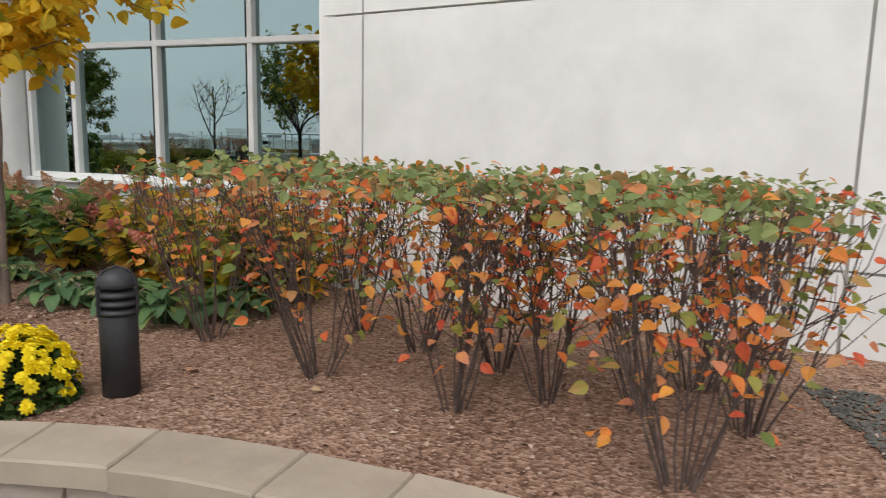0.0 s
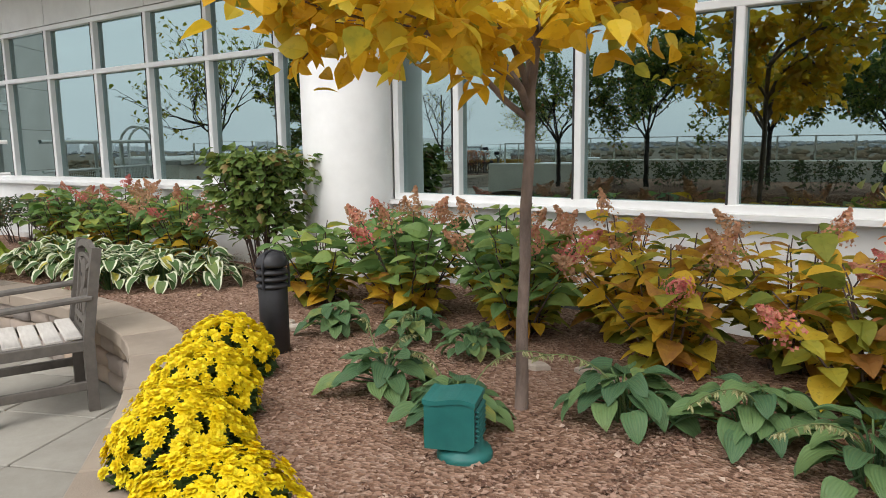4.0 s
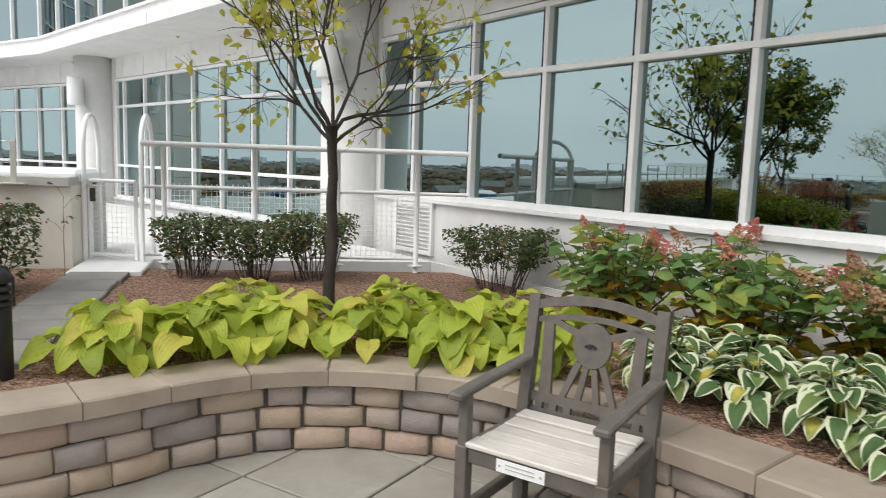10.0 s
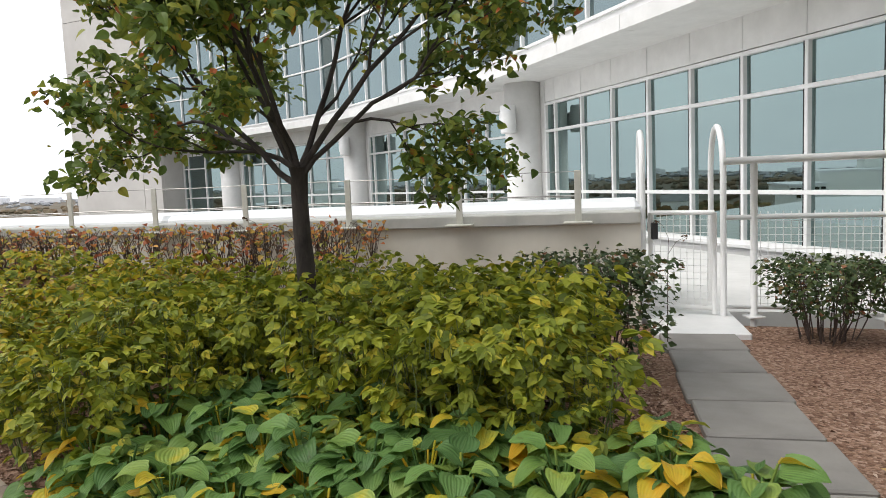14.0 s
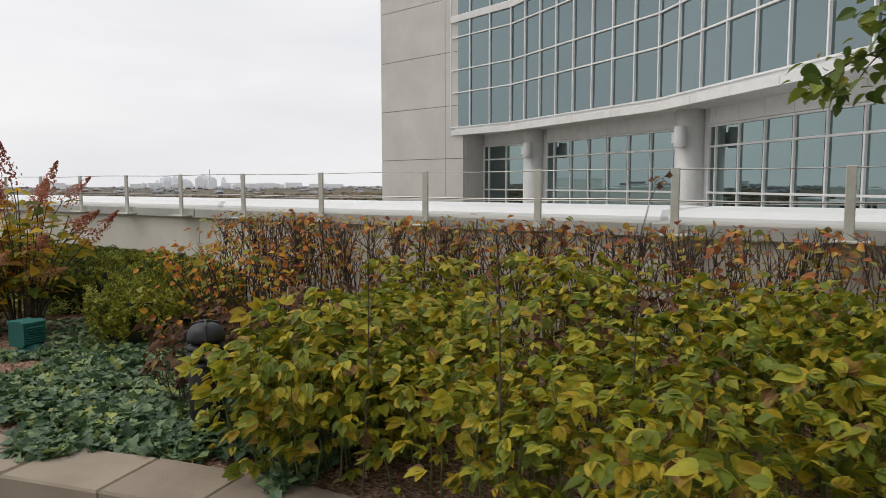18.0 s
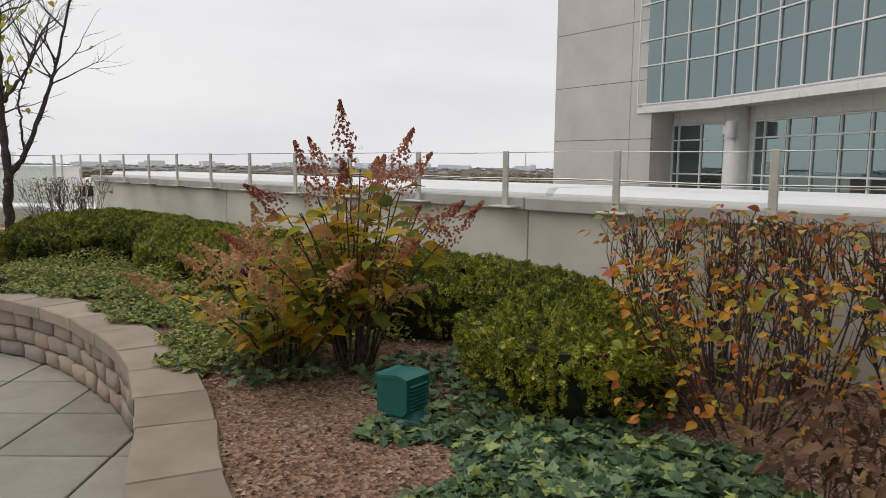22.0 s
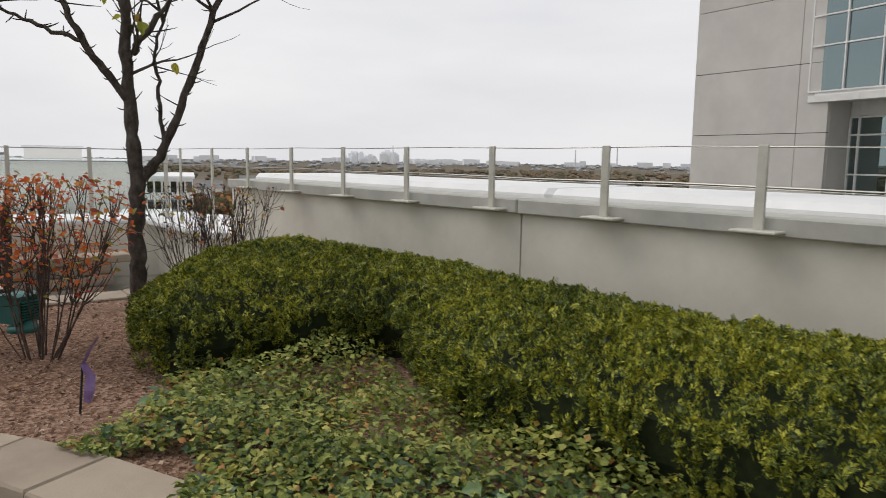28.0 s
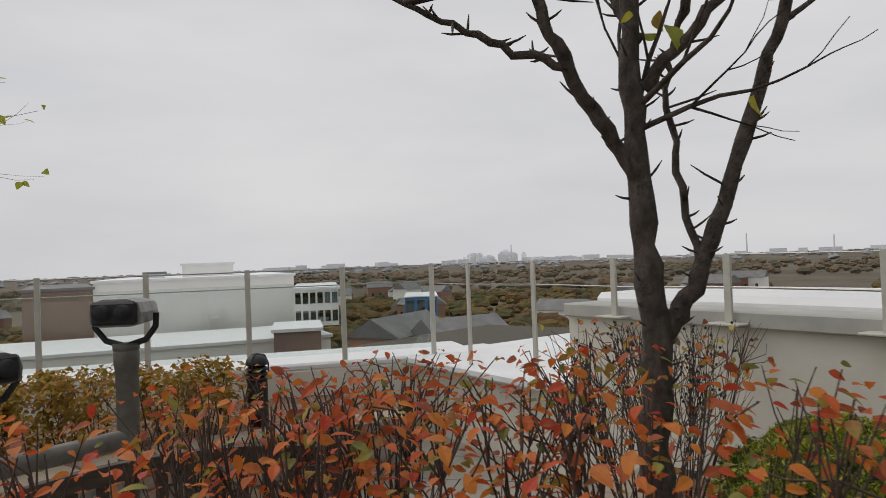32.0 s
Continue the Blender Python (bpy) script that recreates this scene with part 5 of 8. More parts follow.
FALLEN = leafy("fallen_leaf", [(0.0, (0.45, 0.2, 0.06)), (0.4, (0.5, 0.34, 0.14)), (0.7, (0.55, 0.42, 0.25)), (1.0, (0.5, 0.1, 0.05))], 0.7, 0.2)


def at_soil(x, y, rz=0.0, dz=0.0):
    return pose(x, y, soil_z(x, y) + dz, 0, 0, rz)


# ---------------------------------------------------------------- bollards
def make_bollard(m):
    b = thing("bollard_light", "black louvred bollard light standing in the mulch", "bollard light", m, "garden bollards")
    g = Geo()
    g.revolve([(0.076, -0.06), (0.076, 0.34), (0.07, 0.352)], 28)
    part("post", g, BLACK_METAL, b, "", True)
    g = Geo()
    g.revolve([(0.045, 0.35), (0.045, 0.49)], 16)
    part("core", g, BLACK_METAL, b)
    for z in (0.356, 0.392, 0.428):
        g = Geo()
        g.revolve([(0.05, z + 0.012), (0.083, z - 0.006), (0.084, z + 0.006), (0.056, z + 0.026)], 28)
        part("louvre", g, BLACK_METAL, b, "", True)
    g = Geo()
    g.revolve([(0.07, 0.458), (0.082, 0.462), (0.082, 0.478), (0.075, 0.503), (0.056, 0.525), (0.03, 0.536), (0.004, 0.54)], 28)
    part("dome", g, BLACK_METAL, b, "domed cap", True)
    for a in (0, 120, 240):
        g = Geo()
        q = radians(a + 20)
        pts = [(0.085 * math.cos(q), 0.085 * math.sin(q), z) for z in (0.345, 0.4, 0.47)] + [(0.06 * math.cos(q), 0.06 * math.sin(q), 0.53), (0.0, 0.0, 0.545)]
        g.tube(pts, 0.006, 6)
        part("strap", g, BLACK_METAL, b)
    return b


bol = make_bollard(at_soil(-2.37, 3.49))
copy_thing(bol, at_soil(-14.03, -3.84, 15, -0.06))
for x, y, a in ((-5.82, 4.16, 30), (-10.92, 1.47, 70), (-15.5, -7.05, 100), (-15.73, -12.84, 40)):
    copy_thing(bol, at_soil(x, y, a))


# ---------------------------------------------------------------- garden speakers
def make_speaker(m):
    s = thing("garden_speaker", "teal plastic garden speaker with a louvred side on a round foot", "garden speaker", m, "garden speakers")
    g = Geo()
    g.revolve([(0.105, -0.03), (0.107, 0.012), (0.1, 0.03), (0.075, 0.036), (0.07, 0.07)], 28, (0.03, 0, 0))
    part("foot", g, TEAL, s, "round foot", True)
    g = Geo()
    wave = [(x, 0.235 + 0.012 * math.sin(x * 26 + 0.6) - 0.1 * x) for x in np.linspace(0.085, -0.105, 9)]
    g.prism([(-0.105, 0.05), (0.055, 0.05), (0.085, 0.075)] + wave, -0.085, 0.085, pose(0, 0, 0, 90, 0, 0))
    part("cabinet", g, TEAL, s)
    g = Geo()
    lid = [(x * 1.05, z + 0.006) for x, z in wave]
    g.prism(lid + [(x, z - 0.018) for x, z in reversed(lid)], -0.091, 0.091, pose(0, 0, 0, 90, 0, 0))
    part("lid", g, TEAL, s, "wavy teal lid")
    # flat plate on the cabinet, coloured dark as the shade behind the louvres
    g = Geo()
    g.box((0.0862, 0, 0.142), (0.004, 0.13, 0.125))
    part("grille_recess", g, GASKET_AND_SHADE, s, "dark recess behind the louvres")
    for k in range(7):
        g = Geo()
        g.box((0.092, 0, 0.086 + k * 0.0185), (0.016, 0.132, 0.0085), pose(0, 0, 0, 0, 25, 0), 0.002)
        part("louvre", g, TEAL, s)
    return s


spk = make_speaker(at_soil(-4.26, 3.75, 25) @ Matrix.Scale(0.92, 4))
copy_thing(spk, at_soil(-14.97, -5.8, 79) @ Matrix.Scale(0.92, 4))
copy_thing(spk, at_soil(-16.94, -12.68, 100))


# ---------------------------------------------------------------- garden armchairs
def make_chair(m, plaque=True):
    c = thing("garden_armchair", "brown-grey garden armchair with pale seat slats and cut-out medallion back", "armchair", m, "terrace armchairs")
    W, D = 0.62, 0.55
    for sx in (-1, 1):
        g = Geo()
        g.box((sx * (W / 2 - 0.025), -D / 2 + 0.025, 0.21), (0.05, 0.055, 0.42), b=0.004)
        part("front_leg", g, GREY_PLASTIC, c)
        g = Geo()
        g.box((sx * (W / 2 - 0.025), -D / 2 + 0.03, 0.515), (0.042, 0.045, 0.2), b=0.004)
        part("arm_post", g, GREY_PLASTIC, c)
        g = Geo()
        g.prism([(-0.03, 0.0), (0.03, 0.0), (0.028, 0.42), (0.105, 0.93), (0.055, 0.94), (-0.028, 0.42)], -0.025, 0.025, pose(sx * (W / 2 - 0.025), D / 2 - 0.03, 0, 90, 0, 90))
        part("back_leg", g, GREY_PLASTIC, c)
        g = Geo()
        g.box((sx * (W / 2 - 0.02), -0.02, 0.64), (0.062, D + 0.06, 0.03), pose(0, 0, 0, 3, 0, 0), 0.008)
        part("armrest", g, GREY_PLASTIC, c)
        g = Geo()
        g.box((sx * (W / 2 - 0.025), 0.0, 0.385), (0.035, D - 0.08, 0.06), b=0.004)
        part("side_rail", g, GREY_PLASTIC, c)
        g = Geo()
        g.box((sx * (W / 2 - 0.025), 0.0, 0.15), (0.032, D - 0.08, 0.05), b=0.004)
        part("stretcher", g, GREY_PLASTIC, c)
    for y, z in ((-D / 2 + 0.03, 0.385), (D / 2 - 0.05, 0.385)):
        g = Geo()
        g.box((0, y, z), (W - 0.1, 0.035, 0.06), b=0.004)
        part("cross_rail", g, GREY_PLASTIC, c)
    for k in range(5):
        y = -D / 2 + 0.045 + k * 0.101
        g = Geo()
        g.box((0, y, 0.428 - 0.012 * math.sin(math.pi * k / 4)), (W - 0.085, 0.09, 0.022), b=0.006)
        part("seat_slat", g, SEAT, c, "pale weathered seat slat")
    lean = pose(0, D / 2 - 0.02, 0.45, -7.5, 0, 0)

    def back(name, poly, t=0.022, label=""):
        g = Geo()
        mm = lean @ pose(0, 0, 0, 90, 0, 0)
        g.prism([(x * 1.12, z * 1.14) for x, z in poly], -t / 2, t / 2, mm)
        part(name, g, GREY_PLASTIC, c, label)

    top = [(x, 0.40 + 0.045 * (1 - (x / 0.26) ** 2)) for x in np.linspace(-0.26, 0.26, 13)]
    back("top_rail", top + [(x, z - 0.035) for x, z in reversed(top)], 0.032)
    arch = [(x, 0.345 + 0.03 * (1 - (x / 0.23) ** 2)) for x in np.linspace(-0.23, 0.23, 13)]
    back("inner_arch", arch + [(x, z - 0.022) for x, z in reversed(arch)])
    back("lower_rail", [(-0.23, 0.02), (0.23, 0.02), (0.23, 0.055), (-0.23, 0.055)])
    back("lower_slot_rail", [(-0.23, -0.03), (0.23, -0.03), (0.23, -0.005), (-0.23, -0.005)])
    back("medallion", [(0.075 * math.cos(a), 0.265 + 0.085 * math.sin(a)) for a in np.linspace(0, 2 * math.pi, 24, endpoint=False)], 0.026, "round medallion with a small cut motif")
    for sx in (-1, 1):
        back("splat", [(sx * 0.15, 0.055), (sx * 0.2, 0.055), (sx * 0.205, 0.35), (sx * 0.165, 0.35)])
        back("spray", [(sx * 0.035, 0.19), (sx * 0.06, 0.2), (sx * 0.115, 0.055), (sx * 0.09, 0.055)])
        back("spray", [(sx * 0.005, 0.18), (sx * 0.028, 0.18), (sx * 0.05, 0.055), (sx * 0.026, 0.055)])
        back("brace", [(sx * 0.07, 0.29), (sx * 0.165, 0.325), (sx * 0.165, 0.35), (sx * 0.06, 0.315)])
        for k in range(3):
            back("tab", [(sx * (0.06 + k * 0.06), -0.005), (sx * (0.09 + k * 0.06), -0.005), (sx * (0.09 + k * 0.06), 0.02), (sx * (0.06 + k * 0.06), 0.02)])
    g = Geo()
    for a in (35, 100, 165):
        q = radians(a)
        g.box((0.018 * math.cos(q), -0.015, 0), (0.022, 0.002, 0.012), pose(0, 0, 0, 0, a, 0))
    v = g.v
    for k in range(len(v)):
        v[k] = v[k] + np.array((0, D / 2 + 0.012, 0.75))
    part("motif", g, BLACK_METAL, c)
    if plaque:
        g = Geo()
        g.box((-0.03, -D / 2 + 0.008, 0.385), (0.2, 0.004, 0.05), b=0.001)
        pl = part("plaque", g, PAINT, c, "small white name plate")
        g = Geo()
        for z in (0.395, 0.38):
            g.box((-0.03, -D / 2 + 0.0045, z), (0.12, 0.002, 0.004))
        part("lettering", g, STEEL, pl)
        for sx in (-0.115, 0.055):
            g = Geo()
            g.revolve([(0.005, 0), (0.005, 0.003)], 8)
            me = g.mesh("screw")
            s = part("screw", me, STEEL, pl)
            s.matrix_basis = pose(sx, -D / 2 + 0.0055, 0.385, 90, 0, 0)
    return c


chair = make_chair(pose(-9.1, 3.39, 0.0, 0, 0, 25.0))
copy_thing(chair, pose(-7.19, 3.48, 0.0, 0, 0, -16.0))


# ---------------------------------------------------------------- first stretch: plants by the near windows
rs = np.random.default_rng(21)
r_hedge = [(-2.62, 4.27), (-2.77, 5.0), (-1.77, 4.06), (-1.99, 4.77), (-1.06, 3.98), (-1.07, 4.54), (-0.39, 4.35), (-0.15, 3.72), (0.02, 4.3), (-0.22, 4.72), (-1.55, 4.62), (-0.75, 4.25)]
for k, (x, y) in enumerate(r_hedge):
    t = make_shrub("shrub", "hedge shrub with orange-red autumn leaves and a green clipped top", at_soil(x, y, 40 * k), (TWIG, HEDGE_LEAF), 100 + k, h=0.92, rx=0.42, ry=0.4, stems=13, twigs=11, leaf=0.05, count=270, low=0.26, top=0.95, wide=0.36, stem_r=0.0055, stem_spread=0.11, group="near hedge", split=True)
    g = Geo()
    c = 170
    P = np.stack([rs.uniform(-0.42, 0.42, c), rs.uniform(-0.38, 0.38, c), 0.92 + rs.normal(0, 0.035, c) - 0.03], 1)
    leaf_cloud(g, rs, P, 0.05, 0.36, "ovate", None, 0.2, 0.3)
    part("clipped_top", g, HEDGE_TOP, t, "green top growth")

tree_a = make_tree("tree", "young tree with a slim trunk and large yellow-orange autumn leaves", at_soil(-4.34, 4.27), (BARK, YELLOW_LEAF), 11, trunk_h=1.75, trunk_r=0.023, crown=1.25, limbs=9, depth=2, limb_r=1.15, leaf=0.085, leaf_count=2600, spread=1.15, up=0.0, shape="ovate", leaf_wide=0.4, first=0.66, lean=(0.04, 0.02), shift=(0.22, -0.05))
for k, (x, y, h, yel) in enumerate([(-6.55, 5.1, 0.6, 0), (-6.2, 5.55, 0.7, 0), (-5.75, 5.15, 0.66, 0), (-5.35, 5.6, 0.72, 0), (-4.95, 5.2, 0.64, 0), (-4.5, 5.55, 0.7, 1), (-4.05, 5.1, 0.66, 1), (-3.6, 5.45, 0.7, 1), (-3.15, 5.0, 0.62, 1), (-2.85, 5.3, 0.66, 1)]):
    make_hydrangea("hydrangea", "hydrangea bush with green and yellow leaves and faded pink cone flowers" if yel else "hydrangea bush with broad green leaves and faded pink cone flowers", at_soil(x, y, 50 * k), (TWIG, HYD_YELLOW if yel else HYD_LEAF, PANICLE), 300 + k, h=h, r=0.5, stems=15, leaf=0.14, per=8, heads=4, head_len=0.19, low=0.12, wide=0.4, fat=0.5, old=HYD_YELLOW)
for k, (x, y) in enumerate([(-8.45, 5.2), (-8.95, 5.45), (-9.45, 5.15), (-9.95, 5.4), (-10.45, 5.05), (-10.95, 5.3)]):
    make_hydrangea("hydrangea", "hydrangea bush with green leaves and rust-pink cone flowers before the windows", at_soil(x, y, 70 * k), (TWIG, HYD_LEAF, PANICLE), 340 + k, h=0.76 - 0.03 * (k % 3) - 0.03 * max(0, k - 4), r=0.48, stems=15, leaf=0.13, per=9, heads=5, head_len=0.19, low=0.12, wide=0.4, fat=0.48, old=HYD_YELLOW)
make_shrub("shrub", "tall vase-shaped green shrub with bare dark stems below", at_soil(-7.58, 5.4), (TWIG, TALL_LEAF), 51, h=1.02, rx=0.37, ry=0.34, stems=16, twigs=6, leaf=0.07, count=1700, low=0.38, top=1.0, wide=0.42, stem_r=0.01, boxy=0.8, stem_spread=0.25, split=True)
for k, (x, y, s) in enumerate([(-5.85, 4.62, 0.8), (-5.35, 4.75, 0.8), (-4.88, 4.05, 0.95), (-4.45, 3.98, 0.8), (-3.95, 4.4, 1.0), (-3.5, 4.5, 1.0), (-3.1, 4.4, 1.0), (-2.85, 4.72, 0.9), (-4.9, 4.7, 0.7)]):
    make_hosta("hosta", "clump of blue-green hosta leaves on the mulch", at_soil(x, y, 67 * k), (GREEN_STALK, HOSTA_GREEN), 400 + k, r=0.3 * s, h=0.2 * s, count=34, leaf=0.155 * s, wide=0.36, up=0.35, hang=(0.4, 0.9))
for k, (x, y) in enumerate([(-9.35, 4.3), (-8.98, 4.42), (-8.62, 4.47), (-8.25, 4.45), (-7.95, 4.72), (-8.35, 4.85), (-8.8, 4.85), (-9.25, 4.75), (-9.6, 4.6), (-7.75, 5.0)]):
    make_hosta("hosta", "hosta clump with white-edged dark green leaves spilling over the wall", at_soil(x, y, 41 * k), (GREEN_STALK, HOSTA_EDGED), 430 + k, r=0.36, h=0.27, count=44, leaf=0.155, wide=0.34, up=0.4, hang=(0.5, 1.1))
for k, (x, y) in enumerate([(-10.98, 1.98), (-10.92, 2.42), (-10.86, 2.86), (-10.62, 3.3), (-10.25, 3.66), (-9.9, 3.98), (-11.35, 2.75), (-10.9, 3.6), (-10.4, 4.05)]):
    make_hosta("hosta", "large lime-green hosta with broad puckered leaves over the wall", at_soil(x, y, 83 * k), (GREEN_STALK, HOSTA_LIME), 460 + k, r=0.44, h=0.31, count=36, leaf=0.21, wide=0.4, up=0.35, hang=(0.5, 1.15), wavy=0.16)
for k, (x, y, s) in enumerate([(-2.66, 3.23, 0.95), (-3.17, 3.01, 1.0), (-3.6, 2.86, 1.0), (-4.3, 2.82, 1.0), (-4.9, 3.08, 0.95), (-5.31, 3.41, 0.92), (-5.68, 3.77, 0.9)]):
    make_mum("chrysanthemum", "round potted chrysanthemum covered in bright yellow blooms", at_soil(x, y, 100 * k, -0.02), (MUM_LEAF, MUM_BLOOM), 500 + k, r=0.25 * s, h=0.275 * s, blooms=230, bloom=0.028)

POD = leafy("hosta_seed_pod", [(0.0, (0.22, 0.26, 0.10)), (0.6, (0.36, 0.38, 0.18)), (1.0, (0.5, 0.46, 0.26))], 0.6, 0.25, spots=0)


def make_pod_stalk(m, seed, length=0.55):
    """An arching hosta stalk hung with pale seed pods."""
    r = np.random.default_rng(seed)
    t = thing("hosta_stalk", "arching hosta flower stalk hung with pale green seed pods", "flower stalk", m)
    u = np.linspace(0, 1, 10)
    c = np.stack([length * 0.75 * u ** 1.6, 0.03 * np.sin(3 * u), length * (1.05 * u - 0.62 * u ** 2.6)], 1)
    g = Geo()
    g.tube(c, np.linspace(0.004, 0.002, 10), 5)
    part("stalk", g, GREEN_STALK, t, "", True)
    g = Geo()
    f = r.uniform(0.5, 1.0, 34)
    P = np.stack([np.interp(f, u, c[:, k]) for k in range(3)], 1)
    D = r.normal(0, 0.5, (34, 3)) * (1, 1, 0.2) + (0.2, 0, -0.8)
    for k in range(2):
        g.leaves(P, D, r.normal(0, 1, (34, 3)), r.uniform(0.022, 0.034, 34), 0.0045, "small", 0.5, 0.1)
    tagged(part("seed_growth", g, POD, t), "", "", "", "stuff")
    return t


for k, (x, y, a, ln) in enumerate([(-4.95, 4.1, 150, 0.5), (-4.85, 4.0, 100, 0.42), (-4.4, 3.98, 60, 0.5), (-4.5, 4.05, 170, 0.4), (-3.9, 4.35, 200, 0.5), (-3.45, 4.45, 250, 0.5), (-3.1, 4.35, 230, 0.45), (-5.35, 4.7, 300, 0.35)]):
    make_pod_stalk(at_soil(x, y, a, 0.02), 1200 + k, ln)
STONE = surface("flat_stone", [(0.2, (0.30, 0.25, 0.2)), (0.8, (0.5, 0.43, 0.36))], 14, 120, 0.9, bump=0.5, stains=0.2, by="object", by_amount=0.4)
for k, (x, y) in enumerate([(-6.25, 4.55), (-6.1, 4.5), (-6.2, 4.42), (-4.55, 4.72), (-4.3, 4.8), (-4.15, 4.68), (-3.75, 4.85), (-3.4, 4.9)]):
    st_ = tagged(new("stone"), "flat tan stone lying on the mulch", "stone", "flat stones")
    st_.matrix_basis = at_soil(x, y, 57 * k, 0.006)
    g = Geo()
    rad_ = [(0.07 + 0.02 * math.sin(3 * q + k)) for q in np.linspace(0, 2 * math.pi, 9, endpoint=False)]
    ring_ = [(a * math.cos(q), 0.6 * a * math.sin(q)) for a, q in zip(rad_, np.linspace(0, 2 * math.pi, 9, endpoint=False))]
    v_ = [(x_, y_, -0.01) for x_, y_ in ring_] + [(x_ * 0.98, y_ * 0.98, 0.014) for x_, y_ in ring_] + [(x_ * 0.8, y_ * 0.8, 0.022) for x_, y_ in ring_]
    f_ = [tuple(range(18, 27))] + [(j * 9 + i, j * 9 + (i + 1) % 9, j * 9 + 9 + (i + 1) % 9, j * 9 + 9 + i) for j in range(2) for i in range(9)]
    g.add(v_, f_)
    part("slab_stone", g, STONE, st_)

# ---------------------------------------------------------------- slab walk, gate corner
walk_ = tagged(new("slab_walk"), "grey concrete slabs crossing the bed to the gate", "slab walk", "", "structure")
for k in range(6):
    f = k / 6
    x, y = -11.32 - 2.85 * f, 1.44 + 0.82 * f
    g = Geo()
    g.box((0, 0, 0), (0.47, 0.46 + 0.03 * (k % 2), 0.06), b=0.008)
    s = part("slab", g, SLAB, walk_)
    s.matrix_basis = pose(x, y, SOIL + 0.008, 0.3 * (k % 2), 0.3, 164)
g = Geo()
g.box((-14.25, 2.32, 0.27), (0.8, 0.62, 0.36), pose(0, 0, 0, 0, 0, -16), 0.01)
struct("step", g, PAINT, "white threshold step inside the gate", "step")
g = Geo()
g.prism([(-14.9, 1.9), (-13.55, 5.35), (-8.5, 5.9), (-15.5, 5.2), (-24, 3.0), (-24.5, -1.5), (-16.0, 1.5)], 0.2, 0.44)
struct("walkway", g, WHITE, "pale concrete walkway between the fence and the windows", "walkway")

fence = tagged(new("gate_fence"), "white tubular steel fence with wire mesh panels and looped gate posts", "fence", "", "structure")
FP = [np.array((-13.3, 5.02)), np.array((-13.62, 4.3)), np.array((-13.95, 3.57)), np.array((-14.3, 2.79))]
for q in FP:
    g = Geo()
    g.tube([(*q, 0.36), (*q, 1.585)], 0.026, 10)
    part("post", g, PAINT, fence, "", True)
    g = Geo()
    g.box((*q, 0.45), (0.12, 0.12, 0.012), b=0.003)
    part("foot_plate", g, PAINT, fence)
for z, r in ((1.59, 0.027), (1.18, 0.018), (0.52, 0.014)):
    g = Geo()
    g.tube([(-13.12, 5.5, z), (*FP[0], z), (-14.38, 2.6, z)] if z > 1 else [(*FP[0], z), (-14.38, 2.6, z)], r, 8)
    part("rail", g, PAINT, fence, "", True)
g = Geo()
d = unit(FP[-1] - FP[0])
ln = float(np.linalg.norm(FP[-1] - FP[0]))
for k in np.arange(0.0, ln, 0.05):
    q = FP[0] + d * k
    g.box((*q, 0.87), (0.004, 0.004, 0.7))
for z in np.arange(0.55, 1.22, 0.05):
    g.tube([(*FP[0], z), (*FP[-1], z)], 0.002, 4)
part("wire_mesh", g, PAINT, fence, "fine white wire mesh")


def loop_post(name, q, par):
    """A hooped handrail: up at the gate, over, and down on the walkway's side."""
    g = Geo()
    q, u = np.array(q), np.array((-0.955, 0.296))
    arc = [(*(q + u * 0.32 * (1 - math.cos(a))), 1.5 + 0.36 * math.sin(a)) for a in np.linspace(0, math.pi, 15)]
    g.tube([(*q, 0.4), (*q, 1.0)] + arc + [(*(q + u * 0.64), 1.0), (*(q + u * 0.64), 0.4)], 0.023, 10)
    part(name, g, PAINT, par, "", True)


loop_post("loop_post", (-14.38, 2.6), fence)
gate = tagged(new("gate"), "white steel garden gate filled with wire mesh, closed", "gate", "", "structure")
G0, G1 = np.array((-14.42, 2.55)), np.array((-14.72, 2.18))
for q in (G0, G1):
    g = Geo()
    g.tube([(*q, 0.46), (*q, 1.22)], 0.02, 8)
    part("stile", g, PAINT, gate, "", True)
for z in (0.5, 1.22):
    g = Geo()
    g.tube([(*G0, z), (*G1, z)], 0.018, 8)
    part("gate_rail", g, PAINT, gate, "", True)
g = Geo()
gd = unit(G1 - G0)
for k in np.arange(0.0, 0.47, 0.05):
    g.box((*(G0 + gd * k), 0.86), (0.004, 0.004, 0.72))
for z in np.arange(0.52, 1.22, 0.05):
    g.tube([(*G0, z), (*G1, z)], 0.002, 4)
part("gate_mesh", g, PAINT, gate, "fine white wire mesh")
g = Geo()
g.box((*(G1 + (0.02, 0.02)), 1.08), (0.05, 0.05, 0.13), b=0.006)
part("latch", g, BLACK_METAL, gate, "black latch box")
loop_post("loop_post", (-14.75, 2.13), gate)

vent = tagged(new("wall_vent"), "white louvred vent low in the wall beside the column", "vent", "", "structure")
p, d, ln, o = along(COLS["B"], COLS["C"])
vm = pose(0, 0, 0, 0, 0, math.degrees(math.atan2(d[1], d[0])))
vc = p + d * 7.0 - o * 0.12
for ds, w, z, h in ((-0.36, 0.05, 0.75, 0.6), (0.36, 0.05, 0.75, 0.6), (0.0, 0.67, 0.475, 0.05), (0.0, 0.67, 1.025, 0.05)):
    g = Geo()
    g.box((*(vc + d * ds), z), (w, 0.05, h), vm, 0.004)
    part("vent_frame", g, PAINT, vent)
for k in range(11):
    g = Geo()
    g.box((*vc, 0.52 + k * 0.046), (0.67, 0.045, 0.008), vm @ pose(0, 0, 0, 35, 0, 0))
    part("slat", g, PAINT, vent)

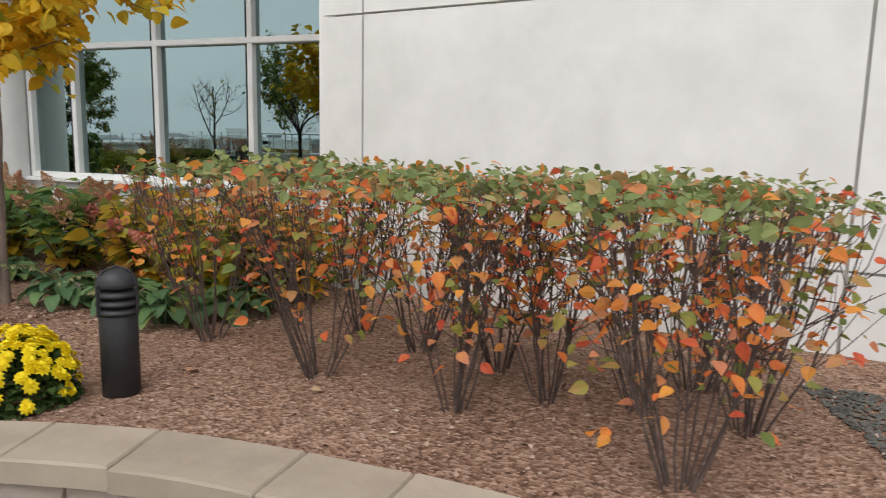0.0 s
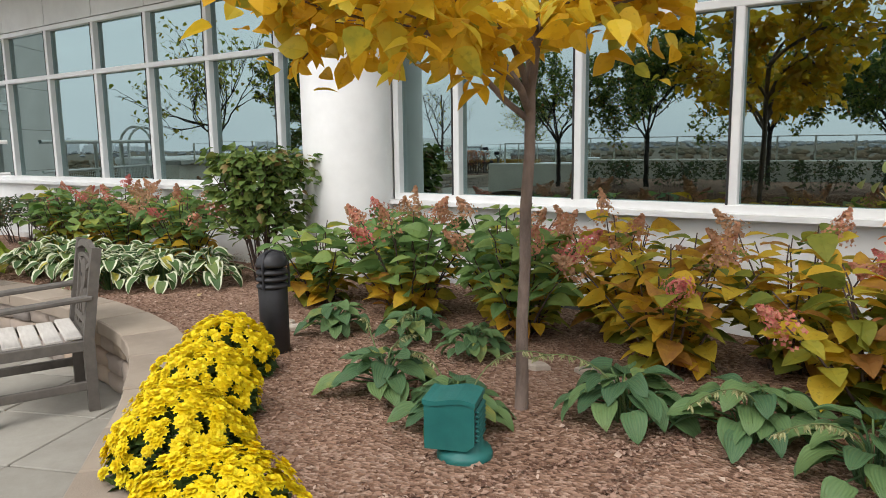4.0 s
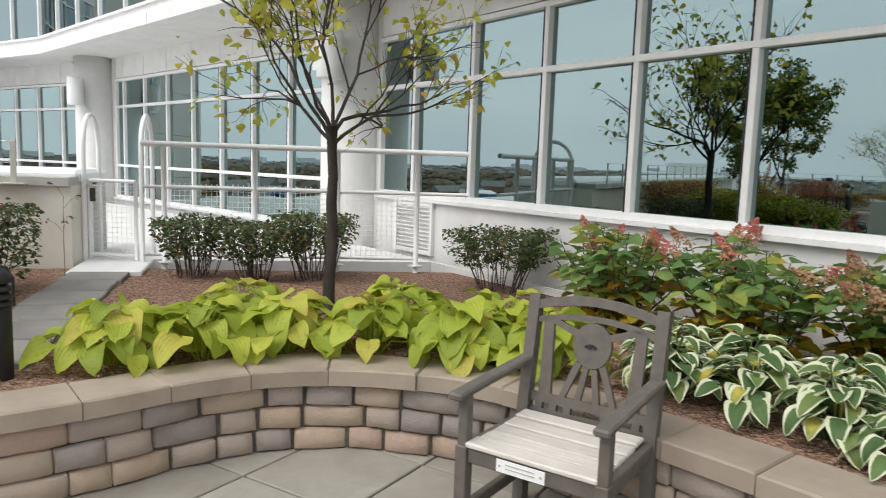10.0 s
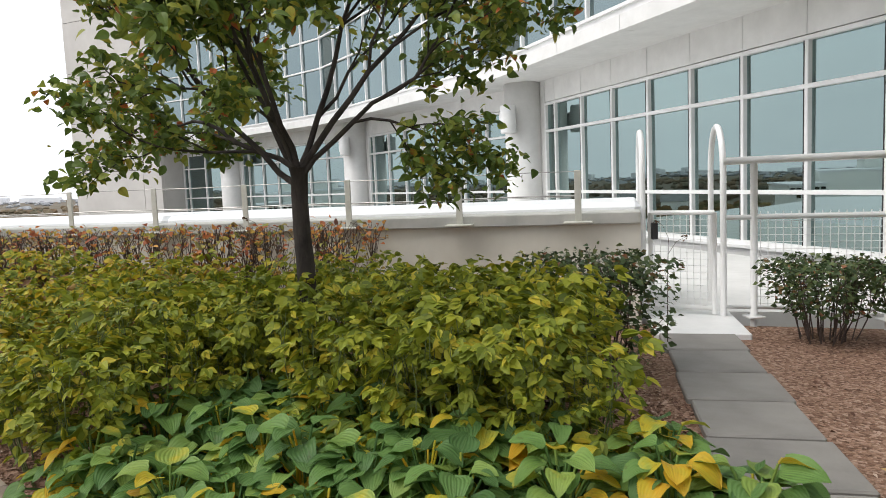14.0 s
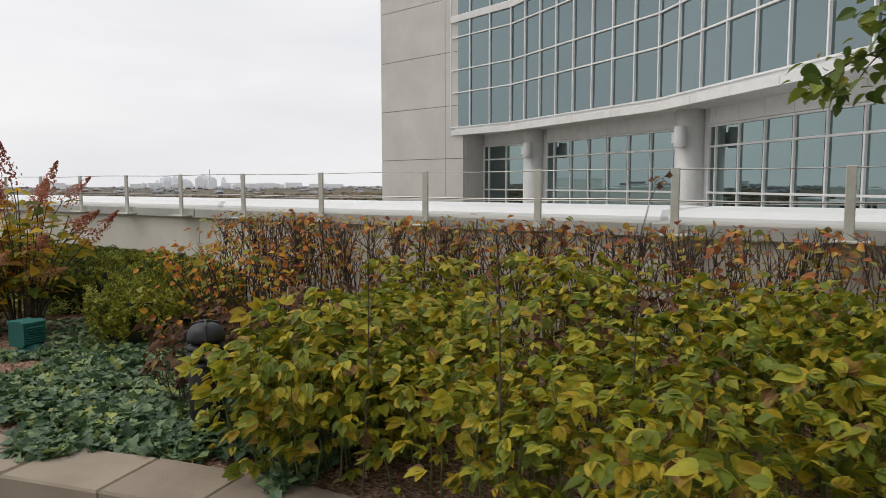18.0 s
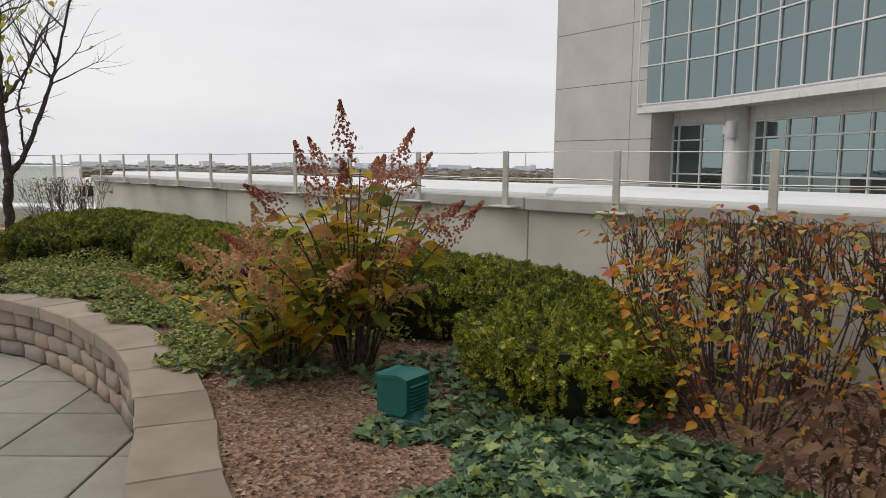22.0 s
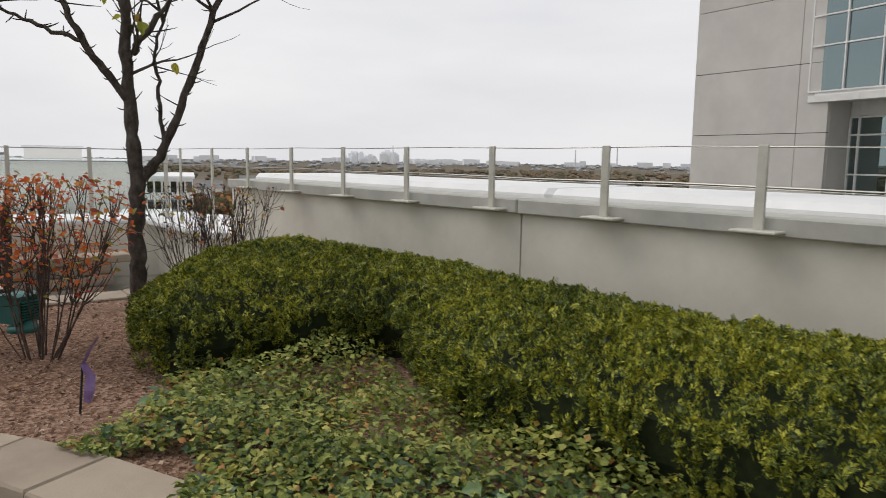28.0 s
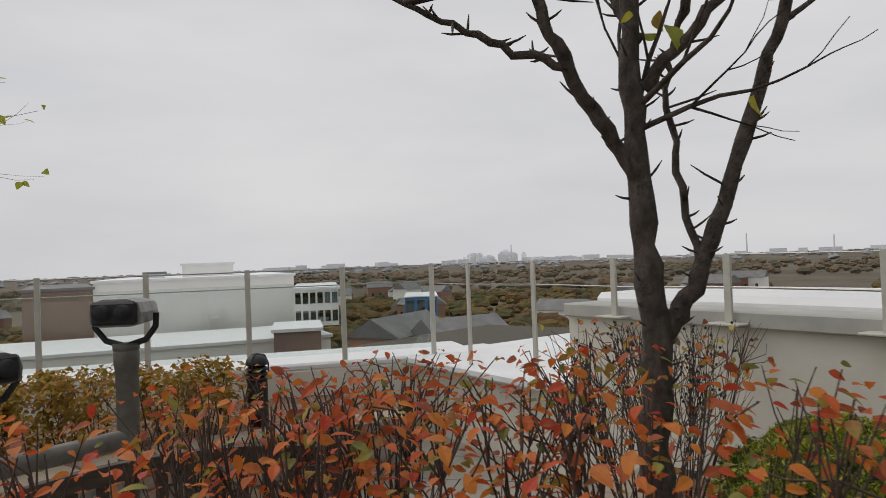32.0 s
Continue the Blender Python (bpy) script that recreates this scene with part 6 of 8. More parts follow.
make_tree("tree", "young tree with sparse lime-yellow leaves and upright limbs", at_soil(-11.81, 3.51), (DARK_BARK, LIME_TREE_LEAF), 23, trunk_h=1.32, trunk_r=0.04, crown=1.5, limbs=8, depth=3, leaf=0.07, leaf_count=800, spread=0.95, up=0.05, first=0.9, limb_r=0.62)
make_tree("tree", "spreading crab tree with green leaves and a dark trunk", at_soil(-13.0, -0.28), (DARK_BARK, GREEN_TREE_LEAF), 37, trunk_h=1.22, trunk_r=0.048, crown=1.6, limbs=8, depth=3, leaf=0.052, leaf_count=16500, spread=1.3, up=0.0, first=0.9, leaf_wide=0.33, limb_r=0.6)
for k, (x, y, h, r, c) in enumerate([(-13.68, 2.95, 0.52, 0.36, 900), (-13.35, 3.4, 0.48, 0.34, 760), (-13.3, 3.95, 0.56, 0.38, 1000), (-12.2, 5.28, 0.5, 0.45, 1100)]):
    make_shrub("shrub", "clipped dark evergreen shrub with bare twiggy stems below", at_soil(x, y, 70 * k), (TWIG, DARK_BUSH), 540 + k, h=h, rx=r, ry=r, stems=26, twigs=4, leaf=0.036, count=int(c * 2.6), low=0.4, top=1.0, wide=0.4, stem_r=0.006, shape="small", stem_spread=0.5)
make_shrub("shrub", "dense dark green clipped shrub beside the slab walk", at_soil(-13.3, 1.3), (TWIG, DARK_BUSH), 549, h=0.66, rx=0.45, ry=0.42, stems=26, twigs=4, leaf=0.038, count=3000, low=0.15, top=1.0, wide=0.4, stem_r=0.006, shape="small", stem_spread=0.5)

# ---------------------------------------------------------------- second stretch: along the bed
k = 0
for s in np.arange(18.0, 20.9, 0.3):
    for off in (0.5, 0.82, 1.12):
        x, y, _ = on_line(s + rs.uniform(-0.08, 0.08), off + rs.uniform(-0.06, 0.06))
        if y > 1.12 + 0.0 * x:
            continue
        k += 1
        make_hosta("hosta", "dense green hosta turning yellow at the bed's edge", at_soil(x, y, 37 * k), (GREEN_STALK, HOSTA_MIXED), 600 + k, r=0.34, h=0.28 + 0.06 * (off > 0.6), count=58, leaf=0.112, wide=0.42, up=0.3, hang=(0.35, 0.9))
k = 0
for s in np.arange(18.3, 23.5, 0.36):
    for off in (0.55, 0.95, 1.35, 1.75, 2.15):
        if s < 20.6 and off < 1.2:
            continue
        x, y, _ = on_line(s + rs.uniform(-0.12, 0.12), off + rs.uniform(-0.1, 0.1))
        if y > 1.0 or (np.array((x, y)) - P_START) @ P_OUT > -0.75:
            continue
        k += 1
        yel = s > 21.7
        make_shrub("anemone", "leafy anemone clump turning yellow" if yel else "tall leafy green anemone clump with toothed leaves", at_soil(x, y, 61 * k), (GREEN_STALK, ANEMONE_YELLOW if yel else ANEMONE), 700 + k, h=0.54 + 0.14 * rs.random() - 0.12 * (off < 0.7), rx=0.32, ry=0.32, stems=12, twigs=2, leaf=0.053, count=255, low=0.2, top=1.1, wide=0.32, shape="ovate", trio=True, stem_r=0.004, category="perennial", stem_spread=0.6)
for k, (x, y, h) in enumerate([(-13.76, -3.2, 0.46), (-13.86, -3.38, 0.42), (-14.12, -3.32, 0.52), (-14.4, -3.1, 0.55), (-13.98, -3.05, 0.55)]):
    make_shrub("anemone", "leafy anemone clump turning yellow", at_soil(x, y, 53 * k), (GREEN_STALK, ANEMONE_YELLOW), 770 + k, h=h, rx=0.33, ry=0.33, stems=12, twigs=2, leaf=0.062, count=230, low=0.12, top=1.1, wide=0.32, shape="ovate", trio=True, stem_r=0.004, category="perennial", stem_spread=0.6)
for k in range(13):
    x, y = parapet_at(1.7 + k * 0.43, -0.42 + rs.uniform(-0.06, 0.06))
    make_shrub("shrub", "clipped hedge shrub bare below with rust-orange leaves on top", at_soil(x, y, 90 * k), (TWIG, RUST_LEAF), 800 + k, h=0.84, rx=0.36, ry=0.32, stems=18, twigs=8, leaf=0.045, count=230, low=0.5, top=1.0, wide=0.36, stem_r=0.006, boxy=0.9, stem_spread=0.3, group="parapet hedge", split=True)
make_shrub("shrub", "low shrub with orange and yellow autumn leaves over the ivy", at_soil(-15.5, -4.5), (TWIG, LOOSE_LEAF), 830, h=0.66, rx=0.68, ry=0.55, stems=26, twigs=10, leaf=0.042, count=820, low=0.15, top=1.0, wide=0.34, stem_r=0.005, stem_spread=0.25, split=True)


WITHERED = leafy("withered_leaf", [(0.0, (0.07, 0.035, 0.022)), (0.5, (0.14, 0.07, 0.04)), (0.85, (0.2, 0.11, 0.06)), (1.0, (0.3, 0.2, 0.06))], 0.8, 0.2)
for k, (x, y, h) in enumerate([(-14.85, -4.25, 0.42), (-15.05, -3.8, 0.5), (-14.5, -3.75, 0.45), (-14.3, -4.08, 0.42), (-14.3, -2.3, 0.6), (-14.75, -1.9, 0.55)]):
    make_shrub("anemone", "withered brown perennial clump beside the hedge", at_soil(x, y, 47 * k), (TWIG, WITHERED), 840 + k, h=h, rx=0.22, ry=0.22, stems=9, twigs=4, leaf=0.05, count=150, low=0.25, top=1.0, wide=0.36, shape="toothed", stem_r=0.0035, category="perennial", stem_spread=0.5, droop=0.8)


def make_seed_stalk(m, h, seed):
    r = np.random.default_rng(seed)
    t = thing("seed_stalk", "thin dry flower stalk with tufted seed heads", "flower stalk", m)
    g = Geo()
    ends = []
    c = [(0.03 * math.sin(2 * f) * h, 0.02 * f, h * f) for f in np.linspace(0, 1, 8)]
    g.tube(c, np.linspace(0.0035, 0.0016, 8), 5)
    for k in range(5):
        a = r.uniform(0, 6.28)
        b = np.array(c[4 + k % 4])
        e = b + np.array((math.cos(a) * 0.11, math.sin(a) * 0.11, r.uniform(0.03, 0.16)))
        g.tube([b, (b + e) / 2 + (0, 0, 0.025), e], [0.0018, 0.0014, 0.001], 4)
        ends.append(e)
    part("stalk", g, TWIG, t, "", True)
    for e in ends:
        g = Geo()
        leaf_cloud(g, r, e + r.normal(0, 0.007, (9, 3)), 0.022, 0.4, "small", None, 0.2, 0.2)
        tagged(part("seed_head", g, WITHERED, t), "", "", "", "stuff")
    return t


for k, (x, y, h) in enumerate([(-13.15, -2.05, 0.95), (-13.5, -2.9, 0.85), (-13.3, -2.4, 0.9), (-13.9, -0.6, 0.85), (-13.7, 1.9, 0.7)]):
    make_seed_stalk(at_soil(x, y, 80 * k), h, 870 + k)


def cover(name, label, category, s0, s1, o0, o1, count, size, wide, shape, material, seed, h=0.05, keep=None):
    """Ground cover between two offsets behind the wall."""
    r = np.random.default_rng(seed)
    P, D = [], []
    while len(P) < count:
        s, o = r.uniform(s0, s1), r.uniform(0, 1)
        edge = 0.12 * math.sin(s * 5.1) + 0.08 * math.sin(s * 11)
        off = (o0 + edge) + (o1 - o0) * o
        x, y, _ = on_line(s, off)
        if keep and not keep(x, y):
            continue
        lump = 0.5 + 0.5 * noise.noise(Vector((x * 3.1, y * 3.1, seed)))
        z = (WALL_H if off < CAP_W else soil_z(x, y)) + 0.012 + h * lump * r.uniform(0.35, 1.0) * min(1, max(0.15, (off - o0) / 0.3))
        P.append((x, y, z))
    P = np.array(P)
    D = r.normal(0, 1, (count, 3)) * (1, 1, 0.3)
    N = np.array((0, 0, 1.0)) + r.normal(0, 0.4, (count, 3))
    L = size * r.uniform(0.65, 1.25, count)
    g = Geo()
    g.leaves(P, D, N, L, L * wide, shape, 0.18, 0.25)
    return tagged(part(name, g, material), label, category, "", "stuff")


cover("ivy", "dark green ivy carpeting the bed and creeping onto the wall", "ivy", 23.3, 25.9, 0.29, 1.7, 8000, 0.058, 0.52, "ivy", IVY, 5, 0.08)
cover("ivy", "dark ivy between the yew and the low shrubs", "ivy", 25.4, 27.6, 1.0, 1.9, 2400, 0.055, 0.52, "ivy", IVY, 6, 0.07)
cover("ground_cover", "light green trailing ground cover spilling over the cap stones", "ground cover", 27.7, 32.0, 0.27, 1.5, 22000, 0.032, 0.34, "small", COVER_LEAF, 7, 0.26, keep=lambda x, y: y > -10.72 - 0.75 * max(0.0, -16.3 - x))
cover("ivy", "ivy leaves under the trailing ground cover", "ivy", 27.4, 31.6, 0.3, 1.0, 2600, 0.055, 0.5, "ivy", IVY, 8, 0.1, keep=lambda x, y: y > -10.7 - 0.75 * max(0.0, -16.3 - x))

make_hydrangea("hydrangea", "tall hydrangea with yellow leaves and maroon-pink cone flowers", at_soil(-15.55, -6.42), (TWIG, HYD_YELLOW, PANICLE_DARK), 901, h=1.05, r=0.52, stems=28, leaf=0.115, per=6, heads=22, head_len=0.28, low=0.36, lean=1.3, wide=0.32, fat=0.36)
make_hydrangea("hydrangea", "lower hydrangea shoots with yellowing leaves and faded flowers", at_soil(-15.28, -6.68), (TWIG, HYD_YELLOW, PANICLE_TAN), 902, h=0.62, r=0.56, stems=22, leaf=0.11, per=7, heads=19, head_len=0.25, low=0.3, lean=1.4, wide=0.32)


# ---------------------------------------------------------------- clipped yews
def inside(poly, x, y):
    """Which of many places lie within an outline."""
    hit = np.zeros(len(x), bool)
    for (x0, y0), (x1, y1) in zip(poly, poly[1:] + poly[:1]):
        if y0 != y1:
            hit ^= ((y0 > y) != (y1 > y)) & (x < (x1 - x0) * (y - y0) / (y1 - y0) + x0)
    return hit


def make_yew(name, label, poly, h, count, seed, tuft=0.032, dome=0.2, reach=0.3):
    """A clipped evergreen over an outline: a near-black body painted as the inner shade, and many short shoots on top
    and sides.
    """
    r = np.random.default_rng(seed)
    line, along_ = smooth_line(poly + [poly[0]], 0.05)
    line = line[:-1]
    pl = [tuple(q) for q in line]
    t = thing(name, label, "hedge", pose(0, 0, 0))
    c = line.mean(axis=0)
    g = Geo()

    def shrunk(k):
        n = unit(np.gradient(line, axis=0))
        nn = np.stack([n[:, 1], -n[:, 0]], 1)
        area = 0.5 * np.sum(line[:, 0] * np.roll(line[:, 1], -1) - np.roll(line[:, 0], -1) * line[:, 1])
        return line - nn * k * (1 if area > 0 else -1)

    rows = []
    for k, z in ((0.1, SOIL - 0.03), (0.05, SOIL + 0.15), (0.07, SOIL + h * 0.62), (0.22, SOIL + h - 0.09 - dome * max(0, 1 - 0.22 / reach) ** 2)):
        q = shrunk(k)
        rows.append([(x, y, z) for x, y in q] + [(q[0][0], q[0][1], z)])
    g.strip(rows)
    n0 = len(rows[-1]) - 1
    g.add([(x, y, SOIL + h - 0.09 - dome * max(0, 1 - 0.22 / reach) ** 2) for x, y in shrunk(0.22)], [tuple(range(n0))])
    part("inner_growth", g, YEW_SHADE, t)
    P, O = [], []
    lo, hi = line.min(axis=0), line.max(axis=0)
    xs, ys = r.uniform(lo[0], hi[0], count * 7), r.uniform(lo[1], hi[1], count * 7)
    ok = inside(pl[::4], xs, ys)
    rim = line[::3]
    for x, y in zip(xs[ok], ys[ok]):
        if len(P) >= count * 0.62:
            break
        e = math.sqrt(float(np.min((rim[:, 0] - x) ** 2 + (rim[:, 1] - y) ** 2)))
        drop = dome * max(0, 1 - e / reach) ** 2 - 0.03 * min(1, e / 0.5)
        clump = noise.noise(Vector((x * 13, y * 13, seed)))
        if clump < r.uniform(-0.7, -0.05):
            continue
        z = SOIL + h - drop + 0.02 * noise.noise(Vector((x * 2, y * 2, seed))) + r.uniform(-0.02, 0.006) + 0.05 * clump
        P.append((x, y, z))
        O.append(np.array((0, 0, 1.0)))
    sides = shrunk(0.0)
    tang = unit(np.gradient(line, axis=0))
    nn = line - shrunk(0.02)
    nn = unit(nn)
    for k in r.integers(0, len(line), int(count * 0.62)):
        z = SOIL + h * (0.04 + 0.7 * r.uniform(0, 1) ** 0.7)
        bulge = 0.03 * math.sin(math.pi * (z - SOIL) / h) + 0.025 * noise.noise(Vector((line[k][0] * 3, line[k][1] * 3, z * 4)))
        if noise.noise(Vector((line[k][0] * 11, line[k][1] * 11, z * 11))) < r.uniform(-0.2, 0.4):
            continue
        P.append((line[k][0] + nn[k][0] * (bulge - r.uniform(0, 0.05)), line[k][1] + nn[k][1] * (bulge - r.uniform(0, 0.05)), z))
        O.append(np.array((nn[k][0], nn[k][1], 0.25)))
    P, O = np.array(P), np.array(O)
    g = Geo()
    axis = unit(O * 0.75 + r.normal(0, 0.5, O.shape))
    across = unit(np.cross(axis, r.normal(0, 1, axis.shape)))
    face = np.cross(across, axis)
    size = r.uniform(0.75, 1.25, len(P))
    for kk in range(10):
        side = across * (1 if kk % 2 else -1)
        D = unit(axis * (0.8 + 0.1 * kk) + side + r.normal(0, 0.15, O.shape))
        L = tuft * 0.62 * size * r.uniform(0.8, 1.1, len(P)) * (1.08 - 0.04 * kk)
        g.leaves(P + axis * ((0.0038 * kk - 0.026) * size)[:, None], D, face + r.normal(0, 0.25, O.shape), L, L * 0.17, "needle")
    part("shoot_growth", g, YEW, t)
    return t


make_yew("yew_hedge", "long clipped yew hedge with a gently rounded green top",
         [(-16.0, -6.75), (-16.3, -7.7), (-16.6, -8.6), (-16.85, -9.5), (-17.2, -9.95), (-17.58, -10.4), (-17.2, -10.7), (-16.74, -10.97), (-16.74, -11.32), (-17.1, -11.75), (-17.7, -12.15), (-18.4, -12.35), (-18.92, -12.2), (-18.75, -11.3), (-18.25, -9.9), (-17.75, -8.6), (-17.33, -7.3), (-17.0, -6.1), (-16.72, -5.3), (-16.4, -5.6)], 0.44, 62000, 71)
make_yew("yew_bush", "rounded clipped yew bush beside the ivy", [(-15.2, -5.5), (-15.12, -5.15), (-15.35, -4.85), (-15.8, -4.8), (-16.15, -5.05), (-16.15, -5.5), (-15.85, -5.8), (-15.45, -5.75)], 0.5, 15000, 72, dome=0.3, reach=0.5)

# ---------------------------------------------------------------- last stretch
for k, (x, y, h, c, low) in enumerate([(-16.18, -12.62, 0.9, 420, 0.5), (-16.48, -12.5, 0.92, 420, 0.5), (-16.62, -11.96, 0.94, 620, 0.45)]):
    make_shrub("shrub", "vase-shaped shrub with dark stems and fiery orange-red leaves", at_soil(x, y, 77 * k), (TWIG, FIRE_LEAF), 950 + k, h=h, rx=0.42 + 0.06 * (k == 2), ry=0.42 + 0.06 * (k == 2), stems=19, twigs=11, leaf=0.033, count=int(c * 1.8), low=low, top=1.0, wide=0.29, stem_r=0.0055, stem_spread=0.17, group="fiery shrubs", split=True)
for k, (x, y) in enumerate([(-18.3, -12.7), (-18.65, -12.65)]):
    make_shrub("shrub", "nearly bare twiggy shrub with a few red leaves", at_soil(x, y, 50 * k), (TWIG, RUST_LEAF), 970 + k, h=0.85, rx=0.42, ry=0.4, stems=20, twigs=10, leaf=0.036, count=70, low=0.55, top=1.0, wide=0.36, stem_r=0.0045, stem_spread=0.2, split=True, berries=90)


def make_bare_tree(m):
    """A bare tree with an upright leader, one strong side limb from a low fork, and short spurs."""
    r = np.random.default_rng(45)
    t = thing("tree", "nearly bare dark tree with spurred limbs and few leaves", "tree", m)
    tips = []

    def limb(name, pts, r0, r1, twigs):
        g = Geo()
        q = np.array(pts, float)
        u = np.linspace(0, len(q) - 1, 5 * len(q))
        c = np.column_stack([np.interp(u, range(len(q)), q[:, k]) for k in range(3)])
        c[1:-1] = (c[:-2] + 2 * c[1:-1] + c[2:]) / 4
        c = c + r.normal(0, 0.006, c.shape)
        g.tube(c, np.linspace(r0, r1, len(c)) * (1 + r.normal(0, 0.07, len(c))), 11)
        for k in range(2, len(c) - 1):
            for _ in range(2):
                if r.random() < 0.5:
                    w = unit(r.normal(0, 1, 3) * (1, 1, 0.3) + (0, 0, 0.35))
                    ln = r.uniform(0.03, 0.07) if r.random() < 0.9 else r.uniform(0.1, 0.2)
                    s0 = c[k] + unit(w * (1, 1, 0)) * np.interp(k, [0, len(c)], [r0, r1]) * 0.7
                    g.tube([s0, s0 + w * ln * 0.6 + (0, 0, 0.004), s0 + w * ln + (0, 0, 0.012)], [0.0045, 0.004, 0.0015], 5, False)
        for k in range(twigs):
            q = c[r.integers(len(c) * 2 // 3, len(c))]
            grow(g, r, q, unit(r.normal(0, 1, 3) * (1, 1, 0.4) + (0, 0, 0.8)), r.uniform(0.3, 0.55), 0.011, 2, tips, 0.7, 0.06, (1, 2), 0.5, 6, 0.14, 4, 0.7)
        part(name, g, GREY_BARK, t, "", True)

    limb("trunk", [(0, 0, -0.08), (0.0, 0.0, 0.3), (-0.01, 0.01, 0.6), (0.01, 0, 0.93), (-0.02, 0.02, 1.3), (-0.03, 0.02, 1.7), (-0.02, 0.03, 2.2), (0.0, 0.02, 2.9)], 0.06, 0.024, 7)
    limb("limb", [(0.02, 0, 0.92), (0.12, 0.02, 1.02), (0.22, 0.03, 1.22), (0.36, 0.04, 1.6), (0.47, 0.02, 1.9), (0.58, -0.02, 2.25), (0.72, -0.05, 2.85)], 0.036, 0.013, 8)
    limb("limb", [(0.17, 0.03, 1.15), (0.15, 0.1, 1.45), (0.12, 0.12, 1.75), (0.2, 0.16, 2.0), (0.32, 0.2, 2.35)], 0.014, 0.006, 4)
    limb("limb", [(-0.02, 0.01, 1.4), (-0.12, -0.02, 1.55), (-0.27, -0.05, 1.77), (-0.36, -0.07, 1.98), (-0.48, -0.1, 2.25), (-0.6, -0.1, 2.65)], 0.028, 0.01, 6)
    limb("limb", [(-0.26, -0.05, 1.75), (-0.5, -0.07, 1.83), (-0.74, -0.08, 1.93), (-0.98, -0.06, 2.08)], 0.015, 0.005, 3)
    limb("limb", [(0.0, 0.02, 1.7), (0.13, -0.08, 1.86), (0.28, -0.16, 2.05), (0.42, -0.2, 2.4)], 0.022, 0.008, 5)
    limb("limb", [(0.0, 0.03, 1.85), (-0.06, 0.12, 2.05), (-0.12, 0.2, 2.3), (-0.15, 0.3, 2.7)], 0.02, 0.008, 5)
    P = np.array([q for q, _ in tips])
    P = P[r.integers(0, len(P), 60)] + r.normal(0, 0.02, (60, 3))
    for q in P:
        g = Geo()
        leaf_cloud(g, r, [q], 0.075, 0.36, "ovate", None, 0.4, -0.3)
        part("leaf", g, LIME_TREE_LEAF, t, "last yellow-green leaf")
    return t


GREY_BARK = surface("knotty_bark", [(0.15, (0.035, 0.027, 0.023)), (0.5, (0.085, 0.068, 0.058)), (0.85, (0.15, 0.125, 0.11))], 22, 60, 0.9, bump=1.0, dist=0.015, stains=0.25, stain_color=(0.03, 0.025, 0.02), stain_scale=9, stretch=(1, 1, 0.6))
make_bare_tree(at_soil(-17.47, -12.26, 135.0))


stake = thing("garden_stake", "thin metal garden stake with a purple ribbon, in the mulch", "garden stake", at_soil(-16.22, -11.0, 122))
g = Geo()
g.tube([(0, 0, -0.05), (0.02, 0.01, 0.22)], 0.005, 6)
part("stake", g, BLACK_METAL, stake)
RIBBON = surface("purple_ribbon", [(0.2, (0.2, 0.12, 0.34)), (0.8, (0.32, 0.22, 0.45))], 20, 80, 0.5, bump=0, stains=0)
g = Geo()
g.strip([[(0.018, -0.008, 0.22), (0.045, -0.006, 0.225)], [(0.035, 0.0, 0.17), (0.075, 0.002, 0.17)], [(0.03, -0.01, 0.11), (0.068, 0.0, 0.105)], [(0.02, 0.0, 0.06), (0.05, 0.002, 0.055)]])
g.strip([[(0.015, 0, 0.21), (0.024, 0.012, 0.21)], [(0.05, 0.0, 0.28), (0.06, 0.01, 0.28)], [(0.085, 0.005, 0.33), (0.09, 0.012, 0.33)]])
part("ribbon", g, RIBBON, stake, "purple and silver ribbon")

# bench behind the bed's southern wall
def make_bench(m):
    b = thing("bench", "dark brown slatted bench with pale seat slats, standing by the wall", "bench", m)
    W = 1.5
    for sx in (-1, 1):
        g = Geo()
        g.box((sx * (W / 2 - 0.03), 0.0, 0.41), (0.06, 0.055, 0.82), b=0.005)
        part("back_leg", g, DARK_WOOD, b)
        g = Geo()
        g.box((sx * (W / 2 - 0.03), -0.45, 0.31), (0.06, 0.055, 0.62), b=0.005)
        part("front_leg", g, DARK_WOOD, b)
        g = Geo()
        g.box((sx * (W / 2 - 0.03), -0.23, 0.63), (0.07, 0.52, 0.03), b=0.006)
        part("armrest", g, DARK_WOOD, b)
    top = [(x, 0.78 + 0.09 * (1 - (x / 0.72) ** 2)) for x in np.linspace(-0.72, 0.72, 15)]
    g = Geo()
    g.prism(top + [(x, z - 0.07) for x, z in reversed(top)], -0.02, 0.02, pose(0, 0, 0, 90, 0, 0))
    part("top_rail", g, DARK_WOOD, b)
    g = Geo()
    g.box((0, 0, 0.44), (W - 0.12, 0.035, 0.06), b=0.004)
    part("lower_rail", g, DARK_WOOD, b)
    for k in range(13):
        x = -0.63 + k * 0.105
        zt = 0.74 + 0.09 * (1 - (x / 0.72) ** 2)
        g = Geo()
        g.box((x, 0, (0.46 + zt) / 2), (0.045, 0.02, zt - 0.46), b=0.003)
        part("back_slat", g, DARK_WOOD, b)
    for k in range(5):
        g = Geo()
        g.box((0, -0.05 - k * 0.095, 0.43), (W - 0.04, 0.084, 0.022), b=0.005)
        part("seat_slat", g, SEAT, b, "pale seat slat")
    return b


make_bench(pose(-16.78, -14.0, 0, 0, 0, -19.0))

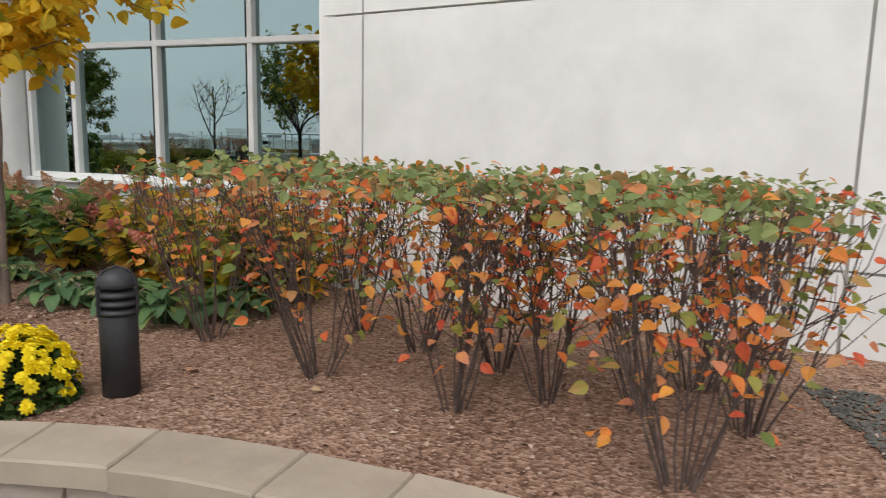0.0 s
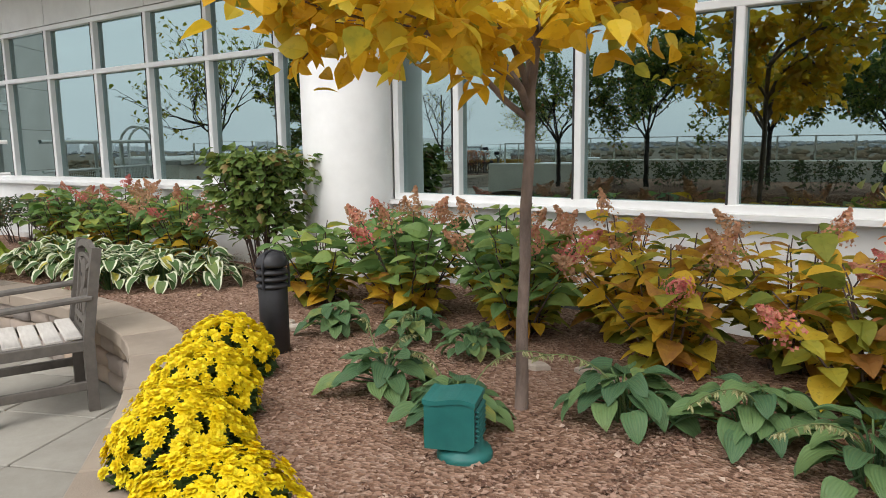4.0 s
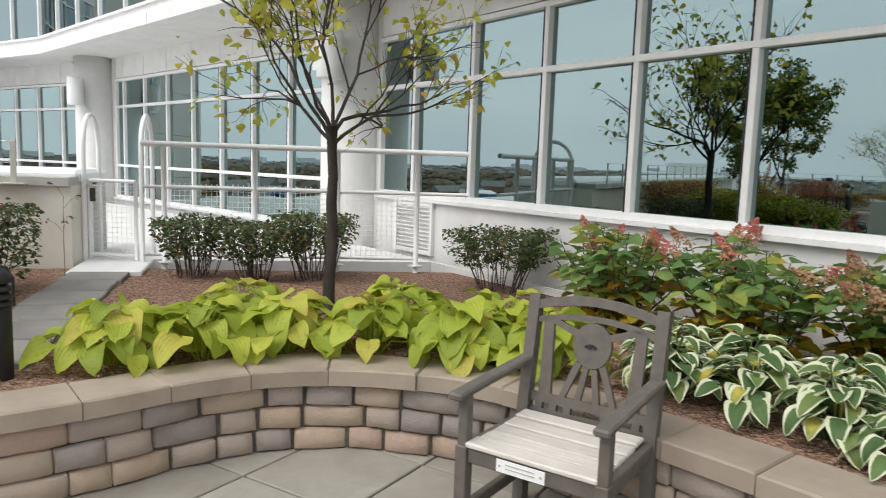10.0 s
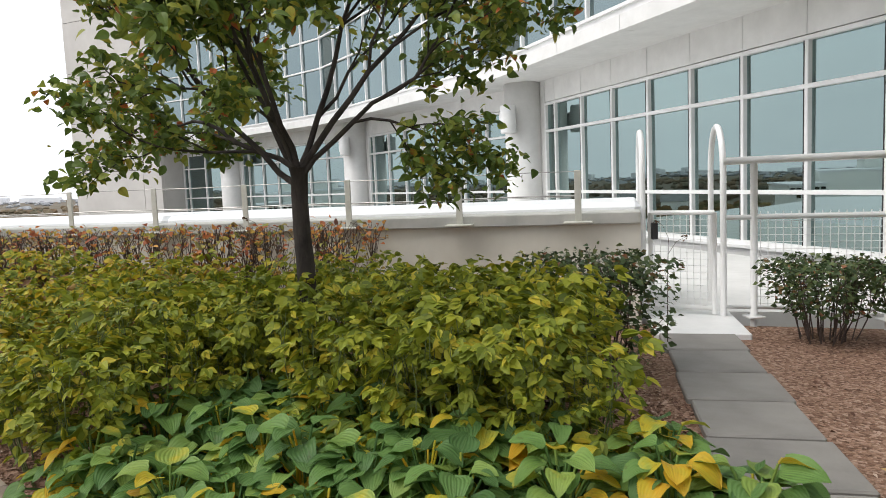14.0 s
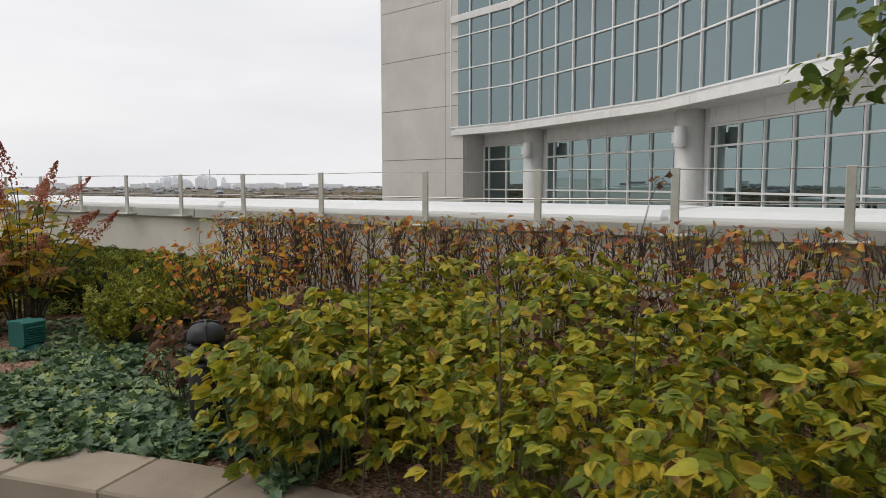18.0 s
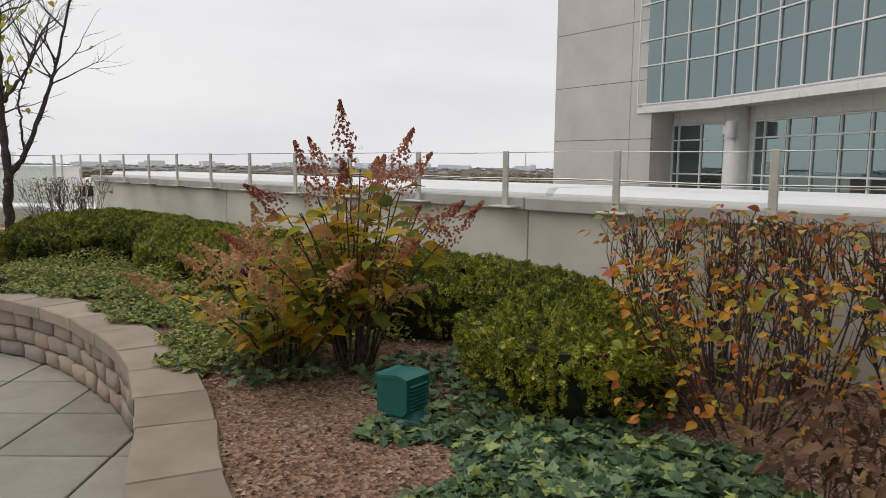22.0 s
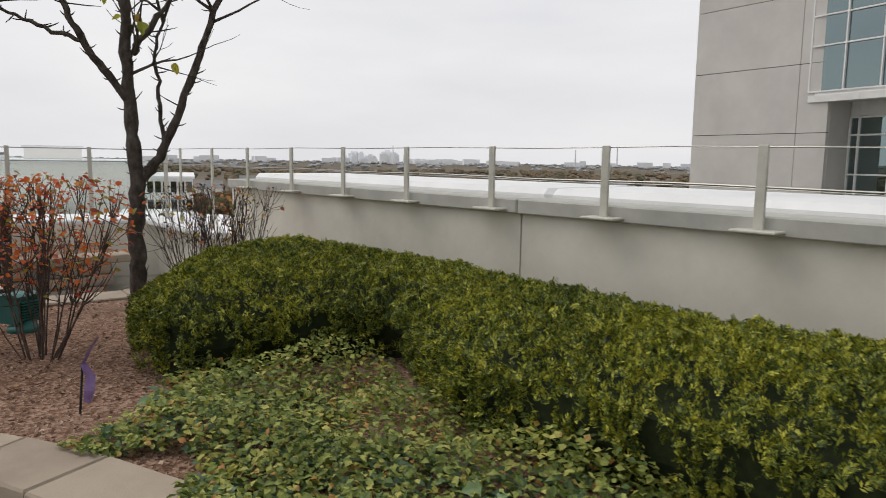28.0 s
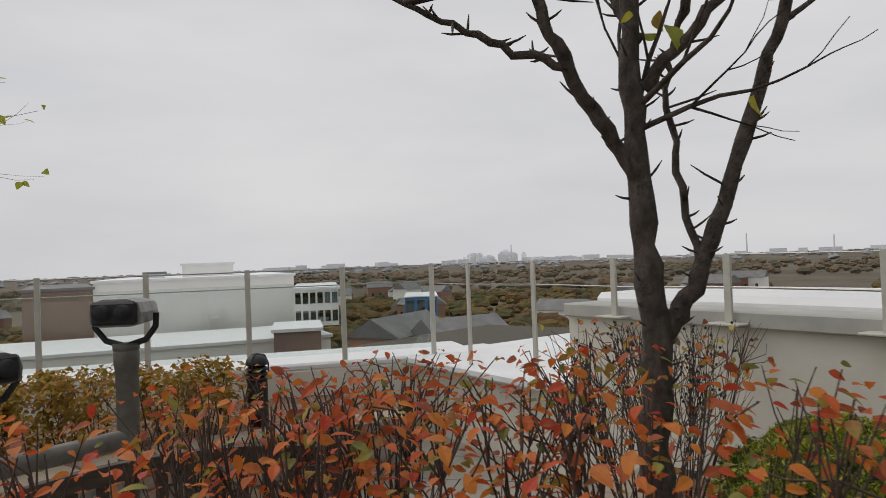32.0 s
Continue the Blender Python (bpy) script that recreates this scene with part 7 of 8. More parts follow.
# second low wall with its bed beyond the bench
wall_s = tagged(new("south_wall"), "second low wall of tan blocks beyond the bench", "wall", "", "structure")
SL = smooth_line([(-13.6, -15.7), (-15.0, -15.55), (-16.0, -15.5), (-16.9, -15.58), (-17.7, -15.55), (-18.5, -15.25), (-19.4, -14.9)], 0.04)
sl, sal = SL
st = unit(np.gradient(sl, axis=0))
sn = np.stack([-st[:, 1], st[:, 0]], 1)
for c in range(4):
    s = rng.uniform(0, 0.15)
    while s < sal[-1] - 0.35:
        k = int(rng.integers(1, 5))
        ln = LENS_SET[k] if c < 3 else (0.38, 0.4, 0.44, 0.48, 0.52)[k]
        i = min(len(sl) - 1, int((s + ln / 2) / 0.04))
        a = math.degrees(math.atan2(st[i, 1], st[i, 0]))
        if c < 3:
            ob = part("block", block_meshes[k, int(rng.integers(0, 2))], None, wall_s)
            ob.matrix_basis = pose(*(sl[i] - sn[i] * -0.03), c * COURSE, 0, 0, a)
        else:
            g = Geo()
            g.box((0, CAP_W / 2, 0.042), (ln - 0.006, CAP_W, 0.085), b=0.01)
            ob = part("cap_stone", g, CAPSTONE, wall_s)
            ob.matrix_basis = pose(*sl[i], WALL_H - 0.085, 0, 0, a)
        s += ln
g = Geo()
g.strip([[(*(sl[i] + sn[i] * 0.0), 0.0) if False else (*(sl[i] - sn[i] * -0.06), WALL_H - 0.015) if q == 0 else (*(sl[i] + sn[i] * (0.1 + q * 0.55)), SOIL + 0.02 * math.sin(i * 0.7 + q)) for q in range(4)] for i in range(0, len(sl), 4)])
tagged(part("ground_south", g, MULCH), "mulch in the second raised bed", "mulch", "", "structure")

# ---------------------------------------------------------------- the land far below
def from_cam(yaw, dist, eye=(-14.7, -10.8)):
    return np.array((eye[0] - math.sin(radians(yaw)) * dist, eye[1] + math.cos(radians(yaw)) * dist))


GROUND_Z = -20.0
LAND = surface("autumn_land", [(0.2, (0.07, 0.062, 0.04)), (0.45, (0.11, 0.09, 0.06)), (0.6, (0.135, 0.11, 0.075)), (0.8, (0.17, 0.145, 0.115))], 0.012, 0.2, 0.95, bump=0, stains=0.3, stain_color=(0.07, 0.08, 0.05), stain_scale=0.004)
g = Geo()
rings = [(0, 0)]
N_A = 64
rr = [30, 80, 200, 500, 1200, 2600, 4800]
v = [(-14, -8, GROUND_Z)] + [(-14 + r * math.cos(2 * math.pi * k / N_A), -8 + r * math.sin(2 * math.pi * k / N_A), GROUND_Z) for r in rr for k in range(N_A)]
f = [(0, 1 + k, 1 + (k + 1) % N_A) for k in range(N_A)]
for i in range(len(rr) - 1):
    f += [(1 + i * N_A + k, 1 + (i + 1) * N_A + k, 1 + (i + 1) * N_A + (k + 1) % N_A, 1 + i * N_A + (k + 1) % N_A) for k in range(N_A)]
g.add(v, f)
struct("land", g, LAND, "hazy autumn land reaching to the horizon", "land")


def woods(name, label, r0, r1, count, size, mats, seed, flat=0.8):
    r = np.random.default_rng(seed)
    g = Geo()
    a = r.uniform(0, 2 * math.pi, count)
    d = np.sqrt(r.uniform(r0 * r0, r1 * r1, count))
    for k in range(count):
        x, y = -14 + d[k] * math.cos(a[k]), -8 + d[k] * math.sin(a[k])
        s = size * r.uniform(0.6, 1.4)
        if noise.noise(Vector((x / 160, y / 160, 2))) < -0.12:
            continue
        an = np.arange(7) * 2 * math.pi / 7 + r.uniform(0, 1)
        v = [(x, y, GROUND_Z - 1)]
        for z, w in ((0.15, 0.75), (0.55, 1.0), (0.85, 0.7)):
            ww = w * s * 0.62 * r.uniform(0.8, 1.25, 7)
            v += [(x + ww[i] * math.cos(an[i]), y + ww[i] * math.sin(an[i]), GROUND_Z + z * s * flat + r.normal(0, 0.06) * s) for i in range(7)]
        v.append((x, y, GROUND_Z + s * flat))
        f = [(1 + j * 7 + i, 1 + j * 7 + (i + 1) % 7, 8 + j * 7 + (i + 1) % 7, 8 + j * 7 + i) for j in range(2) for i in range(7)]
        f += [(15 + i, 15 + (i + 1) % 7, 22) for i in range(7)]
        g.add(v, f)
    return tagged(part(name, g, mats), label, "woods", "", "stuff")


def woods_material(name, stops):
    m, nt, b, vec = base_mat(name, 0.95, 0, 0.1)
    isl = nt.nodes.new("ShaderNodeNewGeometry").outputs["Random Per Island"]
    n = noise_node(nt, vec, 0.5, 5)
    fac = mathed(nt, "ADD", mathed(nt, "MULTIPLY", isl, 0.75), mathed(nt, "MULTIPLY", n, 0.3), True)
    nt.links.new(ramp_colors(nt, fac, stops), b.inputs["Base Color"])
    bumped(nt, b, n, 1.0, 2.0)
    return m


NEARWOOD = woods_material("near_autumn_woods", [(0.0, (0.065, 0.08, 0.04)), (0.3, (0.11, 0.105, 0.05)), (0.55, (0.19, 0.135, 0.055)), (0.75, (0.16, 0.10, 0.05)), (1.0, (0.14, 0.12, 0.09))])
# distance haze is mixed into these two wood colours, greyest in the far one
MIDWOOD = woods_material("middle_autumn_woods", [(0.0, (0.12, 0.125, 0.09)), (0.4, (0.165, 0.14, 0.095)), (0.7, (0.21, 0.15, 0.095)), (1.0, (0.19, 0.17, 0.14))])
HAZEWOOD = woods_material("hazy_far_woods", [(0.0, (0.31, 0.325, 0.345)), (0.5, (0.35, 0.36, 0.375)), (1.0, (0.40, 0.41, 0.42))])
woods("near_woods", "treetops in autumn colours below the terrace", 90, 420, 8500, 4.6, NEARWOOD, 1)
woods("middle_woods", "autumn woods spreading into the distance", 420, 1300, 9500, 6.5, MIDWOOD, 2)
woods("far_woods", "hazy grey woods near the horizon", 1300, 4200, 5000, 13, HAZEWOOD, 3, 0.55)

# city on the horizon, its pale grey colour standing in for haze
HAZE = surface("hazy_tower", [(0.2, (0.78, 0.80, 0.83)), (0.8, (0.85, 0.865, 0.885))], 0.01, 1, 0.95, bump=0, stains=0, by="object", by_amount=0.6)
r = np.random.default_rng(9)
for k in range(70):
    yaw = r.choice([r.normal(125.2, 1.5), r.normal(119, 2.2), r.uniform(95, 150)])
    d = 3300 + r.uniform(-150, 250)
    tall = abs(yaw - 125.2) < 2.5
    h = r.uniform(15, 26) + (r.uniform(0, 34) if tall else 0)
    w = r.uniform(18, 45) if tall else r.uniform(25, 90)
    x, y = from_cam(yaw, d)
    b = tagged(new("city_block"), "hazy grey high-rise on the city skyline" if tall else "hazy low city block near the horizon", "building")
    b.matrix_basis = pose(x, y, GROUND_Z, 0, 0, yaw + r.uniform(-20, 20))
    g = Geo()
    g.box((0, 0, h / 2), (w, w * 0.7, h))
    if tall:
        g.box((r.uniform(-3, 3), 0, h + 4), (w * 0.5, w * 0.4, 8))
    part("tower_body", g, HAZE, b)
for yaw, h in ((106.2, 85), (109.4, 70), (123.9, 78), (100.5, 66)):
    x, y = from_cam(yaw, 3000)
    c = tagged(new("chimney"), "slim hazy chimney on the skyline", "chimney")
    c.matrix_basis = pose(x, y, GROUND_Z, 0, 0, 0)
    g = Geo()
    g.revolve([(3.4, 0), (2.2, h), (1.5, h)], 10)
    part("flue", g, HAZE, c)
x, y = from_cam(94.0, 2500)
dome = tagged(new("domed_church"), "distant domed church on the skyline", "church")
dome.matrix_basis = pose(x, y, GROUND_Z, 0, 0, 20)
g = Geo()
g.box((0, 0, 13), (60, 36, 26))
part("nave", g, HAZE, dome)
g = Geo()
g.revolve([(13, 20), (13, 36), (11.5, 43), (7, 49), (2, 52), (1.5, 58), (0.2, 62)], 16)
part("dome", g, HAZE, dome)

# ---------------------------------------------------------------- southern end: viewers, bushes, glass guard
VIEWER_POST = surface("viewer_post_bronze", [(0.2, (0.13, 0.12, 0.105)), (0.8, (0.2, 0.185, 0.165))], 12, 140, 0.5, 0.2, bump=0.05, stains=0.2)
VIEWER = surface("viewer_grey", [(0.2, (0.20, 0.195, 0.185)), (0.8, (0.34, 0.335, 0.32))], 12, 140, 0.45, 0.4, bump=0.05, stains=0.2, stain_color=(0.25, 0.24, 0.22))


def make_viewer(m, side, h=1.39, h2=1.2, arm=0.75):
    """A double viewer: a tall post with one head, and a side arm with a lower second head."""
    v = thing("binocular_viewer", "grey double binocular viewer on a steel post with a side arm", "viewer", m)
    g = Geo()
    g.revolve([(0.13, 0.0), (0.13, 0.02), (0.055, 0.04), (0.055, h - 0.2), (0.065, h - 0.19), (0.065, h - 0.16)], 18)
    part("post", g, VIEWER_POST, v, "", True)
    g = Geo()
    g.tube([(0, 0, arm), (side[0] * 0.88, side[1] * 0.88, arm), (side[0] * 0.97, side[1] * 0.97, arm + 0.02), (*side, arm + 0.1), (*side, h2 - 0.17)], 0.048, 14)
    part("side_arm", g, VIEWER_POST, v, "thick bent steel arm", True)
    for (x, y), hh, turn in (((0.0, 0.0), h, -48.0), (side, h2, 2.0)):
        mm = pose(x, y, hh, 0, 0, turn)
        g = Geo()
        for sx in (-1, 1):
            g.tube([tuple(mm @ Vector(q)) for q in ((sx * 0.02, 0, -0.17), (sx * 0.1, 0, -0.145), (sx * 0.15, 0, -0.08), (sx * 0.155, 0, -0.01))], 0.016, 8)
        part("yoke", g, BLACK_METAL, v, "", True)
        g = Geo()
        prof = [(-0.125, -0.055), (-0.13, 0.0), (-0.115, 0.05), (-0.06, 0.07), (0.06, 0.07), (0.115, 0.05), (0.13, 0.0), (0.125, -0.055), (0.07, -0.07), (-0.07, -0.07)]
        rows_ = []
        for y_, k_ in ((-0.2, 0.62), (-0.17, 0.8), (-0.05, 0.95), (0.08, 1.0), (0.13, 0.98)):
            rows_.append([(x_ * k_, y_, z_ * k_) for x_, z_ in prof] + [(prof[0][0] * k_, y_, prof[0][1] * k_)])
        g.strip(rows_)
        g.add([(x_ * 0.62, -0.2, z_ * 0.62) for x_, z_ in prof], [tuple(range(10))])
        g.add([(x_ * 0.98, 0.13, z_ * 0.98) for x_, z_ in prof], [tuple(reversed(range(10)))])
        head = part("housing", g, VIEWER, v, "weathered silver-grey housing")
        head.matrix_basis = mm
        g = Geo()
        g.box((0, 0.14, 0.0), (0.22, 0.03, 0.115), None, 0.012)
        part("eye_plate", g, BLACK_METAL, head)
        for sx in (-1, 1):
            g = Geo()
            g.tube([(sx * 0.052, 0.15, 0.004), (sx * 0.052, 0.19, 0.004), (sx * 0.052, 0.185, 0.004)], [0.04, 0.036, 0.026], 16)
            part("eyepiece", g, BLACK_METAL, head, "", True)
        g = Geo()
        g.revolve([(0.05, -0.34), (0.062, -0.26), (0.062, -0.2), (0.04, -0.17)], 16)
        neck = part("neck", g, VIEWER_POST, v, "", True)
        neck.matrix_basis = mm
    return v


make_viewer(pose(-17.1, -14.9, 0.0), (0.68, 0.06))

for k, (x, y, h, r) in enumerate([(-16.35, -16.2, 0.5, 0.42), (-16.95, -16.4, 0.5, 0.42), (-17.55, -16.3, 0.52, 0.42), (-18.1, -16.05, 0.5, 0.4), (-15.6, -16.15, 0.5, 0.42)]):
    make_shrub("shrub", "rounded golden-brown bush by the glass guard", pose(x, y, 0.4, 0, 0, 60 * k), (TWIG, GOLD_BUSH), 990 + k, h=h, rx=r, ry=r, stems=14, twigs=4, leaf=0.04, count=1900, low=0.1, top=1.0, wide=0.4, shape="small", stem_r=0.005, stem_spread=0.6)
copy_thing(bol, pose(-18.55, -15.83, 0.4, 0, 0, 10))
make_tree("tree", "young tree with thin branches and a few yellow-green leaves", pose(-15.75, -16.6, 0.35), (BARK, LIME_TREE_LEAF), 52, trunk_h=1.2, trunk_r=0.04, crown=1.9, limbs=8, depth=3, leaf=0.06, leaf_count=620, spread=0.8, up=0.03, first=0.85, limb_r=0.55)

GC = parapet_at(PAR_LEN, 0.08)
GD = unit(np.array((0.81, -0.588)))
guard_s = tagged(new("glass_guard"), "glass guard with flat steel posts and a steel top rail", "railing", "", "structure")
GLEN = 0.85 * 9
for k in range(10):
    q = GC + GD * (0.85 * k)
    ob = part("post", post_me, STEEL, guard_s)
    ob.matrix_basis = pose(*q, 0.7, 0, 0, math.degrees(math.atan2(GD[1], GD[0])) + 90) @ Matrix.Diagonal((1, 1, 2.12, 1))
    if k < 9:
        g = Geo()
        c = q + GD * 0.425
        g.box((*c, 1.1), (0.8, 0.012, 0.66), pose(0, 0, 0, 0, 0, math.degrees(math.atan2(GD[1], GD[0]))))
        gl = part("pane", g, CLEAR, guard_s, "clear glass pane")
        gl.visible_shadow = False
for z, r in ((1.55, 0.006), (1.4, 0.005)):
    g = Geo()
    g.tube([(*GC, z), (*(GC + GD * GLEN), z)], r, 8)
    part("rail", g, CABLE, guard_s)
g = Geo()
gm = pose(0, 0, 0, 0, 0, math.degrees(math.atan2(GD[1], GD[0])))
gn = np.array((GD[1], -GD[0]))
c = GC + GD * GLEN / 2 + gn * 0.25
g.box((*c, 0.15), (GLEN + 0.6, 0.6, 1.0), gm, 0.02)
struct("south_parapet", g, PARAPET, "low rendered parapet under the glass guard", "parapet")
g = Geo()
c = GC + GD * GLEN / 2 + gn * 0.45
g.box((*c, 0.67), (GLEN + 0.9, 1.0, 0.07), gm, 0.02)
struct("south_coping", g, MEMBRANE, "white membrane coping under the glass guard", "coping")

# ---------------------------------------------------------------- the side behind the walker, seen in the windows
guard_e = tagged(new("back_guard"), "flat steel posts with a top rail along the terrace's open side", "railing", "", "structure")
g = Geo()
g.box((-3, -9.4, 0.45), (22, 0.4, 0.95), None, 0.02)
struct("back_parapet", g, PARAPET, "rendered parapet on the terrace's open side", "parapet")
for k in range(24):
    ob = part("post", post_me, STEEL, guard_e)
    ob.matrix_basis = pose(-13.5 + k * 0.9, -9.4, 0.9, 0, 0, 90) @ Matrix.Diagonal((1, 1, 1.6, 1))
g = Geo()
g.tube([(-13.5, -9.4, 1.55), (7.2, -9.4, 1.55)], 0.014, 8)
part("rail", g, CABLE, guard_e)
for k, (x, y, n, sp) in enumerate([(-3.0, -5.6, 5200, 1.1), (-7.9, -5.4, 5200, 1.0), (0.4, -5.4, 4800, 1.1), (3.4, -5.8, 3800, 0.8), (-10.5, -6.4, 3600, 0.9), (-5.4, -7.4, 4200, 0.9)]):
    make_tree("tree", "garden tree across the terrace with thinning green leaves", pose(x, y, 0.35), (DARK_BARK, GREEN_TREE_LEAF), 60 + k, trunk_h=1.3, trunk_r=0.055, crown=2.3, limbs=6, depth=3, shape="small", leaf=0.1, leaf_count=int(n * 1.5), spread=sp, up=0.05, first=0.85)
g = Geo()
g.box((-3.1, -6.6, 0.2), (16.2, 4.6, 0.4), None, 0.05)
struct("back_bed", g, MULCH, "raised bed across the terrace", "mulch")
for k in range(9):
    make_shrub("shrub", "dark clipped shrub across the terrace", pose(-8.6 + k * 1.5, -5.0 - 0.3 * (k % 2), 0.38), (TWIG, DARK_BUSH), 1010 + k, h=0.6, rx=0.7, ry=0.5, stems=12, twigs=3, leaf=0.07, count=700, low=0.1, top=1.0, wide=0.4, shape="small", stem_r=0.006, stem_spread=0.6)

# ---------------------------------------------------------------- grey gravel at the foot of the solid wall
GRAVEL = surface("dark_gravel", [(0.2, (0.055, 0.055, 0.05)), (0.8, (0.15, 0.145, 0.13))], 18, 120, 0.9, bump=0.4, stains=0)
r = np.random.default_rng(77)
g = Geo()
for _ in range(2600):
    x, y = r.uniform(0.2, 1.7), r.uniform(4.15, 5.03)
    if y < 5.0 - 2.4 * (x - 0.2) + 0.05 * math.sin(9 * x):
        continue
    s = r.uniform(0.008, 0.018, 3) * (1, 1, 0.6)
    a = r.uniform(0, 6.28)
    c, d = math.cos(a), math.sin(a)
    o = np.array((x, y, soil_z(x, y) + 0.006))
    ring = [o + (c * u * s[0] - d * w * s[1], d * u * s[0] + c * w * s[1], r.uniform(-0.2, 0.3) * s[2]) for u, w in ((1, 0.2), (0.4, 1), (-0.7, 0.8), (-1, -0.3), (0.1, -1))]
    g.add(ring + [o + (0, 0, s[2]), o - (0, 0, s[2])], [(i, (i + 1) % 5, 5) for i in range(5)] + [((i + 1) % 5, i, 6) for i in range(5)])
tagged(part("gravel", g, GRAVEL), "dark grey gravel strip at the foot of the white wall", "gravel", "", "stuff")

# ---------------------------------------------------------------- fallen leaves
for k in range(46):
    s = rs.uniform(6, 34)
    x, y, _ = on_line(s, CAP_W + 0.05 + rs.uniform(0, 1) * 1.2)
    lf = tagged(new("fallen_leaf"), "dry fallen leaf lying on the mulch", "leaf", "fallen leaves")
    lf.matrix_basis = pose(x, y, soil_z(x, y) + 0.018, rs.uniform(-12, 12), rs.uniform(-12, 12), rs.uniform(0, 360))
    g = Geo()
    n = rs.uniform(0.04, 0.075)
    g.leaves([(0, 0, 0)], [(1, 0, 0)], [(0, 0, 1)], n, n * 0.4, "ovate", 0.3, 0.2)
    part("blade", g, FALLEN, lf)

# ---------------------------------------------------------------- neighbouring roofs below the terrace
BROWN = surface("brown_panel", [(0.2, (0.24, 0.165, 0.135)), (0.8, (0.30, 0.21, 0.17))], 0.3, 10, 0.85, bump=0, stains=0.1, stain_scale=0.2)
PALE = surface("pale_wall", [(0.2, (0.82, 0.81, 0.76)), (0.8, (0.88, 0.87, 0.83))], 0.3, 10, 0.8, bump=0, stains=0.15, stain_color=(0.5, 0.5, 0.46), stain_scale=0.15)
SLATE = surface("dark_roof", [(0.2, (0.17, 0.17, 0.17)), (0.8, (0.24, 0.235, 0.23))], 0.4, 10, 0.85, bump=0, stains=0)
BRICK = surface("brick_house", [(0.2, (0.22, 0.12, 0.085)), (0.8, (0.33, 0.2, 0.15))], 0.5, 10, 0.9, bump=0, stains=0.2, by="object", by_amount=0.5)
BLUE = surface("blue_sign", [(0.2, (0.06, 0.17, 0.38)), (0.8, (0.09, 0.22, 0.45))], 1, 10, 0.6, bump=0, stains=0)


def span(yaw0, yaw1, dist):
    a, b = from_cam(yaw0, dist), from_cam(yaw1, dist)
    c = (a + b) / 2
    d = b - a
    return c, float(np.linalg.norm(d)), math.degrees(math.atan2(d[1], d[0]))


def z_at(px, dist):
    """Height at a distance of a line seen px units below eye level."""
    return 1.54 - px * dist / 1255.0


def block_house(name, label, yaw0, yaw1, dist, ztop, zbot, depth, mat_, roof_mat, windows=0, rows=1):
    c, w, a = span(yaw0, yaw1, dist)
    h = tagged(new(name), label, "building")
    h.matrix_basis = pose(*c, 0, 0, 0, a)
    g = Geo()
    g.box((0, -depth / 2, (ztop + zbot) / 2), (w, depth, ztop - zbot))
    part("wall", g, mat_, h)
    g = Geo()
    g.box((0, -depth / 2, ztop + 0.1), (w + 0.3, depth + 0.3, 0.2))
    part("roof", g, roof_mat, h)
    for r_ in range(rows):
        for k in range(windows):
            x = -w / 2 + w * (k + 0.5) / windows
            z = zbot + (ztop - zbot) * (r_ + 0.55) / rows
            g = Geo()
            g.box((x, 0.03, z), (w / windows * 0.72, 0.06, (ztop - zbot) / rows * 0.6))
            part("window", g, UPPER_GLASS, h)
    return h


D1 = 62.0
block_house("neighbour_building", "large pale windowless plant building beside the terrace", 141.2, 155.4, D1, z_at(15, D1), z_at(112, D1), 26, PALE, MEMBRANE)
block_house("penthouse", "pale rooftop penthouse on the neighbouring building", 145.7, 149.4, D1 + 6, z_at(-8, D1 + 6), z_at(20, D1 + 6), 8, PALE, MEMBRANE)
block_house("stair_tower", "brown panelled end of the neighbouring building", 155.4, 159.8, D1, z_at(24, D1), z_at(105, D1), 24, BROWN, SLATE)
block_house("glazed_hall", "low hall with a grid of dark glazing", 137.8, 141.2, D1 - 4, z_at(38, D1), z_at(96, D1), 14, PALE, MEMBRANE, 6, 2)
block_house("lower_wing", "pale lower wing in front of the neighbouring building", 138.5, 165, D1 - 12, z_at(122, D1 - 12), -20, 10, PALE, MEMBRANE)
block_house("brown_plant_room", "small brown rooftop plant room", 139.2, 142.8, D1 - 16, z_at(110, D1 - 16), z_at(150, D1 - 16), 6, BROWN, MEMBRANE)
block_house("blue_store", "blue and white store front beyond the roofs", 130.0, 132.6, 150, z_at(62, 150), z_at(98, 150), 20, BLUE, MEMBRANE, 3, 1)
block_house("base_line", "dark base course along the neighbouring building", 139.0, 160.2, D1 - 0.6, z_at(112, D1 - 0.6), z_at(119, D1 - 0.6), 1, SLATE, SLATE)
block_house("rooftop_unit", "white rooftop cooling unit on the neighbouring building", 150.6, 152.0, D1 + 4, z_at(4, D1 + 4), z_at(16, D1 + 4), 2, MEMBRANE, SLATE)
block_house("vent_stack", "square pale vent stack before the neighbouring building", 146.9, 147.5, D1 - 2, z_at(82, D1 - 2), z_at(125, D1 - 2), 0.8, TOWER, TOWER)
rn = np.random.default_rng(31)
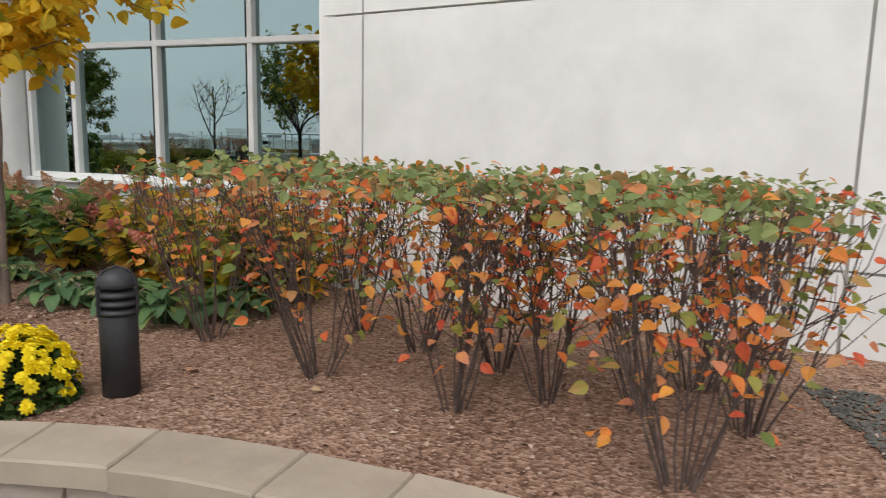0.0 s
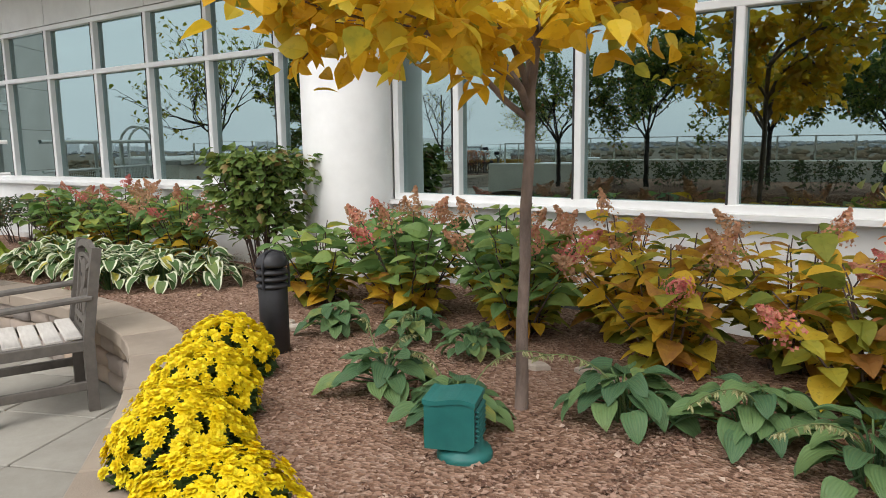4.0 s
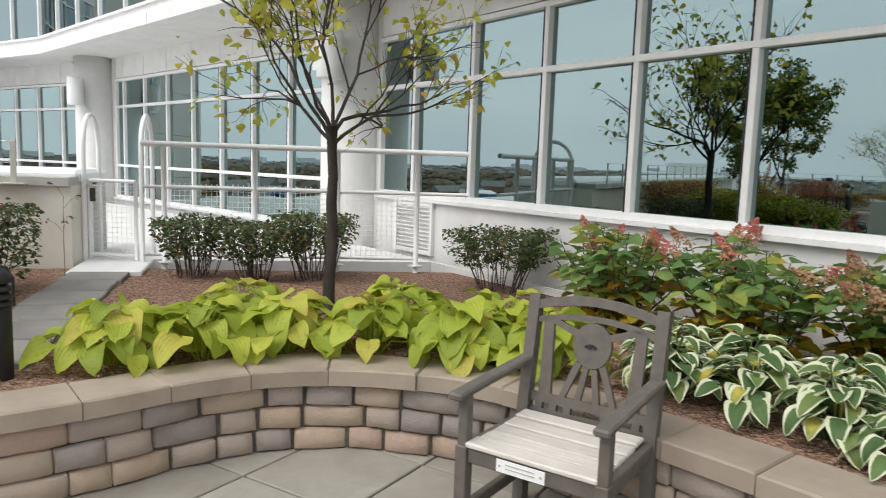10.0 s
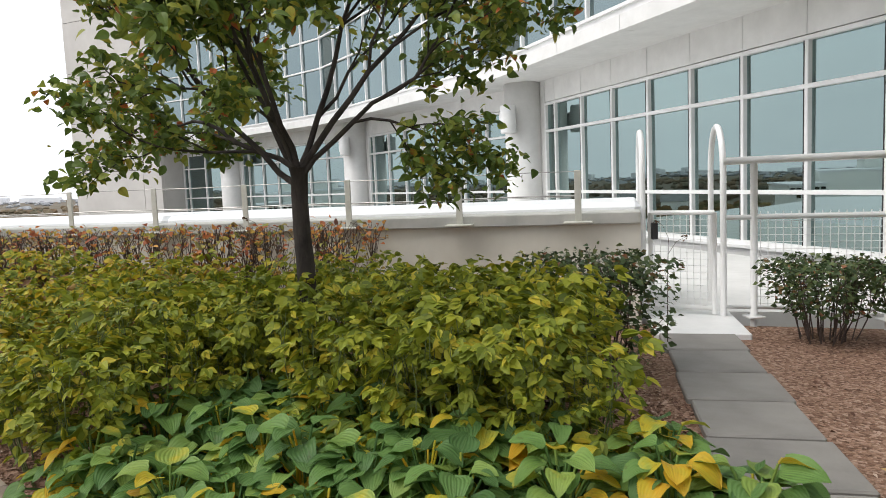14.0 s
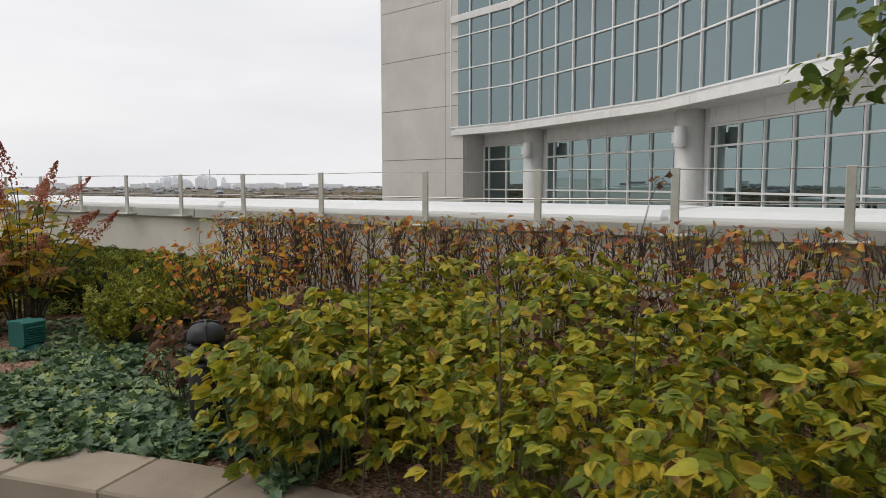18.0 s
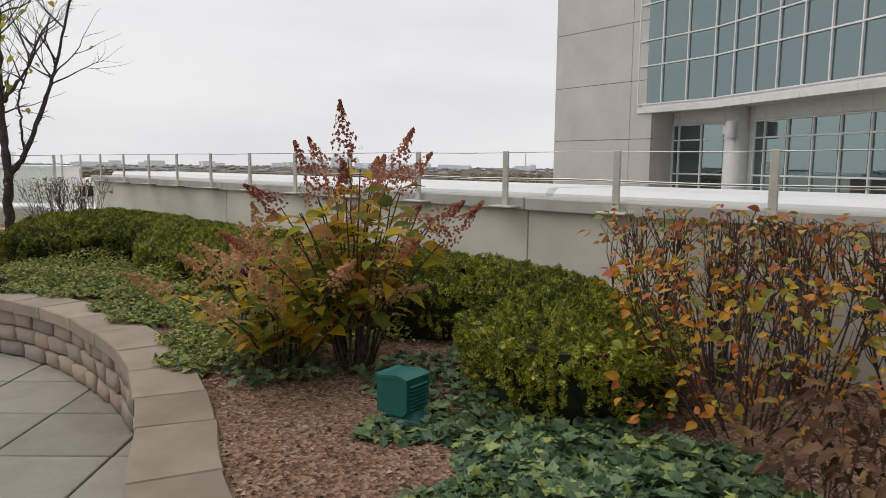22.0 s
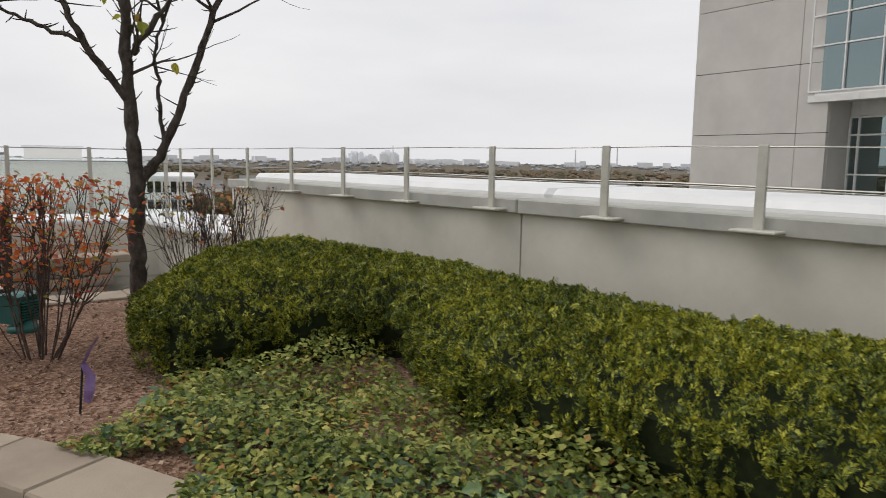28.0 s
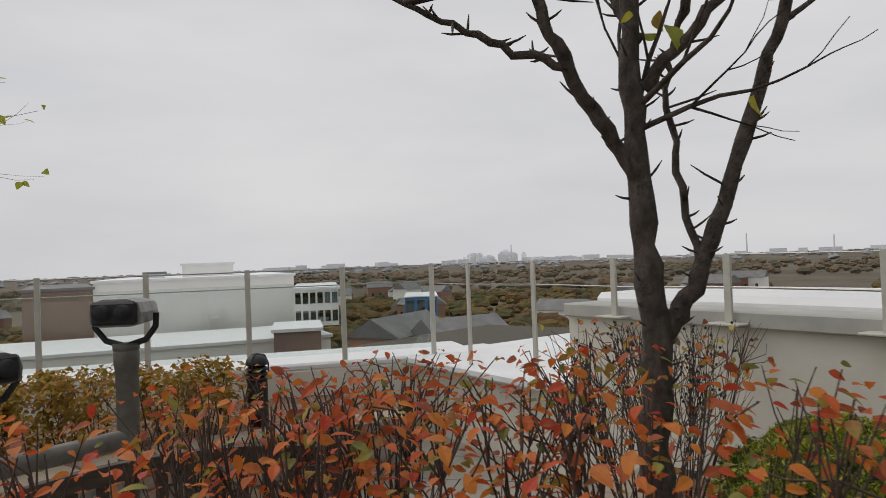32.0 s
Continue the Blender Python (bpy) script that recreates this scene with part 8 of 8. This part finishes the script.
for k in range(46):
    yaw, dd = rn.uniform(105, 172), rn.uniform(120, 420)
    hh = rn.uniform(4, 9)
    c = from_cam(yaw, dd)
    h = tagged(new("house"), "low brick house with a grey roof among autumn trees" if k % 3 else "pale low building among autumn trees", "house", "houses below the terrace")
    h.matrix_basis = pose(*c, GROUND_Z, 0, 0, rn.uniform(0, 180))
    w, dp = rn.uniform(8, 22), rn.uniform(7, 11)
    g = Geo()
    g.box((0, 0, hh / 2), (w, dp, hh))
    part("wall", g, BRICK if k % 3 else PALE, h)
    g = Geo()
    g.prism([(-dp / 2 - 0.4, hh), (dp / 2 + 0.4, hh), (0, hh + dp * 0.32)], -w / 2 - 0.3, w / 2 + 0.3, pose(0, 0, 0, 90, 0, 90))
    part("roof", g, SLATE, h)
    for sx in (-0.3, 0.0, 0.3):
        g = Geo()
        g.box((sx * w, -dp / 2 - 0.02, hh * 0.55), (1.2, 0.06, 1.5))
        part("window", g, UPPER_GLASS, h)
g = Geo()
a, b = from_cam(166, 90), from_cam(168, 420)
dv = unit(b - a)
nv = np.array((-dv[1], dv[0])) * 5
g.add([(*(a - nv), GROUND_Z + 0.15), (*(a + nv), GROUND_Z + 0.15), (*(b + nv), GROUND_Z + 0.15), (*(b - nv), GROUND_Z + 0.15)], [(0, 1, 2, 3)])
ROADM = surface("asphalt", [(0.2, (0.2, 0.2, 0.2)), (0.8, (0.28, 0.28, 0.28))], 0.3, 10, 0.9, bump=0, stains=0)
struct("road", g, ROADM, "grey road running away below the terrace", "road")

# ---------------------------------------------------------------- the stones of the wall and the paving, last
rest = {BLOCK: Geo(), CAPSTONE: Geo()}
for s, name, me, m in BLOCK_NEAR:
    if (name == "block" and 7.4 < s < 31.5) or (name == "cap_stone" and s < 34.5):
        ob = part(name, me, None, wall)
        ob.matrix_basis = m
    else:
        v = np.array([tuple(m @ q.co) for q in me.vertices])
        rest[me.materials[0]].add(v, [tuple(f.vertices) for f in me.polygons])
for mat_, g in rest.items():
    if g.v:
        tagged(part("far_blocks" if mat_ is BLOCK else "far_cap_stones", g, mat_, wall), "", "", "", "stuff")
random.seed(3)
for x, y in near_pavers[:298]:
    ob = part("paver", paver_meshes[random.randrange(5)], None, paving)
    ob.matrix_basis = pose(x, y, random.uniform(-0.002, 0.002), random.uniform(-0.12, 0.12), random.uniform(-0.12, 0.12), 27 + 90 * random.randrange(4))
for x, y in near_pavers[298:]:
    far_geo.box((x, y, -0.03), (PS - 0.012, PS - 0.012, 0.06), pose(0, 0, 0, 0, 0, 27))
tagged(part("far_pavers", far_geo, PAVER, paving), "", "", "", "stuff")
